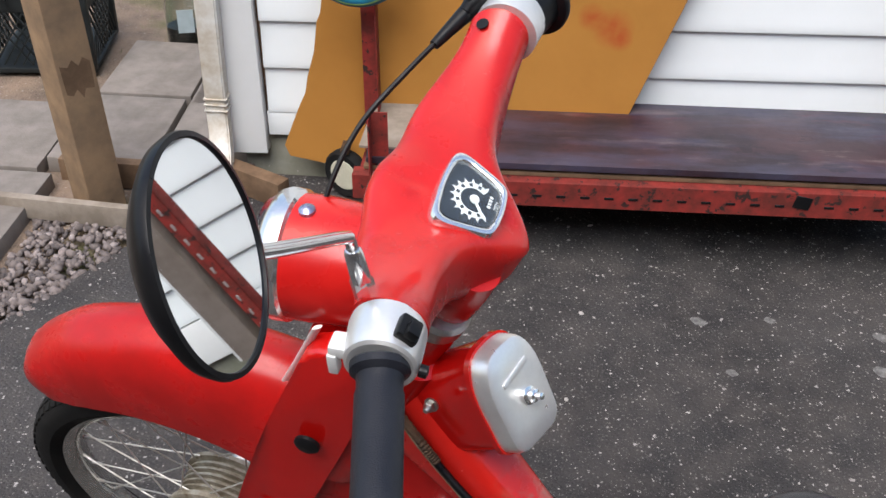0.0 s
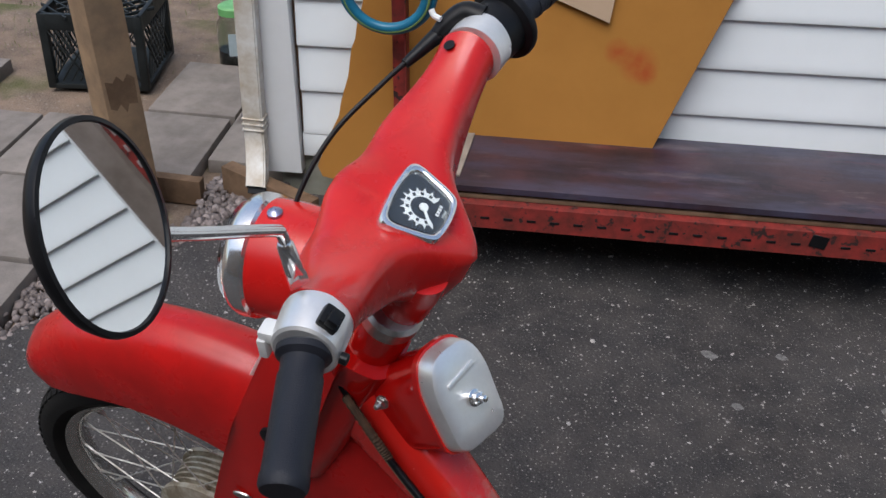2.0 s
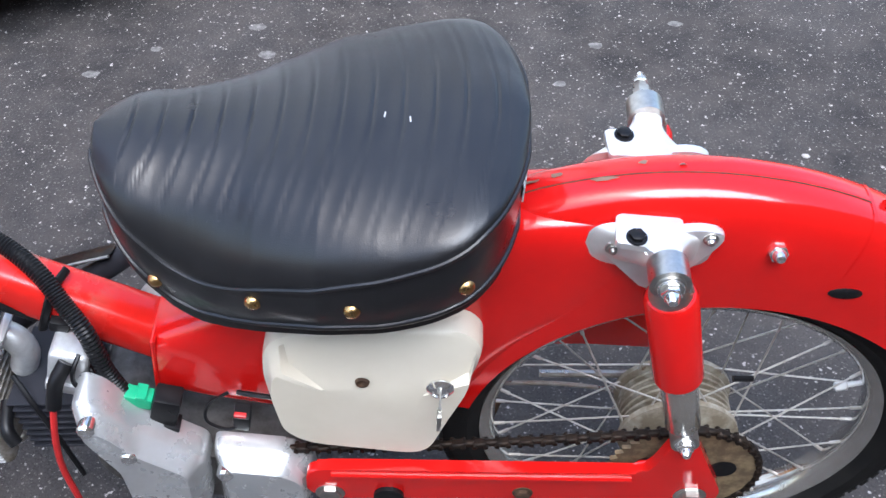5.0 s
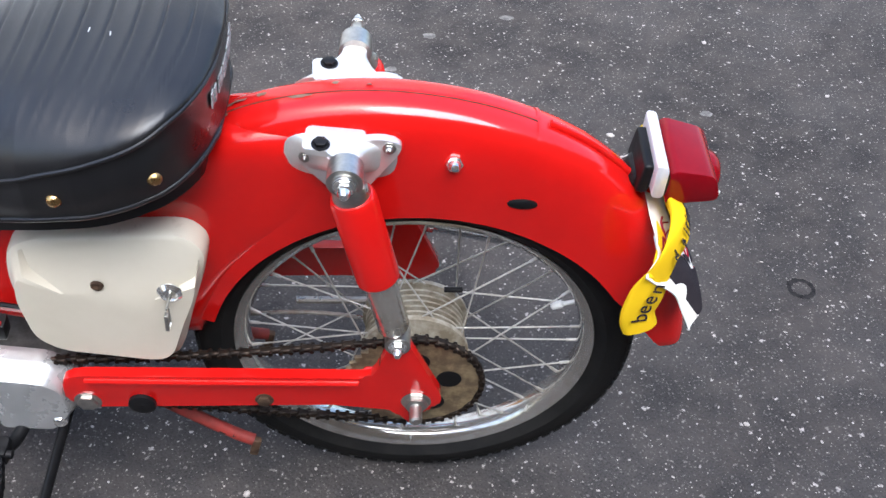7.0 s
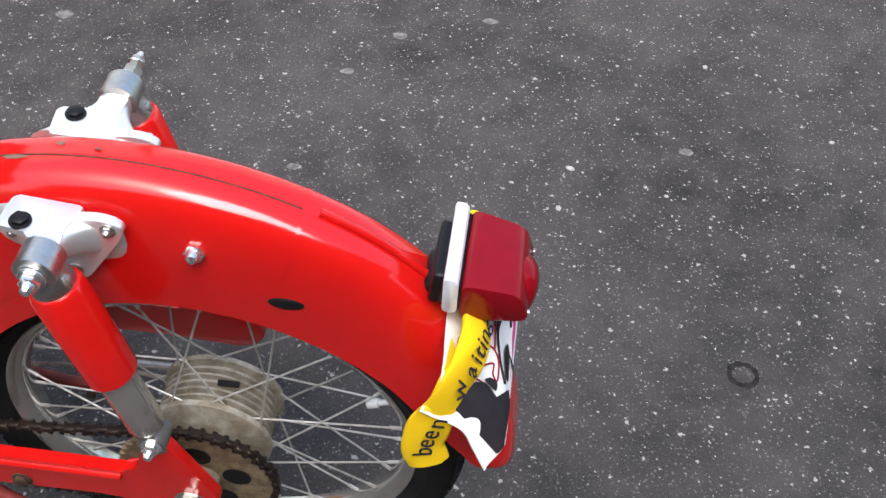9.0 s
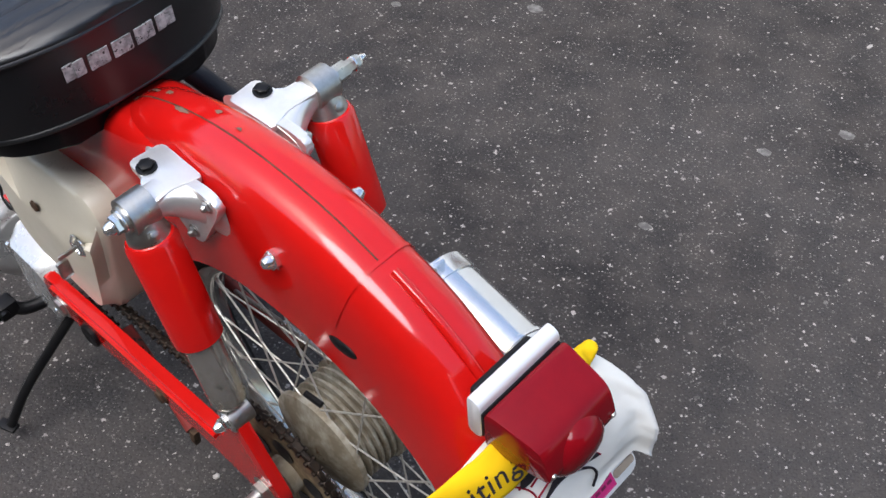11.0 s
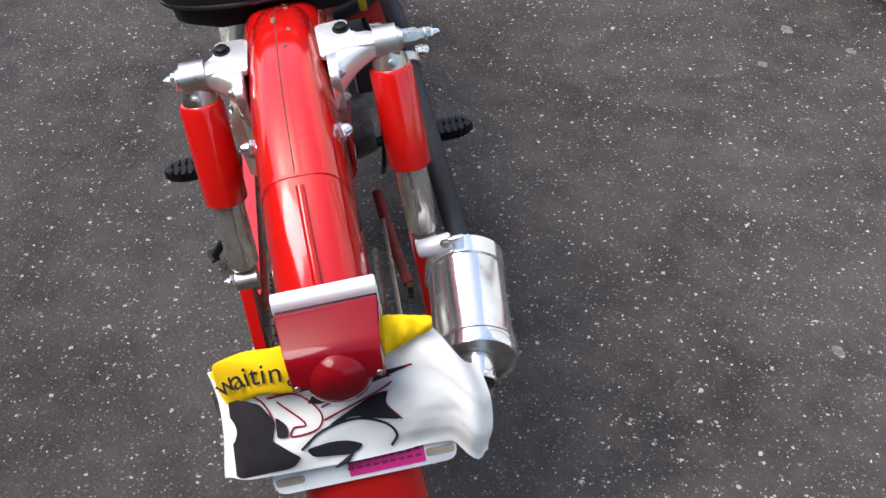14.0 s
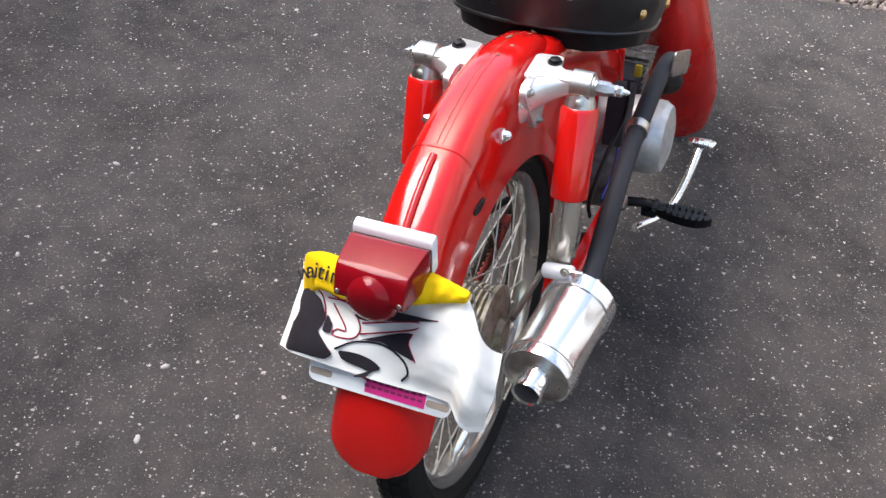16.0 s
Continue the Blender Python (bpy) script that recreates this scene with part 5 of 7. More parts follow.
def shock(sy):
    """A rear damper: red shroud, steel body, eyes, and the cast bracket that carries it."""
    out = 0.100 if sy < 0 else 0.113
    top, low = Vector((-0.097, sy * out, 0.650)), Vector((-0.028, sy * (out + 0.004), 0.398))
    d = (low - top).normalized()
    root = part("shock_absorber", lathe([(0.010, 0.026), (0.0225, 0.028), (0.0250, 0.032), (0.0250, 0.150), (0.0238, 0.1515), (0.020, 0.1515)], 32, aim(top, d)), RED, bike, "rear shock absorber with a red shroud")
    part("damper_body", lathe([(0.0188, 0.148), (0.0188, 0.236), (0.016, 0.242), (0.009, 0.246)], 28, aim(top, d)), DAMPER, root, "pitted chrome damper body")
    part("eye", lathe([(0.009, -0.014), (0.0185, -0.013), (0.0185, 0.013), (0.009, 0.014)], 24, aim(top, (0, 1, 0))), STEEL, root)
    part("eye_shank", lathe([(0.014, -0.004), (0.016, 0.012), (0.020, 0.024), (0.0205, 0.036)], 20, aim(top, d)), STEEL, root)
    part("eye", lathe([(0.008, -0.014), (0.0150, -0.013), (0.0150, 0.013), (0.008, 0.014)], 24, aim(low, (0, 1, 0))), STEEL, root)
    bolt("clamp_screw", top + d * 0.020 + Vector((0.016, sy * 0.002, 0.004)), (1, 0, 0.5), 0.0052, 0.006, root, STEEL, False)
    bm = lathe([(0.0135, 0.010), (0.0135, 0.016), (0.011, 0.017), (0.011, 0.019)], 20, aim(top, (0, sy, 0)))
    part("washer", bm, STEEL, root)
    bolt("cap_nut", top + Vector((0, sy * (0.017 if sy < 0 else 0.044), 0)), (0, sy, 0), 0.0095 if sy < 0 else 0.006, 0.014, root)
    if sy > 0:
        part("sleeve_nut", lathe([(0.0095, 0.018), (0.0095, 0.034), (0.0070, 0.037), (0.0070, 0.050), (0.0050, 0.052)], 6, aim(top, (0, sy, 0))), STEEL, root)
    bolt("cap_nut", low + Vector((0, sy * 0.013, 0)), (0, sy, 0), 0.0085, 0.013, root)
    # bracket: a triangular flange on the guard, and an arm out to the eye
    flange = prism(rounded([(-0.150, 0.626), (-0.140, 0.648), (-0.062, 0.662), (-0.040, 0.657), (-0.044, 0.642), (-0.082, 0.580), (-0.100, 0.574)], 0.009), 0.010, Matrix(((1, 0, 0, 0), (0, 0, sy, sy * 0.0515), (0, 1, 0, 0), (0, 0, 0, 1))), 0.003)
    bracket = part("bracket", flange, ALU_POLISHED, bike, "cast aluminium shock bracket")
    bm = bmesh.new()
    rings = []
    for i in range(13):
        t = i / 12
        y = 0.046 + (out - 0.056) * t
        hx = 0.046 * (1 - t) ** 2.0 + 0.0135
        zt = 0.657 + 0.004 * t
        zb = 0.594 + 0.044 * t ** 0.6
        xc = -0.104 + 0.007 * t
        hz, zc = (zt - zb) / 2, (zt + zb) / 2
        rings.append([Vector((xc + hx * power(math.cos(b), 0.6), sy * y, zc + hz * power(math.sin(b), 0.55))) for b in (2 * math.pi * k / 24 for k in range(24))])
    ringed(bm, rings)
    part("arm", bm, ALU_POLISHED, bracket)
    bm = prism(rounded([(-0.140, -0.014), (-0.143, 0.022), (-0.112, 0.026), (-0.110, out - 0.064), (-0.084, out - 0.064), (-0.086, 0.014), (-0.078, -0.012)], 0.005), 0.007, Matrix(((1, 0, 0, 0), (0, sy, 0, sy * 0.052), (0, 0, 1, 0.6555), (0, 0, 0, 1))), 0.002)
    part("lug", bm, ALU_POLISHED, bracket)
    bolt("bolt", (-0.124, sy * 0.067, 0.6595), (0, 0, 1), 0.0075, 0.009, bracket, BLACK, False)
    for x, z in ((-0.140, 0.632), (-0.054, 0.651), (-0.092, 0.590)):
        bolt("screw", (x, sy * 0.0565, z), (0, sy, 0), 0.0055, 0.006, bracket, STEEL)
    bolt("guard_nut", (0.016, sy * 0.0425, 0.626), (0, sy, 0.25), 0.0095, 0.014, bike, CHROME)
    part("rubber_plug", lathe([(0.013, 0), (0.013, 0.003), (0.010, 0.0045), (0.0005, 0.0048)], 24, aim((0.096, sy * 0.0455, 0.575), (0, sy, 0)) @ Matrix.Diagonal((1.3, 0.55, 1, 1))), BLACK, bike)


for side in (-1, 1):
    shock(side)


def swing_arm(sy):
    """One pressed arm from the pivot to the axle, with the damper's lug."""
    out = [(-0.428, 0.285), (-0.40, 0.292), (-0.060, 0.316), (-0.050, 0.330), (-0.035, 0.392), (-0.018, 0.392), (0.034, 0.285), (0.030, 0.262), (0.012, 0.262), (0.006, 0.226), (-0.012, 0.230), (-0.018, 0.252), (-0.10, 0.258), (-0.40, 0.228), (-0.428, 0.236)]
    if sy > 0:
        out = [(-0.428, 0.285), (-0.40, 0.292), (-0.060, 0.316), (-0.035, 0.392), (-0.018, 0.392), (0.034, 0.285), (0.012, 0.258), (-0.10, 0.258), (-0.40, 0.228), (-0.428, 0.236)]
    m = Matrix(((1, 0, 0, 0), (0, 0, sy, sy * 0.108), (0, 1, 0, 0.014), (0, 0, 0, 1)))
    arm = part("swing_arm", prism(rounded(out, 0.012, 4), 0.014, m, 0.004, 3), RED, bike, "red pressed steel swing arm")
    part("crease", tube([(-0.40, sy * 0.116, 0.297), (-0.25, sy * 0.116, 0.307), (-0.07, sy * 0.116, 0.320)], 0.004, 6, 8), RED, arm)
    bolt("pivot_bolt", (-0.402, sy * 0.115, 0.254), (0, sy, 0), 0.013, 0.010, arm, STEEL, False)
    bolt("bolt", (-0.185, sy * 0.115, 0.276), (0, sy, 0), 0.009, 0.009, arm, RUST, False)
    part("bush", lathe([(0.017, 0), (0.017, 0.006), (0.012, 0.008), (0.0005, 0.006)], 24, aim((-0.335, sy * 0.114, 0.257), (0, sy, 0))), BLACK, arm)
    axle = bolt("axle_nut", (0.002, sy * 0.114, 0.287), (0, sy, 0), 0.0145, 0.016, arm, STEEL, False)
    part("axle_end", lathe([(0.008, 0.0), (0.008, 0.028), (0.006, 0.030), (0.0005, 0.030)], 16, aim((0.002, sy * 0.116, 0.287), (0, sy, 0))), STEEL, arm)


for side in (-1, 1):
    swing_arm(side)


def drive_chain():
    """Sprocket and chain on the left side."""
    y = -0.078
    c, r = Vector((REAR.x, y, REAR.z)), 0.086
    f, rf = Vector((-0.47, y, 0.252)), 0.030
    bm = bmesh.new()
    n = 42
    out = []
    for k in range(n * 2):
        a = math.pi * k / n
        rr = r + (0.0035 if k % 2 else -0.004)
        out.append((math.cos(a) * rr, math.sin(a) * rr))
    m = Matrix(((1, 0, 0, c.x), (0, 0, -1, y), (0, 1, 0, c.z), (0, 0, 0, 1)))
    sprocket = part("sprocket", prism(out, 0.005, m, 0), surface("dusty_sprocket", (0.36, 0.28, 0.16), (0.18, 0.13, 0.08), 0.6, 0.5, scale=50, grain=0.7), bike, "dusty rear sprocket")
    for k in range(5):
        a = 2 * math.pi * k / 5 + 0.3
        part("cutout", lathe([(0.016, 0), (0.016, 0.0008), (0.0005, 0.0008)], 20, aim((c.x + 0.045 * math.cos(a), y - 0.0032, c.z + 0.045 * math.sin(a)), (0, -1, 0))), BLACK, sprocket)
    part("carrier", lathe([(0.024, 0), (0.024, 0.014), (0.014, 0.020), (0.008, 0.020)], 28, aim((c.x, y - 0.002, c.z), (0, -1, 0))), HUB, sprocket)
    # loop of links round both wheels
    line = []
    slope = math.asin((r - rf) / (c - f).length)
    for k in range(40):
        a = math.pi / 2 - slope * -1 - (math.pi + 2 * slope) * k / 39
        line.append(c + Vector((math.cos(a) * r, 0, math.sin(a) * r)))
    for k in range(16):
        a = -math.pi / 2 - slope - (math.pi - 2 * slope) * k / 15
        line.append(f + Vector((math.cos(a) * rf, 0, math.sin(a) * rf)))
    line.append(line[0])
    pitch = 0.0127
    acc = [0.0]
    for a, b in zip(line, line[1:]):
        acc.append(acc[-1] + (b - a).length)
    total = acc[-1]
    count = int(total / pitch)
    loop = bmesh.new()
    for k in range(count):
        s = total * k / count
        j = max(i for i in range(len(acc)) if acc[i] <= s)
        j = min(j, len(line) - 2)
        t = (s - acc[j]) / max(1e-9, acc[j + 1] - acc[j])
        p = line[j].lerp(line[j + 1], t)
        d = (line[j + 1] - line[j]).normalized()
        sag = 0.008 * math.sin(math.pi * min(1, max(0, (p.x - f.x) / (c.x - f.x)))) if f.x < p.x < c.x else 0
        p = p + Vector((0, 0, -sag))
        ang = math.atan2(d.z, d.x)
        w = 0.0105 if k % 2 else 0.007
        rbox((0.0155, w, 0.0085), Matrix.Translation(p) @ Matrix.Rotation(-ang, 4, "Y"), 0.002, 1, loop)
        lathe([(0.003, -0.007), (0.003, 0.007)], 8, Matrix.Translation(p + d * 0.0063) @ Matrix.Rotation(math.pi / 2, 4, "X"), loop)
    part("chain", loop, CHAIN, bike, "oily roller chain")["kind"] = "stuff"


drive_chain()


def tail():
    """Tail lamp on its black bracket: a bright frame, a sloping box lens and a round lens below."""
    yc = 0.0065

    def block(profile, half0, half1, soft=0.007):
        """A side profile in x-z made as wide as the lamp; half0 at the front, half1 at the rear."""
        bm = bmesh.new()
        x0, x1 = min(p[0] for p in profile), max(p[0] for p in profile)
        out = rounded(profile, soft, 4)
        rings = []
        for k, shrink in ((-1, 0.93), (-0.985, 0.985), (-0.95, 1.0), (0.95, 1.0), (0.985, 0.985), (1, 0.93)):
            cx, cz = sum(p[0] for p in out) / len(out), sum(p[1] for p in out) / len(out)
            ring = []
            for x, z in out:
                t = (x - x0) / (x1 - x0)
                ring.append(Vector((cx + (x - cx) * shrink, yc + k * (half0 + (half1 - half0) * t), cz + (z - cz) * shrink)))
            rings.append(ring)
        ringed(bm, rings)
        return bm

    lamp = part("tail_lamp", block([(0.234, 0.638), (0.248, 0.635), (0.250, 0.590), (0.236, 0.590)], 0.0475, 0.0475), FRAME_ALU, bike, "tail lamp in a bright aluminium frame")
    part("gasket", block([(0.247, 0.626), (0.2515, 0.624), (0.252, 0.594), (0.248, 0.594)], 0.0465, 0.0465), BLACK, lamp)
    lens = part("lens", block([(0.250, 0.631), (0.304, 0.622), (0.317, 0.586), (0.252, 0.580)], 0.0468, 0.0405, 0.012), LENS_RED, lamp, "deep red plastic lens")
    part("round_lens", lathe([(0.031, -0.030), (0.031, 0.000), (0.0305, 0.005), (0.028, 0.011), (0.0235, 0.0155), (0.017, 0.0188), (0.009, 0.0206), (0.0005, 0.0211)], 44, aim((0.3000, yc, 0.5870), (0.95, 0, -0.12))), LENS_RED, lens)
    for sx in (-1, 1):
        part("screw", lathe([(0.0028, 0), (0.0028, 0.0016), (0.001, 0.0022)], 12, aim((0.3130, yc + sx * 0.0365, 0.595), (1, 0, -0.1))), STEEL, lens)
    part("bracket", joined(rbox((0.014, 0.070, 0.040), pose(0.230, 0.007, 0.604, 0, 4, 0), 0.005, 3), rbox((0.026, 0.046, 0.050), pose(0.224, 0.007, 0.574, 0, 24, 0), 0.010, 3)), BLACK, lamp, "black steel lamp bracket")
    part("bracket_strut", tube([(0.215, 0.0, 0.56), (0.256, 0.012, 0.53), (0.280, 0.015, 0.505)], 0.010, 6, 10), BLACK, lamp)


tail()


def plate():
    n = Vector((0.80, 0.0, 0.60)).normalized()
    m = Matrix.Translation((0.286, 0.0085, 0.488)) @ Matrix(((0, -n.z, n.x, 0), (1, 0, 0, 0), (0, n.x, n.z, 0), (0, 0, 0, 1)))
    root = part("number_plate", prism(rounded([(-0.089, -0.052), (0.089, -0.052), (0.089, 0.050), (-0.089, 0.050)], 0.012), 0.0015, m, 0.0005), PLATE, bike, "white metal number plate")
    for x in (-0.073, 0.073):
        part("slot", prism(rounded([(-0.014, -0.004), (0.014, -0.004), (0.014, 0.004), (-0.014, 0.004)], 0.004), 0.0008, m @ pose(x, -0.040, 0.0012), 0), TIMBER_GREY, root)
    part("sticker", prism([(-0.020, -0.010), (0.054, -0.010), (0.054, 0.014), (-0.020, 0.014)], 0.0006, m @ pose(0.004, -0.038, 0.0012), 0), PINK, root, "pink registration sticker")
    bm = bmesh.new()
    for k in range(9):
        rbox((0.005, 0.006, 0.0004), m @ pose(-0.014 + 0.0082 * k, -0.032, 0.0019), 0, 1, bm)
        rbox((0.006, 0.0028, 0.0004), m @ pose(-0.014 + 0.0082 * k, -0.040, 0.0019), 0, 1, bm)
    part("print_bar", bm, surface("dark_pink_print", (0.16, 0.008, 0.06), None, 0.6), root)
    return m


PLATE_POSE = plate()


# ---- printed cloth hung over the plate ----
def rag():
    m = PLATE_POSE
    HEM = [(0.268, -0.012, 0.566), (0.271, -0.050, 0.574), (0.266, -0.080, 0.570), (0.254, -0.102, 0.548), (0.242, -0.112, 0.512), (0.238, -0.113, 0.480), (0.246, -0.116, 0.456)]

    def drape(u, v):
        """u across, v down from the fold; folds and a sag on the surface."""
        x = -0.128 + 0.252 * u + 0.006 * math.sin(4 * v)
        top = 0.078 + 0.022 * u - 0.070 * smooth_step(0.72, 1.0, u) ** 2
        low = -0.024 - 0.006 * smooth_step(0.0, 0.6, u) - 0.032 * smooth_step(0.86, 0.97, u)
        y = top + (low - top) * v
        z = 0.010 + 0.007 * math.sin(3.0 * u + 1.6) * v + 0.005 * noise.noise(Vector((u * 4, v * 3, 2))) + 0.008 * math.sin(v * 3.1)
        crease = smooth_step(0.52, 0.75, u)
        z += 0.016 * crease * math.sin(math.pi * min(1, v * 1.05)) + 0.0045 * crease * noise.noise(Vector((u * 7, v * 5, 5))) + 0.0014 * crease * noise.noise(Vector((u * 20, v * 15, 9)))
        z -= 0.040 * smooth_step(0.90, 1.0, u) ** 2 + 0.020 * smooth_step(0.12, 0.0, u) ** 1.5
        return m @ Vector((x, y, max(z, 0.004) if 0.06 < u < 0.90 else z))

    def sheet_of(fn, nu, nv, thick=0.0016):
        bm = bmesh.new()
        grid = [[bm.verts.new(fn(i / nu, j / nv)) for j in range(nv + 1)] for i in range(nu + 1)]
        for i in range(nu):
            for j in range(nv):
                bm.faces.new((grid[i][j], grid[i + 1][j], grid[i + 1][j + 1], grid[i][j + 1]))
        bm.normal_update()
        bmesh.ops.solidify(bm, geom=bm.faces[:], thickness=thick)
        return bm

    root = part("cloth", sheet_of(drape, 60, 36), CLOTH_WHITE, sharp=70)
    tagged(root, "white printed cotton rag with a yellow hem over the number plate", "rag")
    root.matrix_basis = bike.matrix_basis

    def fold(side):
        """The rolled yellow hem on one side of the lamp."""
        bm = bmesh.new()
        rings = []
        line = curve_points(HEM, 6)
        count = len(line) if side < 0 else 25
        for i in range(count):
            t = i / (count - 1)
            if side < 0:
                c = line[i]
                d = (line[min(i + 1, count - 1)] - line[max(i - 1, 0)]).normalized()
                f = smooth_step(0.38, 0.68, t)
                n = (Vector((0.80, -0.10, 0.58)) * (1 - f) + Vector((0.18, -0.95, 0.10)) * f).normalized()
                r1, r2 = 0.0225 * (1 - 0.10 * t), 0.0062 + 0.0022 * math.sin(9 * t)
            else:
                c = Vector((0.262 - 0.010 * t, 0.044 + 0.052 * t, 0.580 - 0.006 * t * t))
                d = Vector((0.05, 0.7, -0.1)).normalized()
                n = Vector((0.80, 0.1, 0.58)).normalized()
                r1, r2 = 0.021 * (1 - 0.70 * t), 0.012 * (1 - 0.4 * t)
            w = n.cross(d).normalized()
            rings.append([c + w * r1 * math.cos(a) * (1 + 0.12 * noise.noise(Vector((t * 6, a, side)))) + n * r2 * math.sin(a) * (1 + 0.5 * noise.noise(Vector((t * 5, a * 1.3, 4 + side)))) for a in (2 * math.pi * k / 20 for k in range(20))])
        ringed(bm, rings)
        return bm

    part("hem", fold(-1), CLOTH_YELLOW, root, "yellow hem with black words", sharp=70)
    part("hem", fold(1), CLOTH_YELLOW, root, "yellow hem", sharp=70)

    def printed(points, material, name, lift=0.0042, scale=8):
        """A flat area of print that follows the cloth."""
        out = rounded(points, 0.03, 4)
        bm = bmesh.new()
        cu = sum(p[0] for p in out) / len(out)
        cv = sum(p[1] for p in out) / len(out)
        nrm = (m.to_3x3() @ Vector((0, 0, 1))) * lift
        rings = []
        for k in range(scale + 1):
            s = 1 - k / scale * 0.98
            rings.append([drape(cu + (u - cu) * s, cv + (v - cv) * s) + nrm for u, v in out])
        ringed(bm, rings)
        return part(name, bm, material, root, sharp=80)

    printed([(0.035, 0.30), (0.06, 0.225), (0.156, 0.336), (0.200, 0.52), (0.185, 0.766), (0.30, 0.859), (0.27, 0.95), (0.05, 0.985)], CLOTH_BLACK, "print")
    printed([(0.331, 0.428), (0.375, 0.291), (0.734, 0.3), (0.375, 0.456)], CLOTH_BLACK, "print")
    printed([(0.388, 0.647), (0.555, 0.489), (0.625, 0.453), (0.613, 0.563), (0.675, 0.712), (0.562, 0.662), (0.492, 0.609)], CLOTH_BLACK, "print")
    printed([(0.312, 0.804), (0.406, 0.783), (0.477, 0.809), (0.534, 0.871), (0.492, 0.933), (0.344, 0.895)], CLOTH_BLACK, "print")
    printed([(0.406, 1.032), (0.503, 0.894), (0.472, 1.005)], CLOTH_BLACK, "print")
    printed([(0.203, 0.475), (0.244, 0.572), (0.25, 0.675), (0.206, 0.666)], CLOTH_BLACK, "print")

    printed([(0.0, 0.0), (0.20, 0.0), (0.30, 0.035), (0.20, 0.10), (0.10, 0.14), (0.03, 0.20)], CLOTH_YELLOW, "print", 0.0036)

    def stroke(keys, material, r=0.0009):
        nrm = (m.to_3x3() @ Vector((0, 0, 1))) * 0.0028
        return part("print", tube([drape(u, v) + nrm for u, v in keys], r, 6, 6), material, root)

    stroke([(0.066, 0.012), (0.188, 0.113), (0.281, 0.114), (0.32, 0.234)], CLOTH_RED)
    stroke([(0.156, 0.138), (0.203, 0.11), (0.273, 0.227), (0.266, 0.303), (0.188, 0.248), (0.156, 0.138)], CLOTH_RED)
    stroke([(0.062, 0.201), (0.156, 0.296), (0.195, 0.517), (0.188, 0.714), (0.281, 0.851)], CLOTH_RED)
    stroke([(0.188, 0.307), (0.297, 0.331), (0.372, 0.527), (0.356, 0.654), (0.263, 0.676), (0.269, 0.606), (0.312, 0.587), (0.219, 0.355)], CLOTH_RED)
    stroke([(0.375, 0.484), (0.625, 0.351), (0.63, 0.418), (0.383, 0.593)], CLOTH_RED)
    stroke([(0.331, 0.428), (0.469, 0.344), (0.734, 0.3)], CLOTH_RED)
    stroke([(0.625, 0.466), (0.617, 0.568), (0.675, 0.712)], CLOTH_RED)
    stroke([(0.297, 0.806), (0.375, 0.677), (0.5, 0.639), (0.609, 0.721), (0.656, 0.839), (0.637, 0.931)], CLOTH_BLACK, 0.0013)
    stroke([(0.03, 0.055), (0.12, 0.045), (0.20, 0.075), (0.13, 0.105), (0.05, 0.11)], CLOTH_RED, 0.0013)
    stroke([(0.06, 0.15), (0.17, 0.115), (0.28, 0.10), (0.33, 0.14)], CLOTH_RED, 0.0011)
    # words on the yellow hem
    def lettered(text, at, n, d):
        word = bpy.data.curves.new("words", "FONT")
        word.body = text
        word.size, word.extrude, word.align_x, word.align_y = 0.027, 0.0003, "CENTER", "CENTER"
        n, d = Vector(n).normalized(), Vector(d)
        d = (d - n * d.dot(n)).normalized()
        up = n.cross(d)
        tmp = bpy.data.objects.new("words", word)
        me = bpy.data.meshes.new_from_object(tmp)
        bpy.data.objects.remove(tmp)
        me.materials.append(CLOTH_BLACK)
        ob = new("letter", me)
        ob.parent = root
        ob.matrix_basis = Matrix.Translation(Vector(at) + n * 0.0095) @ Matrix(((d.x, up.x, n.x, 0), (d.y, up.y, n.y, 0), (d.z, up.z, n.z, 0), (0, 0, 0, 1)))

    # one letter after another up the side fold and along to the lamp
    line = curve_points(HEM, 30)[::-1]
    gone = [0.0]
    for p, q in zip(line, line[1:]):
        gone.append(gone[-1] + (q - p).length)
    at = 0.026
    wide = {"i": 0.0072, "t": 0.0095, "w": 0.0210, "a": 0.0145, " ": 0.016}
    for letter, after in zip("been waiting", "een waiting "):
        k = max(i for i in range(len(line)) if gone[i] <= at)
        k = min(max(k, 1), len(line) - 2)
        t = 1 - k / (len(line) - 1)
        f = smooth_step(0.38, 0.68, t)
        n = (Vector((0.80, -0.10, 0.58)) * (1 - f) + Vector((0.18, -0.95, 0.10)) * f).normalized()
        if letter != " ":
            lettered(letter, line[k], n, line[k + 1] - line[k - 1])
        at += (wide.get(letter, 0.0155) + wide.get(after, 0.0155)) / 2


rag()


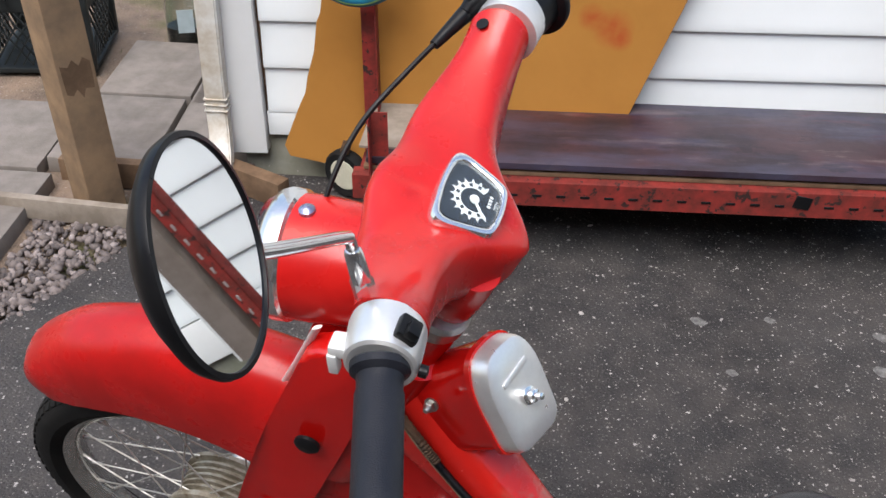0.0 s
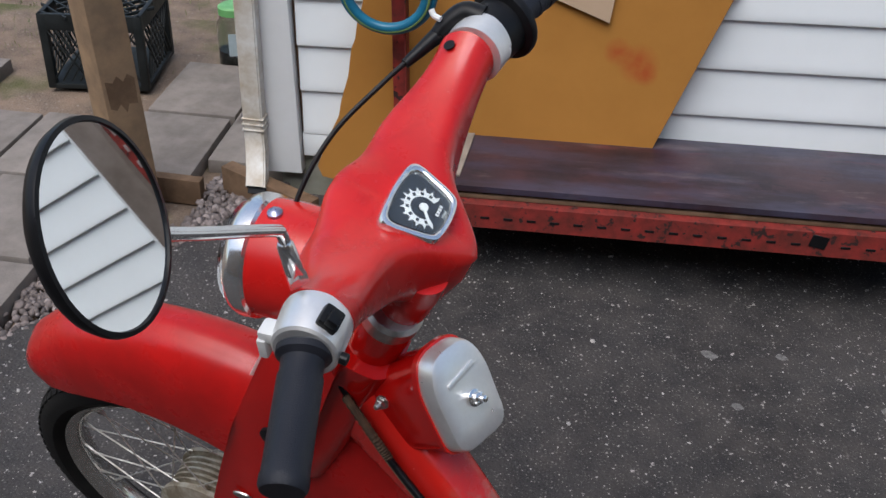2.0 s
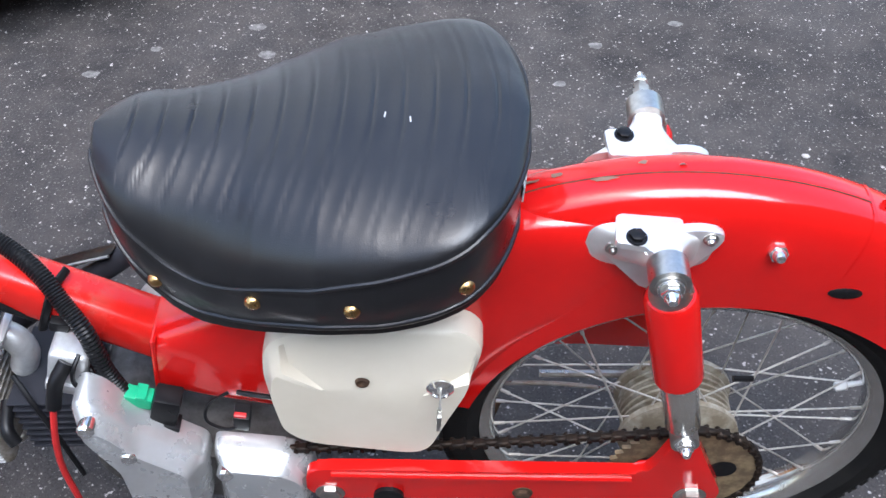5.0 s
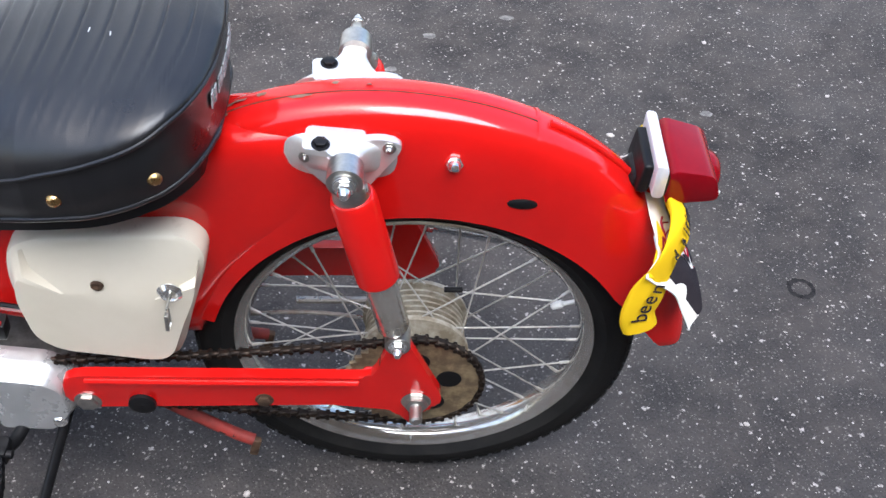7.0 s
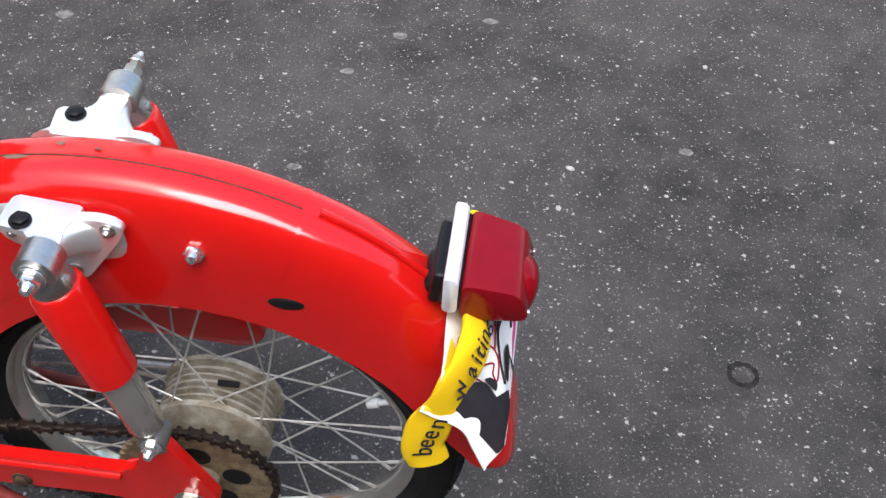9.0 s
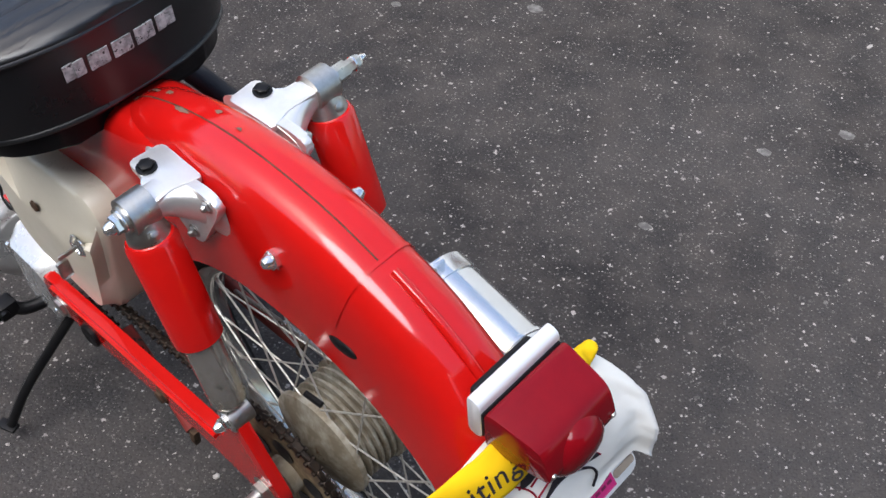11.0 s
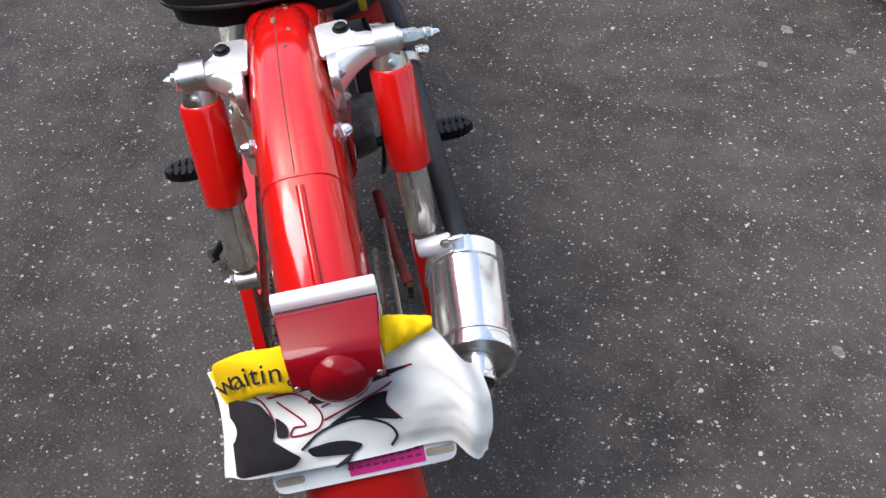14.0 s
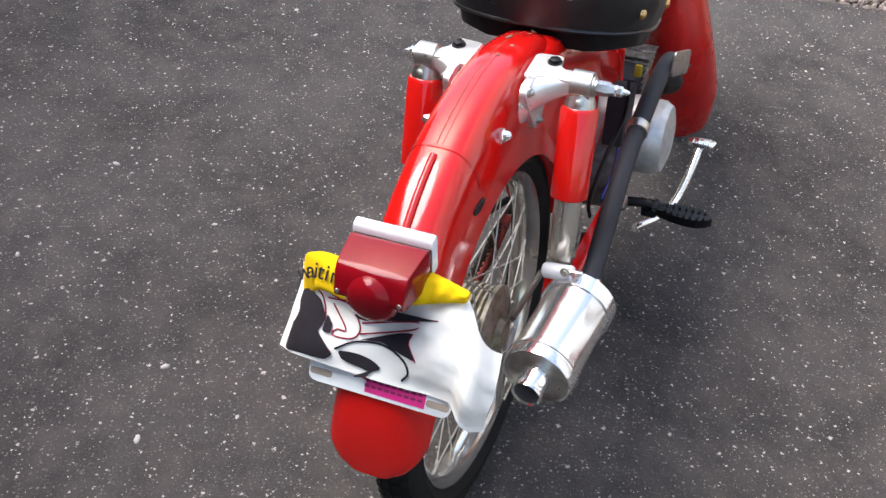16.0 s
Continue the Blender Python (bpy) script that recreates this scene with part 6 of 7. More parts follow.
# ---- engine ----
def engine():
    case = bmesh.new()
    rings = []
    for i in range(25):
        t = i / 24
        y = -0.085 + 0.170 * t
        k = 1 - 0.10 * abs(2 * t - 1) ** 4
        out = rounded([(-0.685, 0.300), (-0.640, 0.320), (-0.595, 0.275), (-0.43, 0.262), (-0.425, 0.215), (-0.48, 0.175), (-0.62, 0.165), (-0.685, 0.215)], 0.035)
        rings.append([Vector((-0.55 + (x + 0.55) * k, y, 0.25 + (z - 0.25) * k)) for x, z in out])
    ringed(case, rings)
    root = part("engine", case, surface("oily_aluminium", (0.12, 0.115, 0.11), (0.055, 0.05, 0.046), 0.55, 0.5, scale=40, grain=0.6, bump=0.1), bike, "bare aluminium horizontal engine")
    # left covers
    for out, y0, y1, mat, label, screws in (([(-0.674, 0.388), (-0.662, 0.408), (-0.640, 0.396), (-0.608, 0.350), (-0.560, 0.314), (-0.541, 0.300), (-0.541, 0.200), (-0.575, 0.155), (-0.625, 0.165), (-0.634, 0.300)], 0.070, 0.130, SILVER_PAINT, "silver front engine cover", ((-0.614, 0.333), (-0.650, 0.384), (-0.575, 0.205))),
                                            ([(-0.536, 0.298), (-0.452, 0.292), (-0.425, 0.272), (-0.418, 0.215), (-0.450, 0.165), (-0.536, 0.165)], 0.068, 0.112, SILVER_PAINT, "silver sprocket cover", ((-0.520, 0.275), (-0.445, 0.200)))):
        o = rounded(out, 0.012)
        cx, cz = sum(p[0] for p in o) / len(o), sum(p[1] for p in o) / len(o)
        bm = bmesh.new()
        ringed(bm, [[Vector((cx + (x - cx) * k, -y, cz + (z - cz) * k)) for x, z in o] for y, k in ((y0, 1.0), (y1 - 0.026, 0.985), (y1 - 0.022, 0.955), (y1 - 0.003, 0.80), (y1, 0.76), (y1, 0.4))])
        cover = part("cover", bm, mat, root, label)
        for x, z in screws:
            part("screw", lathe([(0.0085, -0.030), (0.0095, -0.004), (0.0095, 0.004), (0.0070, 0.007), (0.003, 0.0065), (0.0005, 0.005)], 18, aim((x, -y1 + 0.004, z), (0, -1, 0.1))), CHROME, cover)
    # right side: round clutch cover
    part("clutch_cover", lathe([(0.068, 0.070), (0.070, 0.078), (0.068, 0.128), (0.060, 0.142), (0.040, 0.148), (0.0005, 0.150)], 40, Matrix.Translation((-0.600, 0, 0.268)) @ Matrix.Rotation(-math.pi / 2, 4, "X")), ALU, root, "round aluminium clutch cover")
    # cylinder with fins, head and rocker cover
    axis = Vector((-1, 0, -0.12)).normalized()
    base = aim((-0.675, 0, 0.276), axis)
    barrel = part("cylinder", lathe([(0.036, 0), (0.036, 0.095)], 24, base), BLACK_MATT, root)
    fin = None
    for k in range(8):
        at = base @ pose(0.002, -0.042 + 0.0125 * k, 0.050)
        if fin is None:
            fin = part("fin", rbox((0.112, 0.0035, 0.082), None, 0.0012, 1), BLACK_MATT, barrel, "thin black cooling fin", at)
        else:
            shared("fin", fin, barrel, at)
    crown = Matrix.Translation((-0.013, 0, -0.010)) @ base
    head = part("cylinder_head", joined(rbox((0.092, 0.050, 0.074), crown @ pose(0, -0.020, 0.137), 0.008, 2), rbox((0.056, 0.060, 0.060), crown @ pose(-0.010, 0.022, 0.137), 0.006, 2)), ALU_DIRTY, root, "stained finned cylinder head")
    fin = None
    for k in range(5):
        for half in (0.117, 0.157):
            at = crown @ pose(0.008 - 0.0080 * k, 0.016 + 0.0105 * k, half) @ Matrix.Diagonal((1.00 - 0.11 * k, 1, 1, 1))
            if fin is None:
                fin = part("fin", rbox((0.114, 0.0036, 0.035), None, 0.0012, 1), ALU_DIRTY, head, "thick grey cooling fin", at)
            else:
                shared("fin", fin, head, at)
    lid = part("head_cover", rbox((0.028, 0.076, 0.084), crown @ pose(0.060, -0.012, 0.140), 0.013, 4), ALU_DIRTY, head, "ribbed oval side cover")
    rib = None
    for k in range(11):
        at = crown @ pose(0.0742, -0.040 + 0.0056 * k, 0.140)
        if rib is None:
            rib = part("rib", rbox((0.0036, 0.0022, 0.064), None, 0.0008, 1), ALU, lid, at=at)
        else:
            shared("rib", rib, lid, at)
    for x, z in ((-0.035, 0.108), (-0.030, 0.168)):
        bolt("head_nut", crown @ Vector((x - 0.020, -0.035, z)), (-0.1, 0, 1), 0.007, 0.010, head, STEEL)
    bolt("spark_plug_nut", crown @ Vector((0.02, -0.052, 0.105)), (0, -1, 0), 0.009, 0.016, head, STEEL)
    part("spark_plug_cap", tube([(-0.775, -0.045, 0.300), (-0.77, -0.075, 0.29), (-0.76, -0.085, 0.275)], 0.008, 6, 10), BLACK, head)
    # carburettor with cone filter on an inlet elbow
    bore = aim((-0.846, -0.008, 0.406), (0.95, 0, -0.31))
    bm = lathe([(0.019, -0.002), (0.019, 0.012), (0.016, 0.016), (0.016, 0.056), (0.020, 0.058), (0.020, 0.064)], 24, bore)
    rbox((0.028, 0.036, 0.050), pose(-0.812, -0.008, 0.398, 0, 20, 0), 0.006, 2, bm)
    rbox((0.010, 0.048, 0.030), pose(-0.826, -0.010, 0.400, 0, 20, 0), 0.003, 2, bm)
    rbox((0.012, 0.050, 0.044), pose(-0.791, -0.008, 0.390, 0, 20, 0), 0.004, 2, bm)
    carb = part("carburettor", bm, ALU, root, "grey cast carburettor")
    part("slide_top", lathe([(0.015, 0), (0.0155, 0.010), (0.019, 0.011), (0.0195, 0.019), (0.016, 0.024), (0.010, 0.026)], 20, aim((-0.806, -0.008, 0.413), (0.34, 0, 0.94))), CHROME, carb)
    for dx, dz, r in ((-0.016, 0.006, 0.0055), (0.004, -0.010, 0.0045), (0.014, 0.012, 0.0040), (-0.006, -0.020, 0.0035)):
        p = Vector((-0.812 + dx, -0.026, 0.396 + dz))
        part("adjuster", lathe([(r, -0.006), (r, 0.010), (r * 0.7, 0.012), (r * 0.6, 0.018), (0.0005, 0.019)], 12, aim(p, (-0.25, -1, 0.15))), STEEL, carb)
    part("throttle_stop", tube([(-0.835, -0.036, 0.392), (-0.812, -0.040, 0.380), (-0.795, -0.038, 0.386)], 0.0028, 6, 8), STEEL, carb)
    part("fuel_pipe", tube([(-0.838, -0.032, 0.372), (-0.820, -0.046, 0.356), (-0.795, -0.048, 0.346), (-0.786, -0.042, 0.322)], 0.0052, 8, 10), BLACK, carb)
    part("rubber_boot", lathe([(0.008, 0), (0.010, 0.012), (0.006, 0.032), (0.003, 0.040)], 14, aim((-0.799, -0.008, 0.441), (0.38, 0, 0.92))), BLACK, carb)
    part("float_bowl", lathe([(0.019, 0), (0.019, 0.022), (0.013, 0.030), (0.0005, 0.032)], 24, aim((-0.818, -0.010, 0.378), (-0.38, -0.05, -0.92))), ALU_DIRTY, carb)
    part("choke_knob", lathe([(0.012, 0), (0.013, 0.006), (0.012, 0.018), (0.0005, 0.020)], 18, aim((-0.850, -0.034, 0.358), (-0.6, -0.6, -0.3))), BLACK, carb)
    part("gasket", rbox((0.008, 0.052, 0.058), pose(-0.783, -0.008, 0.386, 0, 24, 0), 0.002, 1), surface("purple_spacer", (0.05, 0.04, 0.09), None, 0.4), carb)
    part("flange", rbox((0.010, 0.056, 0.052), pose(-0.772, -0.008, 0.381, 0, 24, 0), 0.004, 2), ALU, carb)
    part("inlet_elbow", tube([(-0.772, -0.008, 0.381), (-0.760, -0.008, 0.371), (-0.755, -0.006, 0.346), (-0.764, -0.004, 0.315)], (0.0158, 0.0158), 8, 16), ALU, carb)
    part("clamp", lathe([(0.021, -0.006), (0.0235, -0.006), (0.0235, 0.006), (0.021, 0.006)], 24, aim((-0.836, -0.009, 0.401), (-0.93, 0, 0.30))), BRASS, carb, "brass hose clamp")
    fm = aim((-0.850, -0.012, 0.392), (-0.95, -0.08, -0.12))
    n = 24
    bm = bmesh.new()
    rings = []
    for z, r in ((0.010, 0.046), (0.064, 0.036)):
        rings.append([fm @ Vector(((r - 0.008 * (k % 2)) * math.cos(2 * math.pi * k / (2 * n)), (r - 0.008 * (k % 2)) * math.sin(2 * math.pi * k / (2 * n)), z)) for k in range(2 * n)])
    ringed(bm, rings)
    filt = part("air_filter", bm, FILTER, root, "cone air filter with grey pleats and chrome bands")
    part("band", lathe([(0.046, 0.0), (0.050, 0.002), (0.050, 0.011), (0.046, 0.013), (0.020, 0.0)], 40, fm), CHROME, filt)
    part("cap", lathe([(0.0335, 0.061), (0.038, 0.062), (0.038, 0.070), (0.033, 0.074), (0.0005, 0.075)], 40, fm), CHROME, filt)
    part("neck", lathe([(0.045, 0.002), (0.042, -0.003), (0.024, -0.006), (0.022, -0.014)], 32, fm), BLACK, filt)
    # wiring
    loom = part("wiring_loom", tube([(-0.804, 0.032, 0.504), (-0.772, 0.022, 0.514), (-0.738, 0.010, 0.504), (-0.704, -0.012, 0.492), (-0.680, -0.032, 0.472), (-0.657, -0.050, 0.448), (-0.643, -0.060, 0.396), (-0.622, -0.070, 0.356)], 0.0092, 22, 12, ribs=0.12), BLACK, bike, "black corrugated wiring sleeve")
    part("loom_tail", tube([(-0.93, 0.048, 0.510), (-0.86, 0.042, 0.486), (-0.804, 0.032, 0.504)], 0.0090, 10, 12), BLACK, loom)
    part("tie", tube([(-0.712, -0.030, 0.422), (-0.702, -0.034, 0.450), (-0.692, -0.020, 0.478), (-0.682, 0.004, 0.484)], 0.005, 6, 8, flat=0.5), BLACK, loom)
    conn = part("connector", rbox((0.030, 0.018, 0.018), pose(-0.611, -0.070, 0.362, 0, 14, 0), 0.002), GREEN, bike, "green plug connector")
    part("connector_rib", rbox((0.012, 0.020, 0.005), pose(-0.606, -0.070, 0.372, 0, 14, 0), 0.001, 1), GREEN, conn)
    part("relay", joined(rbox((0.030, 0.026, 0.046), pose(-0.582, -0.072, 0.352, 0, 14, 0), 0.004), rbox((0.036, 0.020, 0.022), pose(-0.588, -0.078, 0.322, 0, 14, 0), 0.002)), BLACK, bike, "black relay box")
    sw = part("kill_switch", rbox((0.018, 0.020, 0.034), pose(-0.498, -0.082, 0.352, 10, 6, 0), 0.003), BLACK, bike, "black switch with a red button")
    part("button", rbox((0.014, 0.006, 0.010), pose(-0.498, -0.090, 0.366, 10, 6, 0), 0.002), WIRE_RED, sw)
    part("wire", tube([(-0.515, -0.062, 0.368), (-0.535, -0.075, 0.362), (-0.537, -0.085, 0.345), (-0.515, -0.090, 0.338), (-0.500, -0.088, 0.345)], 0.002, 8, 6), BLACK, sw)
    part("wire", tube([(-0.505, -0.064, 0.372), (-0.47, -0.068, 0.372), (-0.43, -0.065, 0.362)], 0.003, 8, 6), BLACK, sw)
    part("wire", tube([(-0.692, -0.098, 0.382), (-0.698, -0.108, 0.330), (-0.702, -0.110, 0.27), (-0.697, -0.110, 0.19)], 0.0038, 8, 8), WIRE_RED, root)
    part("wire_sleeve", tube([(-0.676, -0.072, 0.424), (-0.686, -0.088, 0.408), (-0.692, -0.098, 0.378)], 0.0085, 6, 10), BLACK, root)
    part("wire", tube([(-0.760, -0.040, 0.345), (-0.735, -0.062, 0.318), (-0.715, -0.074, 0.270), (-0.70, -0.078, 0.20)], 0.0032, 8, 8), BLACK, root)
    part("wire", tube([(-0.668, -0.040, 0.385), (-0.660, -0.058, 0.392), (-0.650, -0.064, 0.370), (-0.652, -0.068, 0.345)], 0.0028, 8, 8), BLACK, root)
    part("wire", tube([(-0.60, 0.02, 0.51), (-0.57, 0.045, 0.53), (-0.54, 0.05, 0.54)], 0.002, 8, 6), GREEN, root)
    tower = joined(rbox((0.042, 0.040, 0.062), pose(-0.682, -0.050, 0.398, 0, 14, 0), 0.009, 3), rbox((0.050, 0.030, 0.016), pose(-0.684, -0.060, 0.374, 0, 14, 0), 0.005, 2))
    tower = part("cam_tower", tower, ALU, root, "bare cast housing beside the cylinder")
    part("wire", tube([(-0.664, -0.064, 0.428), (-0.668, -0.078, 0.420), (-0.670, -0.082, 0.402), (-0.664, -0.080, 0.384)], 0.0026, 8, 8), BLACK, tower)
    bolt("screw", (-0.662, -0.080, 0.382), (0.1, -1, 0.1), 0.0052, 0.007, tower, BRASS, False)
    part("boot", rbox((0.022, 0.022, 0.016), pose(-0.690, -0.028, 0.436, 0, 14, 0), 0.004, 2), BLACK, tower)
    box = part("regulator", rbox((0.060, 0.034, 0.095), pose(-0.420, 0.090, 0.415, 0, -14, 0), 0.005, 2), BLACK_MATT, bike, "black finned regulator box")
    part("cable_clip", rbox((0.012, 0.012, 0.020), pose(-0.470, 0.104, 0.470, 0, -14, 0), 0.003), surface("yellow_boot", (0.62, 0.45, 0.02), None, 0.5), box)
    part("wire", tube([(-0.43, 0.10, 0.47), (-0.36, 0.112, 0.45), (-0.30, 0.10, 0.40), (-0.27, 0.09, 0.34), (-0.30, 0.085, 0.29)], 0.0035, 8, 8), BLACK, box)
    part("wire", tube([(-0.45, 0.09, 0.38), (-0.38, 0.10, 0.34), (-0.33, 0.095, 0.31), (-0.36, 0.09, 0.27)], 0.0024, 8, 8), surface("blue_wire", (0.03, 0.06, 0.35), None, 0.4), box)


engine()


def exhaust():
    keys = [(-0.835, 0.02, 0.225), (-0.86, 0.055, 0.212), (-0.835, 0.095, 0.238), (-0.77, 0.115, 0.288), (-0.69, 0.125, 0.346), (-0.60, 0.133, 0.426), (-0.52, 0.139, 0.464), (-0.44, 0.143, 0.478), (-0.36, 0.146, 0.478), (-0.25, 0.148, 0.459), (-0.14, 0.153, 0.424), (-0.03, 0.159, 0.384)]
    pipe = part("exhaust_pipe", tube(keys, 0.0142, 10, 16), BLACK_MATT, bike, "matt black high exhaust pipe")
    part("bracket_clip", lathe([(0.0144, -0.008), (0.0172, -0.008), (0.0172, 0.008), (0.0144, 0.008)], 20, aim((-0.30, 0.147, 0.470), (0.97, 0.02, -0.17))), STEEL, pipe)
    b = prism(rounded([(-0.080, -0.020), (0.080, -0.020), (0.080, 0.020), (-0.080, 0.020)], 0.010), 0.004, Matrix(((0.90, 0.43, 0, -0.545), (0, 0, 1, 0.158), (0.43, -0.90, 0, 0.456), (0, 0, 0, 1))), 0.0008)
    shield = part("heat_shield", b, CHROME_DULL, pipe, "perforated steel heat shield")
    b = prism(rounded([(-0.052, -0.014), (0.052, -0.014), (0.052, 0.014), (-0.052, 0.014)], 0.010), 0.003, Matrix(((0.91, 0.10, 0, -0.728), (0, 0.95, 0.30, 0.128), (0.41, -0.22, 0.95, 0.352), (0, 0, 0, 1))), 0.0008)
    part("guard_plate", b, BLACK, pipe, "black plate above the pipe with a bright edge")
    part("edge", tube([(-0.772, 0.116, 0.337), (-0.728, 0.115, 0.357), (-0.684, 0.114, 0.376)], 0.0022, 6, 8), STEEL, pipe)
    a, z = Vector((-0.008, 0.158, 0.381)), Vector((0.155, 0.143, 0.368))
    m = aim(a, z - a) @ Matrix.Diagonal((0.84, 0.84, 1.0, 1))
    can = part("silencer", lathe([(0.017, -0.030), (0.022, -0.004), (0.046, 0.0), (0.0555, 0.006), (0.0555, 0.026), (0.0545, 0.028), (0.0545, 0.136), (0.0562, 0.137), (0.0562, 0.154), (0.0545, 0.1565), (0.0525, 0.1555), (0.0515, 0.148), (0.040, 0.146)], 56, m), CHROME, bike, "polished round silencer")
    part("tail_pipe", lathe([(0.0250, 0.143), (0.0250, 0.160), (0.0225, 0.164), (0.0225, 0.182), (0.0245, 0.184), (0.0235, 0.187), (0.0200, 0.185), (0.0200, 0.150), (0.0005, 0.150)], 40, m), CHROME, can)
    part("band", lathe([(0.0550, 0.010), (0.0570, 0.010), (0.0570, 0.026), (0.0550, 0.026)], 48, m), ALU, can)
    part("end_cap", lathe([(0.0518, 0.1485), (0.047, 0.1500), (0.036, 0.1480), (0.024, 0.1500)], 56, m), STEEL, can, "brushed recessed end cap")
    part("rim_bead", lathe([(0.0562, 0.1335), (0.0578, 0.1345), (0.0578, 0.1385), (0.0562, 0.1395)], 56, m), CHROME, can)
    part("bore", lathe([(0.0188, 0.151), (0.0188, 0.1505), (0.0005, 0.1505)], 30, m), BLACK, can)
    part("clamp", lathe([(0.0562, 0.006), (0.0585, 0.006), (0.0585, 0.030), (0.0562, 0.030)], 56, m), CHROME, can, "bright clamp strap")
    part("clamp_tab", rbox((0.006, 0.020, 0.020), pose(0.012, 0.150, 0.430, 0, 6, 0), 0.002, 2), CHROME, can)
    part("spacer", lathe([(0.0085, -0.004), (0.0110, 0.0), (0.0110, 0.036), (0.0085, 0.038)], 20, aim((0.006, 0.108, 0.424), (0, 1, 0.10))), FRAME_ALU, can, "bright round spacer")
    bolt("clamp_bolt", (0.018, 0.137, 0.438), (1, 0, 0), 0.005, 0.007, can, STEEL, False)


exhaust()


def foot_peg(sy, at):
    """A cast folding peg: leaf-shaped with saw teeth round its edge, hinged on a stay."""
    x0, y0, z0 = at
    shape = ((0.0, 0.009), (0.016, 0.013), (0.034, 0.0185), (0.060, 0.0215), (0.078, 0.0195), (0.092, 0.012), (0.101, 0.003))
    edge = []
    for k in range(21):
        t = 0.101 * k / 20
        edge.append((blend(shape, t) * (1.0 if k % 2 else 0.86), t))
    outline = edge + [(-w, t) for w, t in edge[::-1]]
    m = Matrix(((1, 0, 0, x0), (0, sy, 0, y0 - sy * 0.048), (0, 0, 1, z0), (0, 0, 0, 1)))
    peg = part("foot_peg", prism(outline, 0.017, m, 0.0012, 1), BLACK, bike, "black serrated folding foot peg")
    for k in range(7):
        t = 0.018 + 0.0115 * k
        here = m @ pose(0, t, 0.0095)
        w = blend(shape, t)
        part("tooth", joined(rbox((w * 0.7, 0.0045, 0.006), here @ pose(-w * 0.55, 0, 0), 0.001, 1), rbox((w * 0.7, 0.0045, 0.006), here @ pose(w * 0.55, 0, 0), 0.001, 1)), BLACK, peg)
    part("stay", tube([(x0 + 0.02, sy * 0.075, 0.178), (x0 + 0.01, sy * 0.13, 0.180), (x0, y0 - sy * 0.062, z0)], 0.009, 6, 10), BLACK, peg)
    part("hinge", joined(rbox((0.026, 0.030, 0.026), pose(x0, y0 - sy * 0.060, z0), 0.006, 2), lathe([(0.006, -0.019), (0.006, 0.019)], 12, aim((x0, y0 - sy * 0.052, z0 + 0.004), (1, 0, 0)))), BLACK, peg)


foot_peg(-1, (-0.510, -0.215, 0.196))
foot_peg(1, (-0.525, 0.200, 0.163))


def pedals_and_stands():
    pedal = part("brake_pedal", tube([(-0.50, 0.120, 0.130), (-0.56, 0.150, 0.120), (-0.62, 0.170, 0.125), (-0.680, 0.182, 0.160), (-0.718, 0.186, 0.186)], 0.0080, 8, 12), CHROME, bike, "chromed brake pedal")
    pad = part("pad", prism(rounded([(-0.015, -0.026), (0.015, -0.026), (0.017, 0.026), (-0.017, 0.026)], 0.011), 0.008, pose(-0.726, 0.188, 0.192, 0, -12, 0), 0.002), CHROME, pedal)
    for k in range(4):
        part("rib", rbox((0.026, 0.003, 0.0025), pose(-0.7255, 0.172 + 0.0105 * k, 0.197, 0, -12, 0), 0.001, 1), CHROME, pad)
    stand = part("side_stand", tube([(-0.44, -0.085, 0.195), (-0.455, -0.13, 0.145), (-0.475, -0.19, 0.075), (-0.485, -0.232, 0.016)], 0.007, 6, 10), BLACK, bike, "black side stand swung out")
    part("foot", rbox((0.030, 0.016, 0.006), pose(-0.490, -0.236, 0.012, 0, 0, 20), 0.002), BLACK, stand)
    for sy in (-1, 1):
        leg = part("centre_stand", tube([(-0.345, sy * 0.070, 0.215), (-0.290, sy * 0.076, 0.182), (-0.235, sy * 0.085, 0.155), (-0.205, sy * 0.090, 0.145)], 0.0085, 6, 10), RED_RUST, bike, "rusty red centre stand leg folded up")
        part("foot", rbox((0.012, 0.010, 0.034), pose(-0.203, sy * 0.091, 0.132, 0, 10, 0), 0.003), RUST, leg)
    part("brake_rod", tube([(-0.40, 0.072, 0.170), (-0.15, 0.070, 0.225), (0.05, 0.066, 0.20)], 0.003, 8, 8), CHROME_DULL, bike)
    part("brake_arm", rbox((0.014, 0.008, 0.085), pose(0.045, 0.062, 0.235, 0, -18, 0), 0.003), STEEL, bike)
    part("torque_arm", tube([(-0.16, 0.052, 0.272), (-0.03, 0.05, 0.285)], 0.005, 2, 8), CHROME_DULL, bike)
    part("brake_cable_stub", tube([(0.024, -0.052, 0.430), (0.046, -0.050, 0.429)], 0.0035, 2, 8), BLACK, bike)


pedals_and_stands()


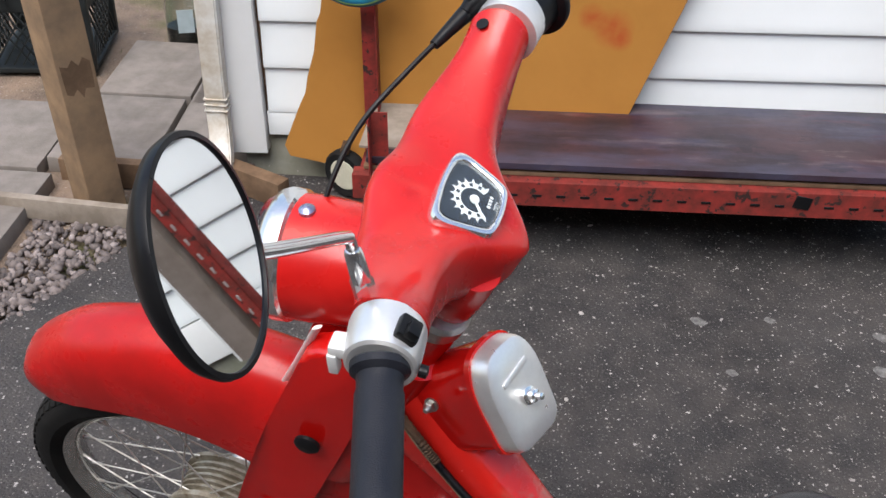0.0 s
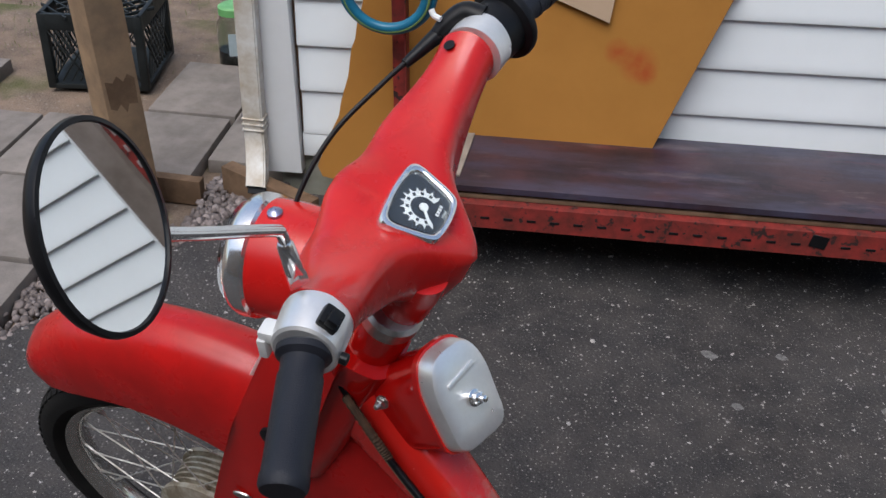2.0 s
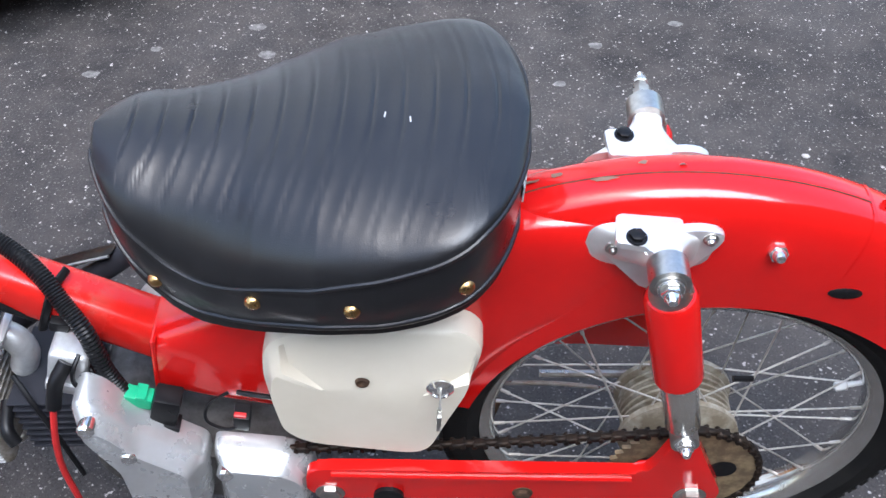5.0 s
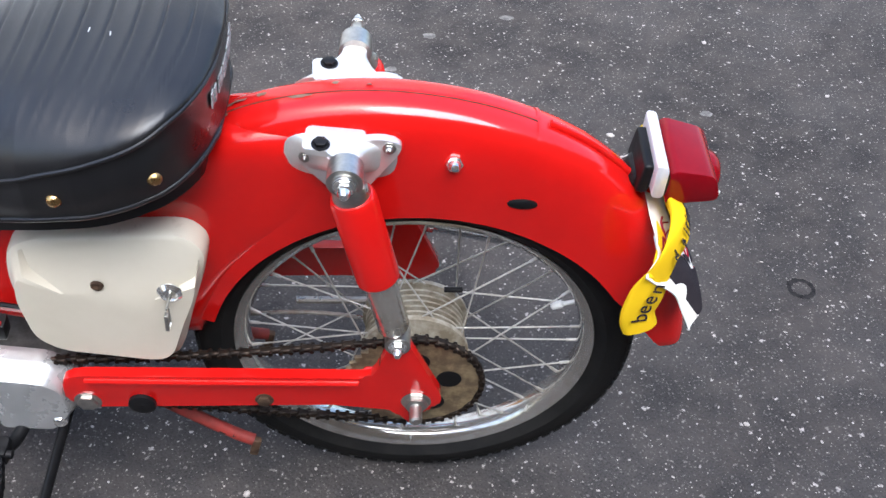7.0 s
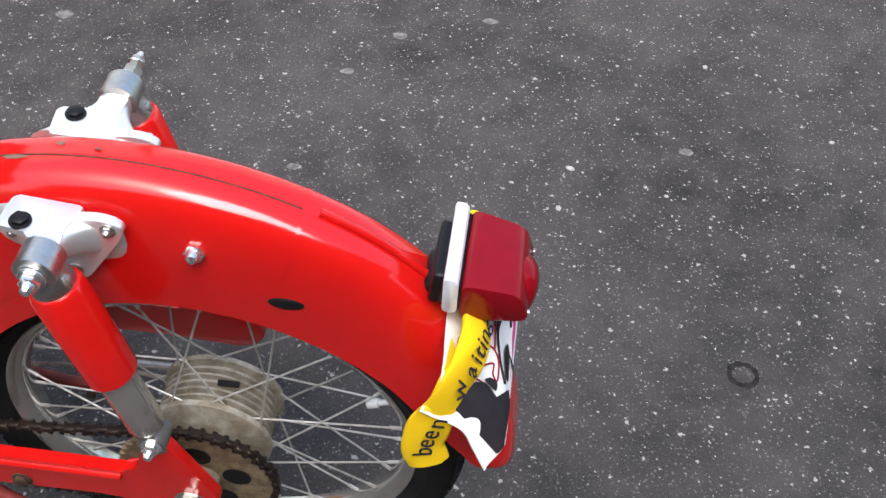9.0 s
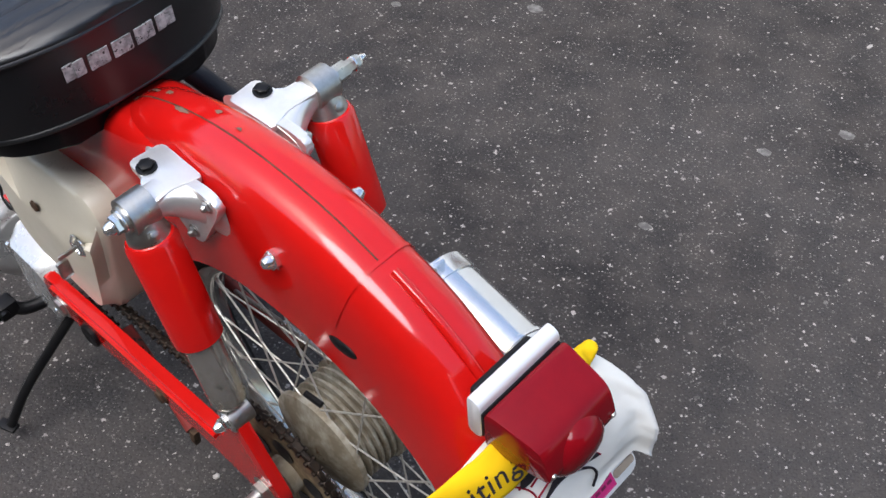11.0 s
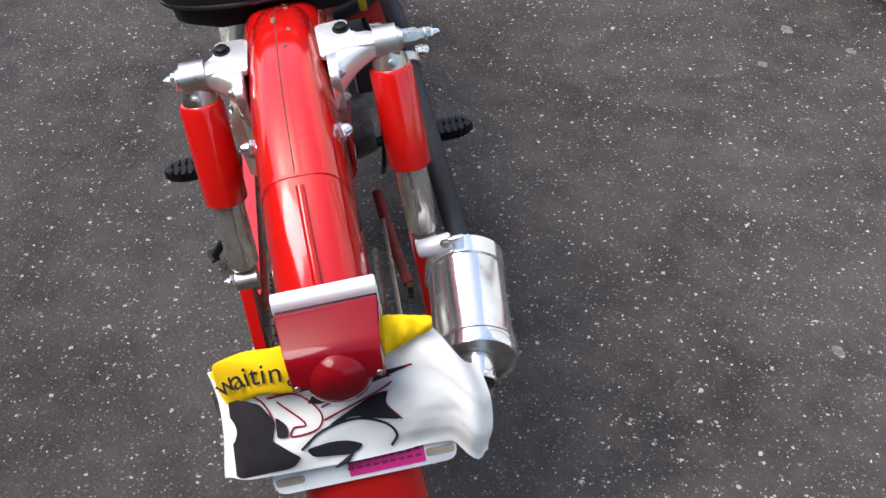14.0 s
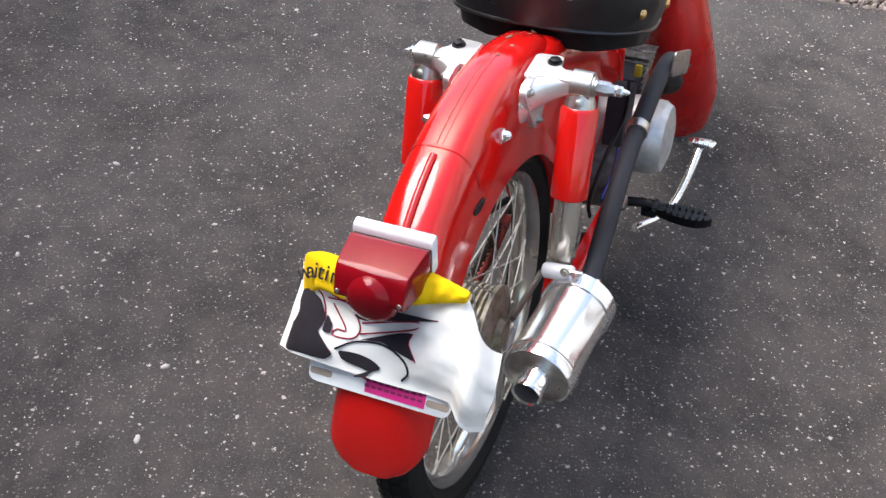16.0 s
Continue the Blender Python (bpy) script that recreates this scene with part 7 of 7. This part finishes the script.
# ---- front end, turned to the left ----
def front():
    def outer(a):
        d = math.degrees(a)
        return blend(((-30, 0.352), (-10, 0.380), (15, 0.440), (37, 0.478), (55, 0.455), (68, 0.438), (86, 0.418), (105, 0.400), (118, 0.375), (127, 0.345)), d)

    def inner(a):
        d = math.degrees(a)
        return blend(((-30, 0.250), (-20, 0.236), (-4, 0.255), (14, 0.285), (34, 0.270), (48, 0.285), (75, 0.293), (112, 0.300), (127, 0.325)), d)

    def half(a):
        d = math.degrees(a)
        return blend(((-30, 0.074), (-14, 0.088), (4, 0.080), (22, 0.072), (60, 0.062), (105, 0.056), (118, 0.050), (124, 0.036), (127, 0.014)), d)

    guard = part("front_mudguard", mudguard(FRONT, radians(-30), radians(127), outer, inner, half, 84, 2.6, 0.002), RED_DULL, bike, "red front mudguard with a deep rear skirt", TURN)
    keys = []
    for k in range(9):
        a = radians(-29 + 20 * k / 8)
        keys.append(FRONT + Vector((math.cos(a) * (inner(a) + 0.002), -0.068, math.sin(a) * (inner(a) + 0.002))))
    part("rolled_edge", tube(keys, 0.003, 4, 8), RED, guard)
    # pressed fork: a head shell and a channel leg on each side
    bm = bmesh.new()
    rings = []
    for i in range(17):
        t = i / 16
        p = (PIVOT - AXIS * 0.185).lerp(PIVOT - AXIS * 0.40, t)
        p = p + Vector((-0.012 - 0.010 * t, 0, 0))
        hx = 0.046 + 0.014 * t
        hy = 0.046 + 0.030 * smooth_step(0, 1, t)
        f = Vector((math.cos(RAKE), 0, -math.sin(RAKE)))
        rings.append([p + f * hx * power(math.cos(b), 0.6) + Vector((0, hy * power(math.sin(b), 0.6), 0)) for b in (2 * math.pi * k / 28 for k in range(28))])
    ringed(bm, rings)
    part("fork_shell", bm, RED, bike, "red pressed steel fork shell", TURN)
    for sy in (-1, 1):
        m = Matrix(((1, 0, 0, 0), (0, 0, 1, sy * 0.068), (0, 1, 0, 0), (0, 0, 0, 1)))
        out = rounded([(-1.118, 0.580), (-1.060, 0.706), (-0.978, 0.706), (-1.018, 0.600), (-1.085, 0.440), (-1.160, 0.305), (-1.150, 0.262), (-1.118, 0.245), (-1.118, 0.200), (-1.205, 0.112), (-1.275, 0.122), (-1.252, 0.225), (-1.165, 0.460)], 0.022, 5)
        bm = prism(out, 0.030, m, 0.007, 3)
        for v in bm.verts:
            v.co.y -= sy * 0.16 * max(0.0, v.co.z - 0.55)
        leg = part("fork_leg", bm, RED, bike, "red pressed steel fork leg", TURN)
        part("rubber_plug", lathe([(0.014, 0), (0.014, 0.004), (0.010, 0.007), (0.0005, 0.0075)], 22, aim((-1.070, sy * 0.0835, 0.572), (0, sy, 0))), BLACK, leg)
        part("plug", lathe([(0.010, 0), (0.009, 0.002), (0.0005, 0.0028)], 20, aim((-1.150, sy * 0.0835, 0.400), (0, sy, 0)) @ Matrix.Diagonal((1.3, 0.7, 1, 1))), STEEL, leg)
        link = part("fork_link", prism(rounded([(-1.318, 0.176), (-1.300, 0.212), (-1.180, 0.185), (-1.160, 0.160), (-1.182, 0.145)], 0.012), 0.012, Matrix(((1, 0, 0, 0), (0, 0, 1, sy * 0.058), (0, 1, 0, 0), (0, 0, 0, 1))), 0.003), STEEL, bike, "leading link of the fork", TURN)
        bolt("pivot_bolt", (-1.178, sy * 0.084, 0.150), (0, sy, 0), 0.008, 0.009, leg, BRASS, False)
        bolt("bolt", (-1.212, sy * 0.084, 0.128), (0, sy, 0), 0.008, 0.009, leg, BRASS, False)
        bolt("axle_nut", FRONT + Vector((0, sy * 0.066, 0)), (0, sy, 0), 0.011, 0.014, link, STEEL, False)
    # chrome strip down the front of the fork
    part("fork_strip", tube([(-1.052, -0.040, 0.722), (-1.076, -0.044, 0.672), (-1.098, -0.048, 0.628)], 0.0060, 8, 10, flat=0.35), TRIM, bike, "white edge strip on the fork", TURN)


front()


def headlamp():
    at = Matrix.Translation((-1.035, 0, 0.733)) @ Matrix.Rotation(radians(-90), 4, "Y")
    shell = part("headlamp", lathe([(0.046, -0.075), (0.054, -0.045), (0.061, -0.005), (0.064, 0.035), (0.064, 0.060)], 48, at), RED_FADED, bike, "faded red headlamp shell", BAR)
    part("rim", lathe([(0.064, 0.060), (0.0672, 0.063), (0.0676, 0.076), (0.0650, 0.083), (0.057, 0.088), (0.055, 0.084)], 56, at), CHROME, shell, "chrome headlamp rim")
    part("lens", lathe([(0.056, 0.086), (0.056, 0.094), (0.035, 0.101), (0.0005, 0.104)], 40, at), GLASS, shell, "clear glass lens")
    part("reflector", lathe([(0.055, 0.082), (0.048, 0.045), (0.020, 0.020), (0.0005, 0.018)], 40, at), CHROME, shell)
    part("screw", lathe([(0.0085, -0.002), (0.0082, 0.003), (0.005, 0.006), (0.0005, 0.007)], 18, aim((-1.080, 0.0, 0.797), (0, 0, 1))), surface("blue_steel_screw", (0.35, 0.36, 0.48), None, 0.3, 0.9), shell)
    part("nacelle", lathe([(0.024, -0.046), (0.044, -0.030), (0.054, 0.0), (0.042, 0.045)], 36, Matrix.Translation((-0.965, 0, 0.74)) @ Matrix.Rotation(radians(-90), 4, "Y")), RED_FADED, shell)


headlamp()


def handlebar():
    def centre(s):
        return Vector((-0.926 - 0.020 * (1 - abs(s) ** 3) - (0.010 if s > 0 else 0.008) * abs(s) ** 1.5, (0.200 if s > 0 else 0.188) * s, 0.790 + 0.094 * abs(s) ** 1.3))

    bm = bmesh.new()
    rings = []
    for i in range(71):
        s = -1 + 2 * i / 70
        k = 1 - abs(s)
        c = centre(s)
        near = math.exp(-(c.y / 0.050) ** 2)
        fore = 0.031 + 0.026 * smooth_step(0.05, 0.6, k) + 0.014 * near
        aft = 0.030 + 0.051 * near
        top = 0.028 + 0.014 * smooth_step(0.15, 0.75, k) + 0.016 * near
        low = 0.028 + 0.050 * near
        ring = []
        p = 0.95 - 0.40 * smooth_step(0.05, 0.5, k)
        for j in range(52):
            b = 2 * math.pi * j / 52
            x, z = power(math.cos(b), p), power(math.sin(b), p)
            # the underside is drawn in behind, so that the nose overhangs the stem
            pull = 1 - 0.42 * near * (x > 0) * smooth_step(0.1, -1.0, z)
            dx = x * pull * (aft if x > 0 else fore)
            ring.append(c + Vector((dx, 0, z * (top if z > 0 else low) - dx * 0.40 * near * max(0.0, z) ** 0.5)))
        rings.append(ring)
    ringed(bm, rings)
    cover = part("handlebar_cover", bm, RED_FADED, bike, "faded red pressed steel handlebar", BAR, sharp=60)
    part("neck", lathe([(0.0265, 0.076), (0.028, 0.086), (0.028, 0.120), (0.026, 0.140)], 32, aim(PIVOT - AXIS * 0.20 + Vector((0, 0.012, 0)), AXIS)), RED_FADED, bike, "faded red handlebar stem")
    # speedometer let into the crown
    n = Vector((0.47, -0.04, 0.88)).normalized()
    across = (Vector((0, 1, 0)) - n * n.y).normalized()
    up = n.cross(across)
    face = Matrix.Translation((-0.919, -0.004, 0.8435)) @ Matrix(((across.x, up.x, n.x, 0), (across.y, up.y, n.y, 0), (across.z, up.z, n.z, 0), (0, 0, 0, 1)))
    out = rounded([(-0.024, -0.028), (-0.031, -0.022), (-0.043, 0.020), (-0.036, 0.029), (0.0, 0.0315), (0.036, 0.029), (0.043, 0.020), (0.031, -0.022), (0.024, -0.028), (0.0, -0.0305)], 0.012, 6)
    bm = bmesh.new()
    ringed(bm, [[face @ Vector((x * k, y * k, z)) for x, y in out] for z, k in ((-0.022, 1.02), (0.000, 1.07), (0.005, 1.075), (0.0085, 1.03), (0.0095, 0.96), (0.0090, 0.90), (0.0065, 0.84), (0.004, 0.82), (0.003, 0.5))])
    meter = part("speedometer", bm, CHROME, cover, "speedometer in a rounded chrome bezel")
    part("dial", prism([(x * 0.83, y * 0.83) for x, y in out], 0.001, face @ pose(0, 0, 0.0042), 0), DIAL, meter, "black dial with white scale")
    # white toothed ring, open at the back, with dark numerals on it
    bm = bmesh.new()
    arc = [radians(232 - 262 * k / 40) for k in range(41)]
    for a, b in zip(arc, arc[1:]):
        quad = [face @ Vector((r * math.cos(q), r * math.sin(q) - 0.002, 0.0050)) for r, q in ((0.0130, a), (0.0195, a), (0.0195, b), (0.0130, b))]
        bm.faces.new([bm.verts.new(p) for p in quad])
    for k in range(13):
        a = radians(226 - 250 * k / 12)
        tooth = [face @ Vector((r * math.cos(q), r * math.sin(q) - 0.002, 0.0050)) for r, q in ((0.0192, a - 0.10), (0.0240, a), (0.0192, a + 0.10))]
        bm.faces.new([bm.verts.new(p) for p in tooth])
    part("scale", bm, DIAL_WHITE, meter, "white toothed speed scale")
    bm = bmesh.new()
    for k in range(8):
        a = radians(212 - 31 * k)
        rbox((0.0032, 0.0034, 0.0004), face @ pose(0.0163 * math.cos(a), 0.0163 * math.sin(a) - 0.002, 0.0053, 0, 0, math.degrees(a) - 90), 0, 1, bm)
    part("numerals", bm, DIAL, meter)
    needle = joined(rbox((0.0030, 0.021, 0.0008), face @ pose(-0.0074, -0.0082, 0.0062, 0, 0, -50), 0.0003, 1), lathe([(0.0046, 0), (0.0046, 0.0014), (0.0005, 0.0018)], 18, face @ pose(0, -0.002, 0.0056)))
    part("needle", needle, DIAL_WHITE, meter)
    part("odometer", rbox((0.017, 0.0052, 0.0006), face @ pose(0.006, -0.0165, 0.0052), 0, 1), BLACK, meter)
    bm = bmesh.new()
    for k in range(4):
        rbox((0.0026, 0.0036, 0.0003), face @ pose(0.0002 + 0.0039 * k, -0.0165, 0.0057), 0, 1, bm)
    part("digits", bm, DIAL_WHITE, meter)
    word = bpy.data.curves.new("unit", "FONT")
    word.body, word.size, word.align_x = "MPH", 0.0052, "CENTER"
    tmp = bpy.data.objects.new("unit", word)
    me = bpy.data.meshes.new_from_object(tmp)
    bpy.data.objects.remove(tmp)
    me.materials.append(DIAL_WHITE)
    ob = new("unit", me)
    ob.parent, ob.matrix_basis = meter, face @ pose(0.006, -0.0245, 0.0050)
    glass = part("glass", prism([(x * 0.84, y * 0.84) for x, y in out], 0.0006, face @ pose(0, 0, 0.0078), 0), GLASS, meter)
    glass.visible_shadow = False
    # left switch housing, grip
    d = Vector((0.12, -0.98, 0.02)).normalized()
    m = aim((-0.934, -0.192, 0.884), d)
    house = part("switch_housing", lathe([(0.026, -0.004), (0.029, -0.002), (0.030, 0.004), (0.029, 0.028), (0.0275, 0.036), (0.025, 0.038), (0.020, 0.038)], 36, m), ALU_POLISHED, bike, "bright aluminium switch housing", BAR)
    hub = Vector((-0.934, -0.192, 0.884)) + d * 0.017
    part("switch_lever", joined(rbox((0.018, 0.020, 0.010), Matrix.Translation(hub + Vector((0.020, -0.002, 0.024))) @ pose(0, 0, 0, 0, 38, 0), 0.003), rbox((0.010, 0.012, 0.010), Matrix.Translation(hub + Vector((0.025, -0.006, 0.029))) @ pose(0, 0, 0, 0, 38, 0), 0.002)), BLACK, house, "black switch lever")
    part("lug", joined(rbox((0.014, 0.018, 0.012), Matrix.Translation(hub + Vector((-0.030, -0.012, 0.006))), 0.003), rbox((0.008, 0.010, 0.020), Matrix.Translation(hub + Vector((-0.034, -0.018, -0.006))), 0.002)), WHITE_PLASTIC, house)
    part("screw", lathe([(0.005, 0), (0.005, 0.006), (0.001, 0.007)], 12, aim(hub + Vector((0.030, -0.014, -0.004)), (1, 0, -0.2))), BLACK, house)
    d2 = Vector((0.24, -0.94, -0.22)).normalized()
    g = aim(Vector((-0.934, -0.192, 0.884)) + d * 0.036, d2)
    part("grip", lathe([(0.0225, 0.0), (0.0225, 0.006), (0.0175, 0.010), (0.0170, 0.020), (0.0182, 0.024), (0.0182, 0.102), (0.0190, 0.104), (0.0190, 0.111), (0.0170, 0.115), (0.0005, 0.115)], 32, g), GRIP, house, "ribbed black rubber grip")
    # right twist grip
    d = Vector((0.10, 0.98, -0.02)).normalized()
    m = aim((-0.932, 0.197, 0.884), d)
    clamp = part("clamp_sleeve", lathe([(0.024, 0.002), (0.0330, 0.003), (0.0335, 0.034), (0.028, 0.036)], 36, m), ALU_POLISHED, bike, "bright aluminium clamp sleeve", BAR)
    d2 = Vector((0.34, 0.93, 0.06)).normalized()
    g = aim(Vector((-0.932, 0.197, 0.884)) + d * 0.034, d2)
    part("throttle_body", lathe([(0.028, 0.0), (0.033, 0.003), (0.033, 0.030), (0.041, 0.033), (0.042, 0.036), (0.041, 0.042), (0.022, 0.044)], 36, g), BLACK, clamp, "black plastic throttle housing")
    part("throttle_spout", tube([Vector((-0.930, 0.236, 0.906)), Vector((-0.950, 0.236, 0.910)), Vector((-0.966, 0.224, 0.902)), Vector((-0.974, 0.214, 0.894))], (0.015, 0.0085), 6, 14), BLACK, clamp)
    part("grip", lathe([(0.0185, 0.040), (0.0180, 0.046), (0.0180, 0.148), (0.0195, 0.150), (0.0195, 0.156), (0.0005, 0.158)], 28, g), GRIP, clamp, "ribbed black twist grip")
    bm = bmesh.new()
    for k in range(5):
        lathe([(0.0176, 0.060 + 0.02 * k), (0.0188, 0.061 + 0.02 * k), (0.0188, 0.066 + 0.02 * k), (0.0176, 0.067 + 0.02 * k)], 28, g, bm)
    part("grip_ring", bm, GRIP, clamp)
    start = Vector((-0.978, 0.210, 0.890))
    cable = part("throttle_cable", tube([start, (-1.014, 0.150, 0.868), (-1.054, 0.090, 0.832), (-1.074, 0.032, 0.785), (-1.075, -0.005, 0.735), (-1.06, -0.02, 0.68)], 0.0028, 10, 8), BLACK, bike, "dark throttle cable", BAR)
    part("boot", tube([start + Vector((0.012, 0.020, 0.006)), start, start + Vector((-0.020, -0.034, -0.0125))], (0.012, 0.0055), 6, 12), BLACK, cable)
    part("ferrule", lathe([(0.009, 0), (0.0095, 0.003), (0.0095, 0.010), (0.007, 0.012)], 16, aim(start + Vector((0.012, 0.020, 0.004)), (0.4, 0.8, 0.1))), surface("aged_ferrule", (0.55, 0.45, 0.25), None, 0.4, 0.5), cable)
    part("lever_tip", tube([(-0.970, 0.216, 0.912), (-0.978, 0.218, 0.914), (-0.982, 0.221, 0.919)], 0.0034, 6, 8), WHITE_PLASTIC, clamp)
    part("bar_hole", lathe([(0.0062, 0), (0.0062, 0.001), (0.0005, 0.0012)], 18, aim((-0.950, 0.184, 0.9030), (-0.25, -0.35, 1))), BLACK, cover)
    # mirror on its stem, carried by the left end of the bar
    base = Vector((-0.951, -0.124, 0.912))
    bend = Vector((-0.956, -0.123, 0.966))
    eye = Vector((-0.9531, -0.286, 1.1345))
    n = Vector((0.930, 0.272, 0.245)).normalized()
    back = eye - n * 0.020
    stem = part("mirror_stem", tube([base + (bend - base) * 0.70, bend, bend.lerp(back, 0.06) + Vector((0, 0, 0.003)), bend.lerp(back, 0.5), back], 0.0050, 10, 12), CHROME, bike, "bent chrome mirror stem", TURN)
    part("sleeve", lathe([(0.0080, 0.010), (0.0082, 0.016), (0.0070, 0.042), (0.0055, 0.045)], 20, aim(base, bend - base)), CHROME, stem)
    part("nut", lathe([(0.0092, -0.024), (0.0092, 0.012), (0.0078, 0.015)], 6, aim(base, bend - base)), CHROME, stem)
    mm = aim(eye, n)
    shell = part("mirror", lathe([(0.0005, -0.022), (0.029, -0.019), (0.049, -0.012), (0.0612, -0.002), (0.0638, 0.004), (0.0632, 0.007), (0.0602, 0.0075), (0.0592, 0.005)], 56, mm), BLACK, bike, "round mirror in a black housing", TURN)
    part("mirror_glass", lathe([(0.0602, 0.0048), (0.0602, 0.0058), (0.0005, 0.0058)], 56, mm), MIRROR, shell, "mirror glass", sharp=20)


handlebar()
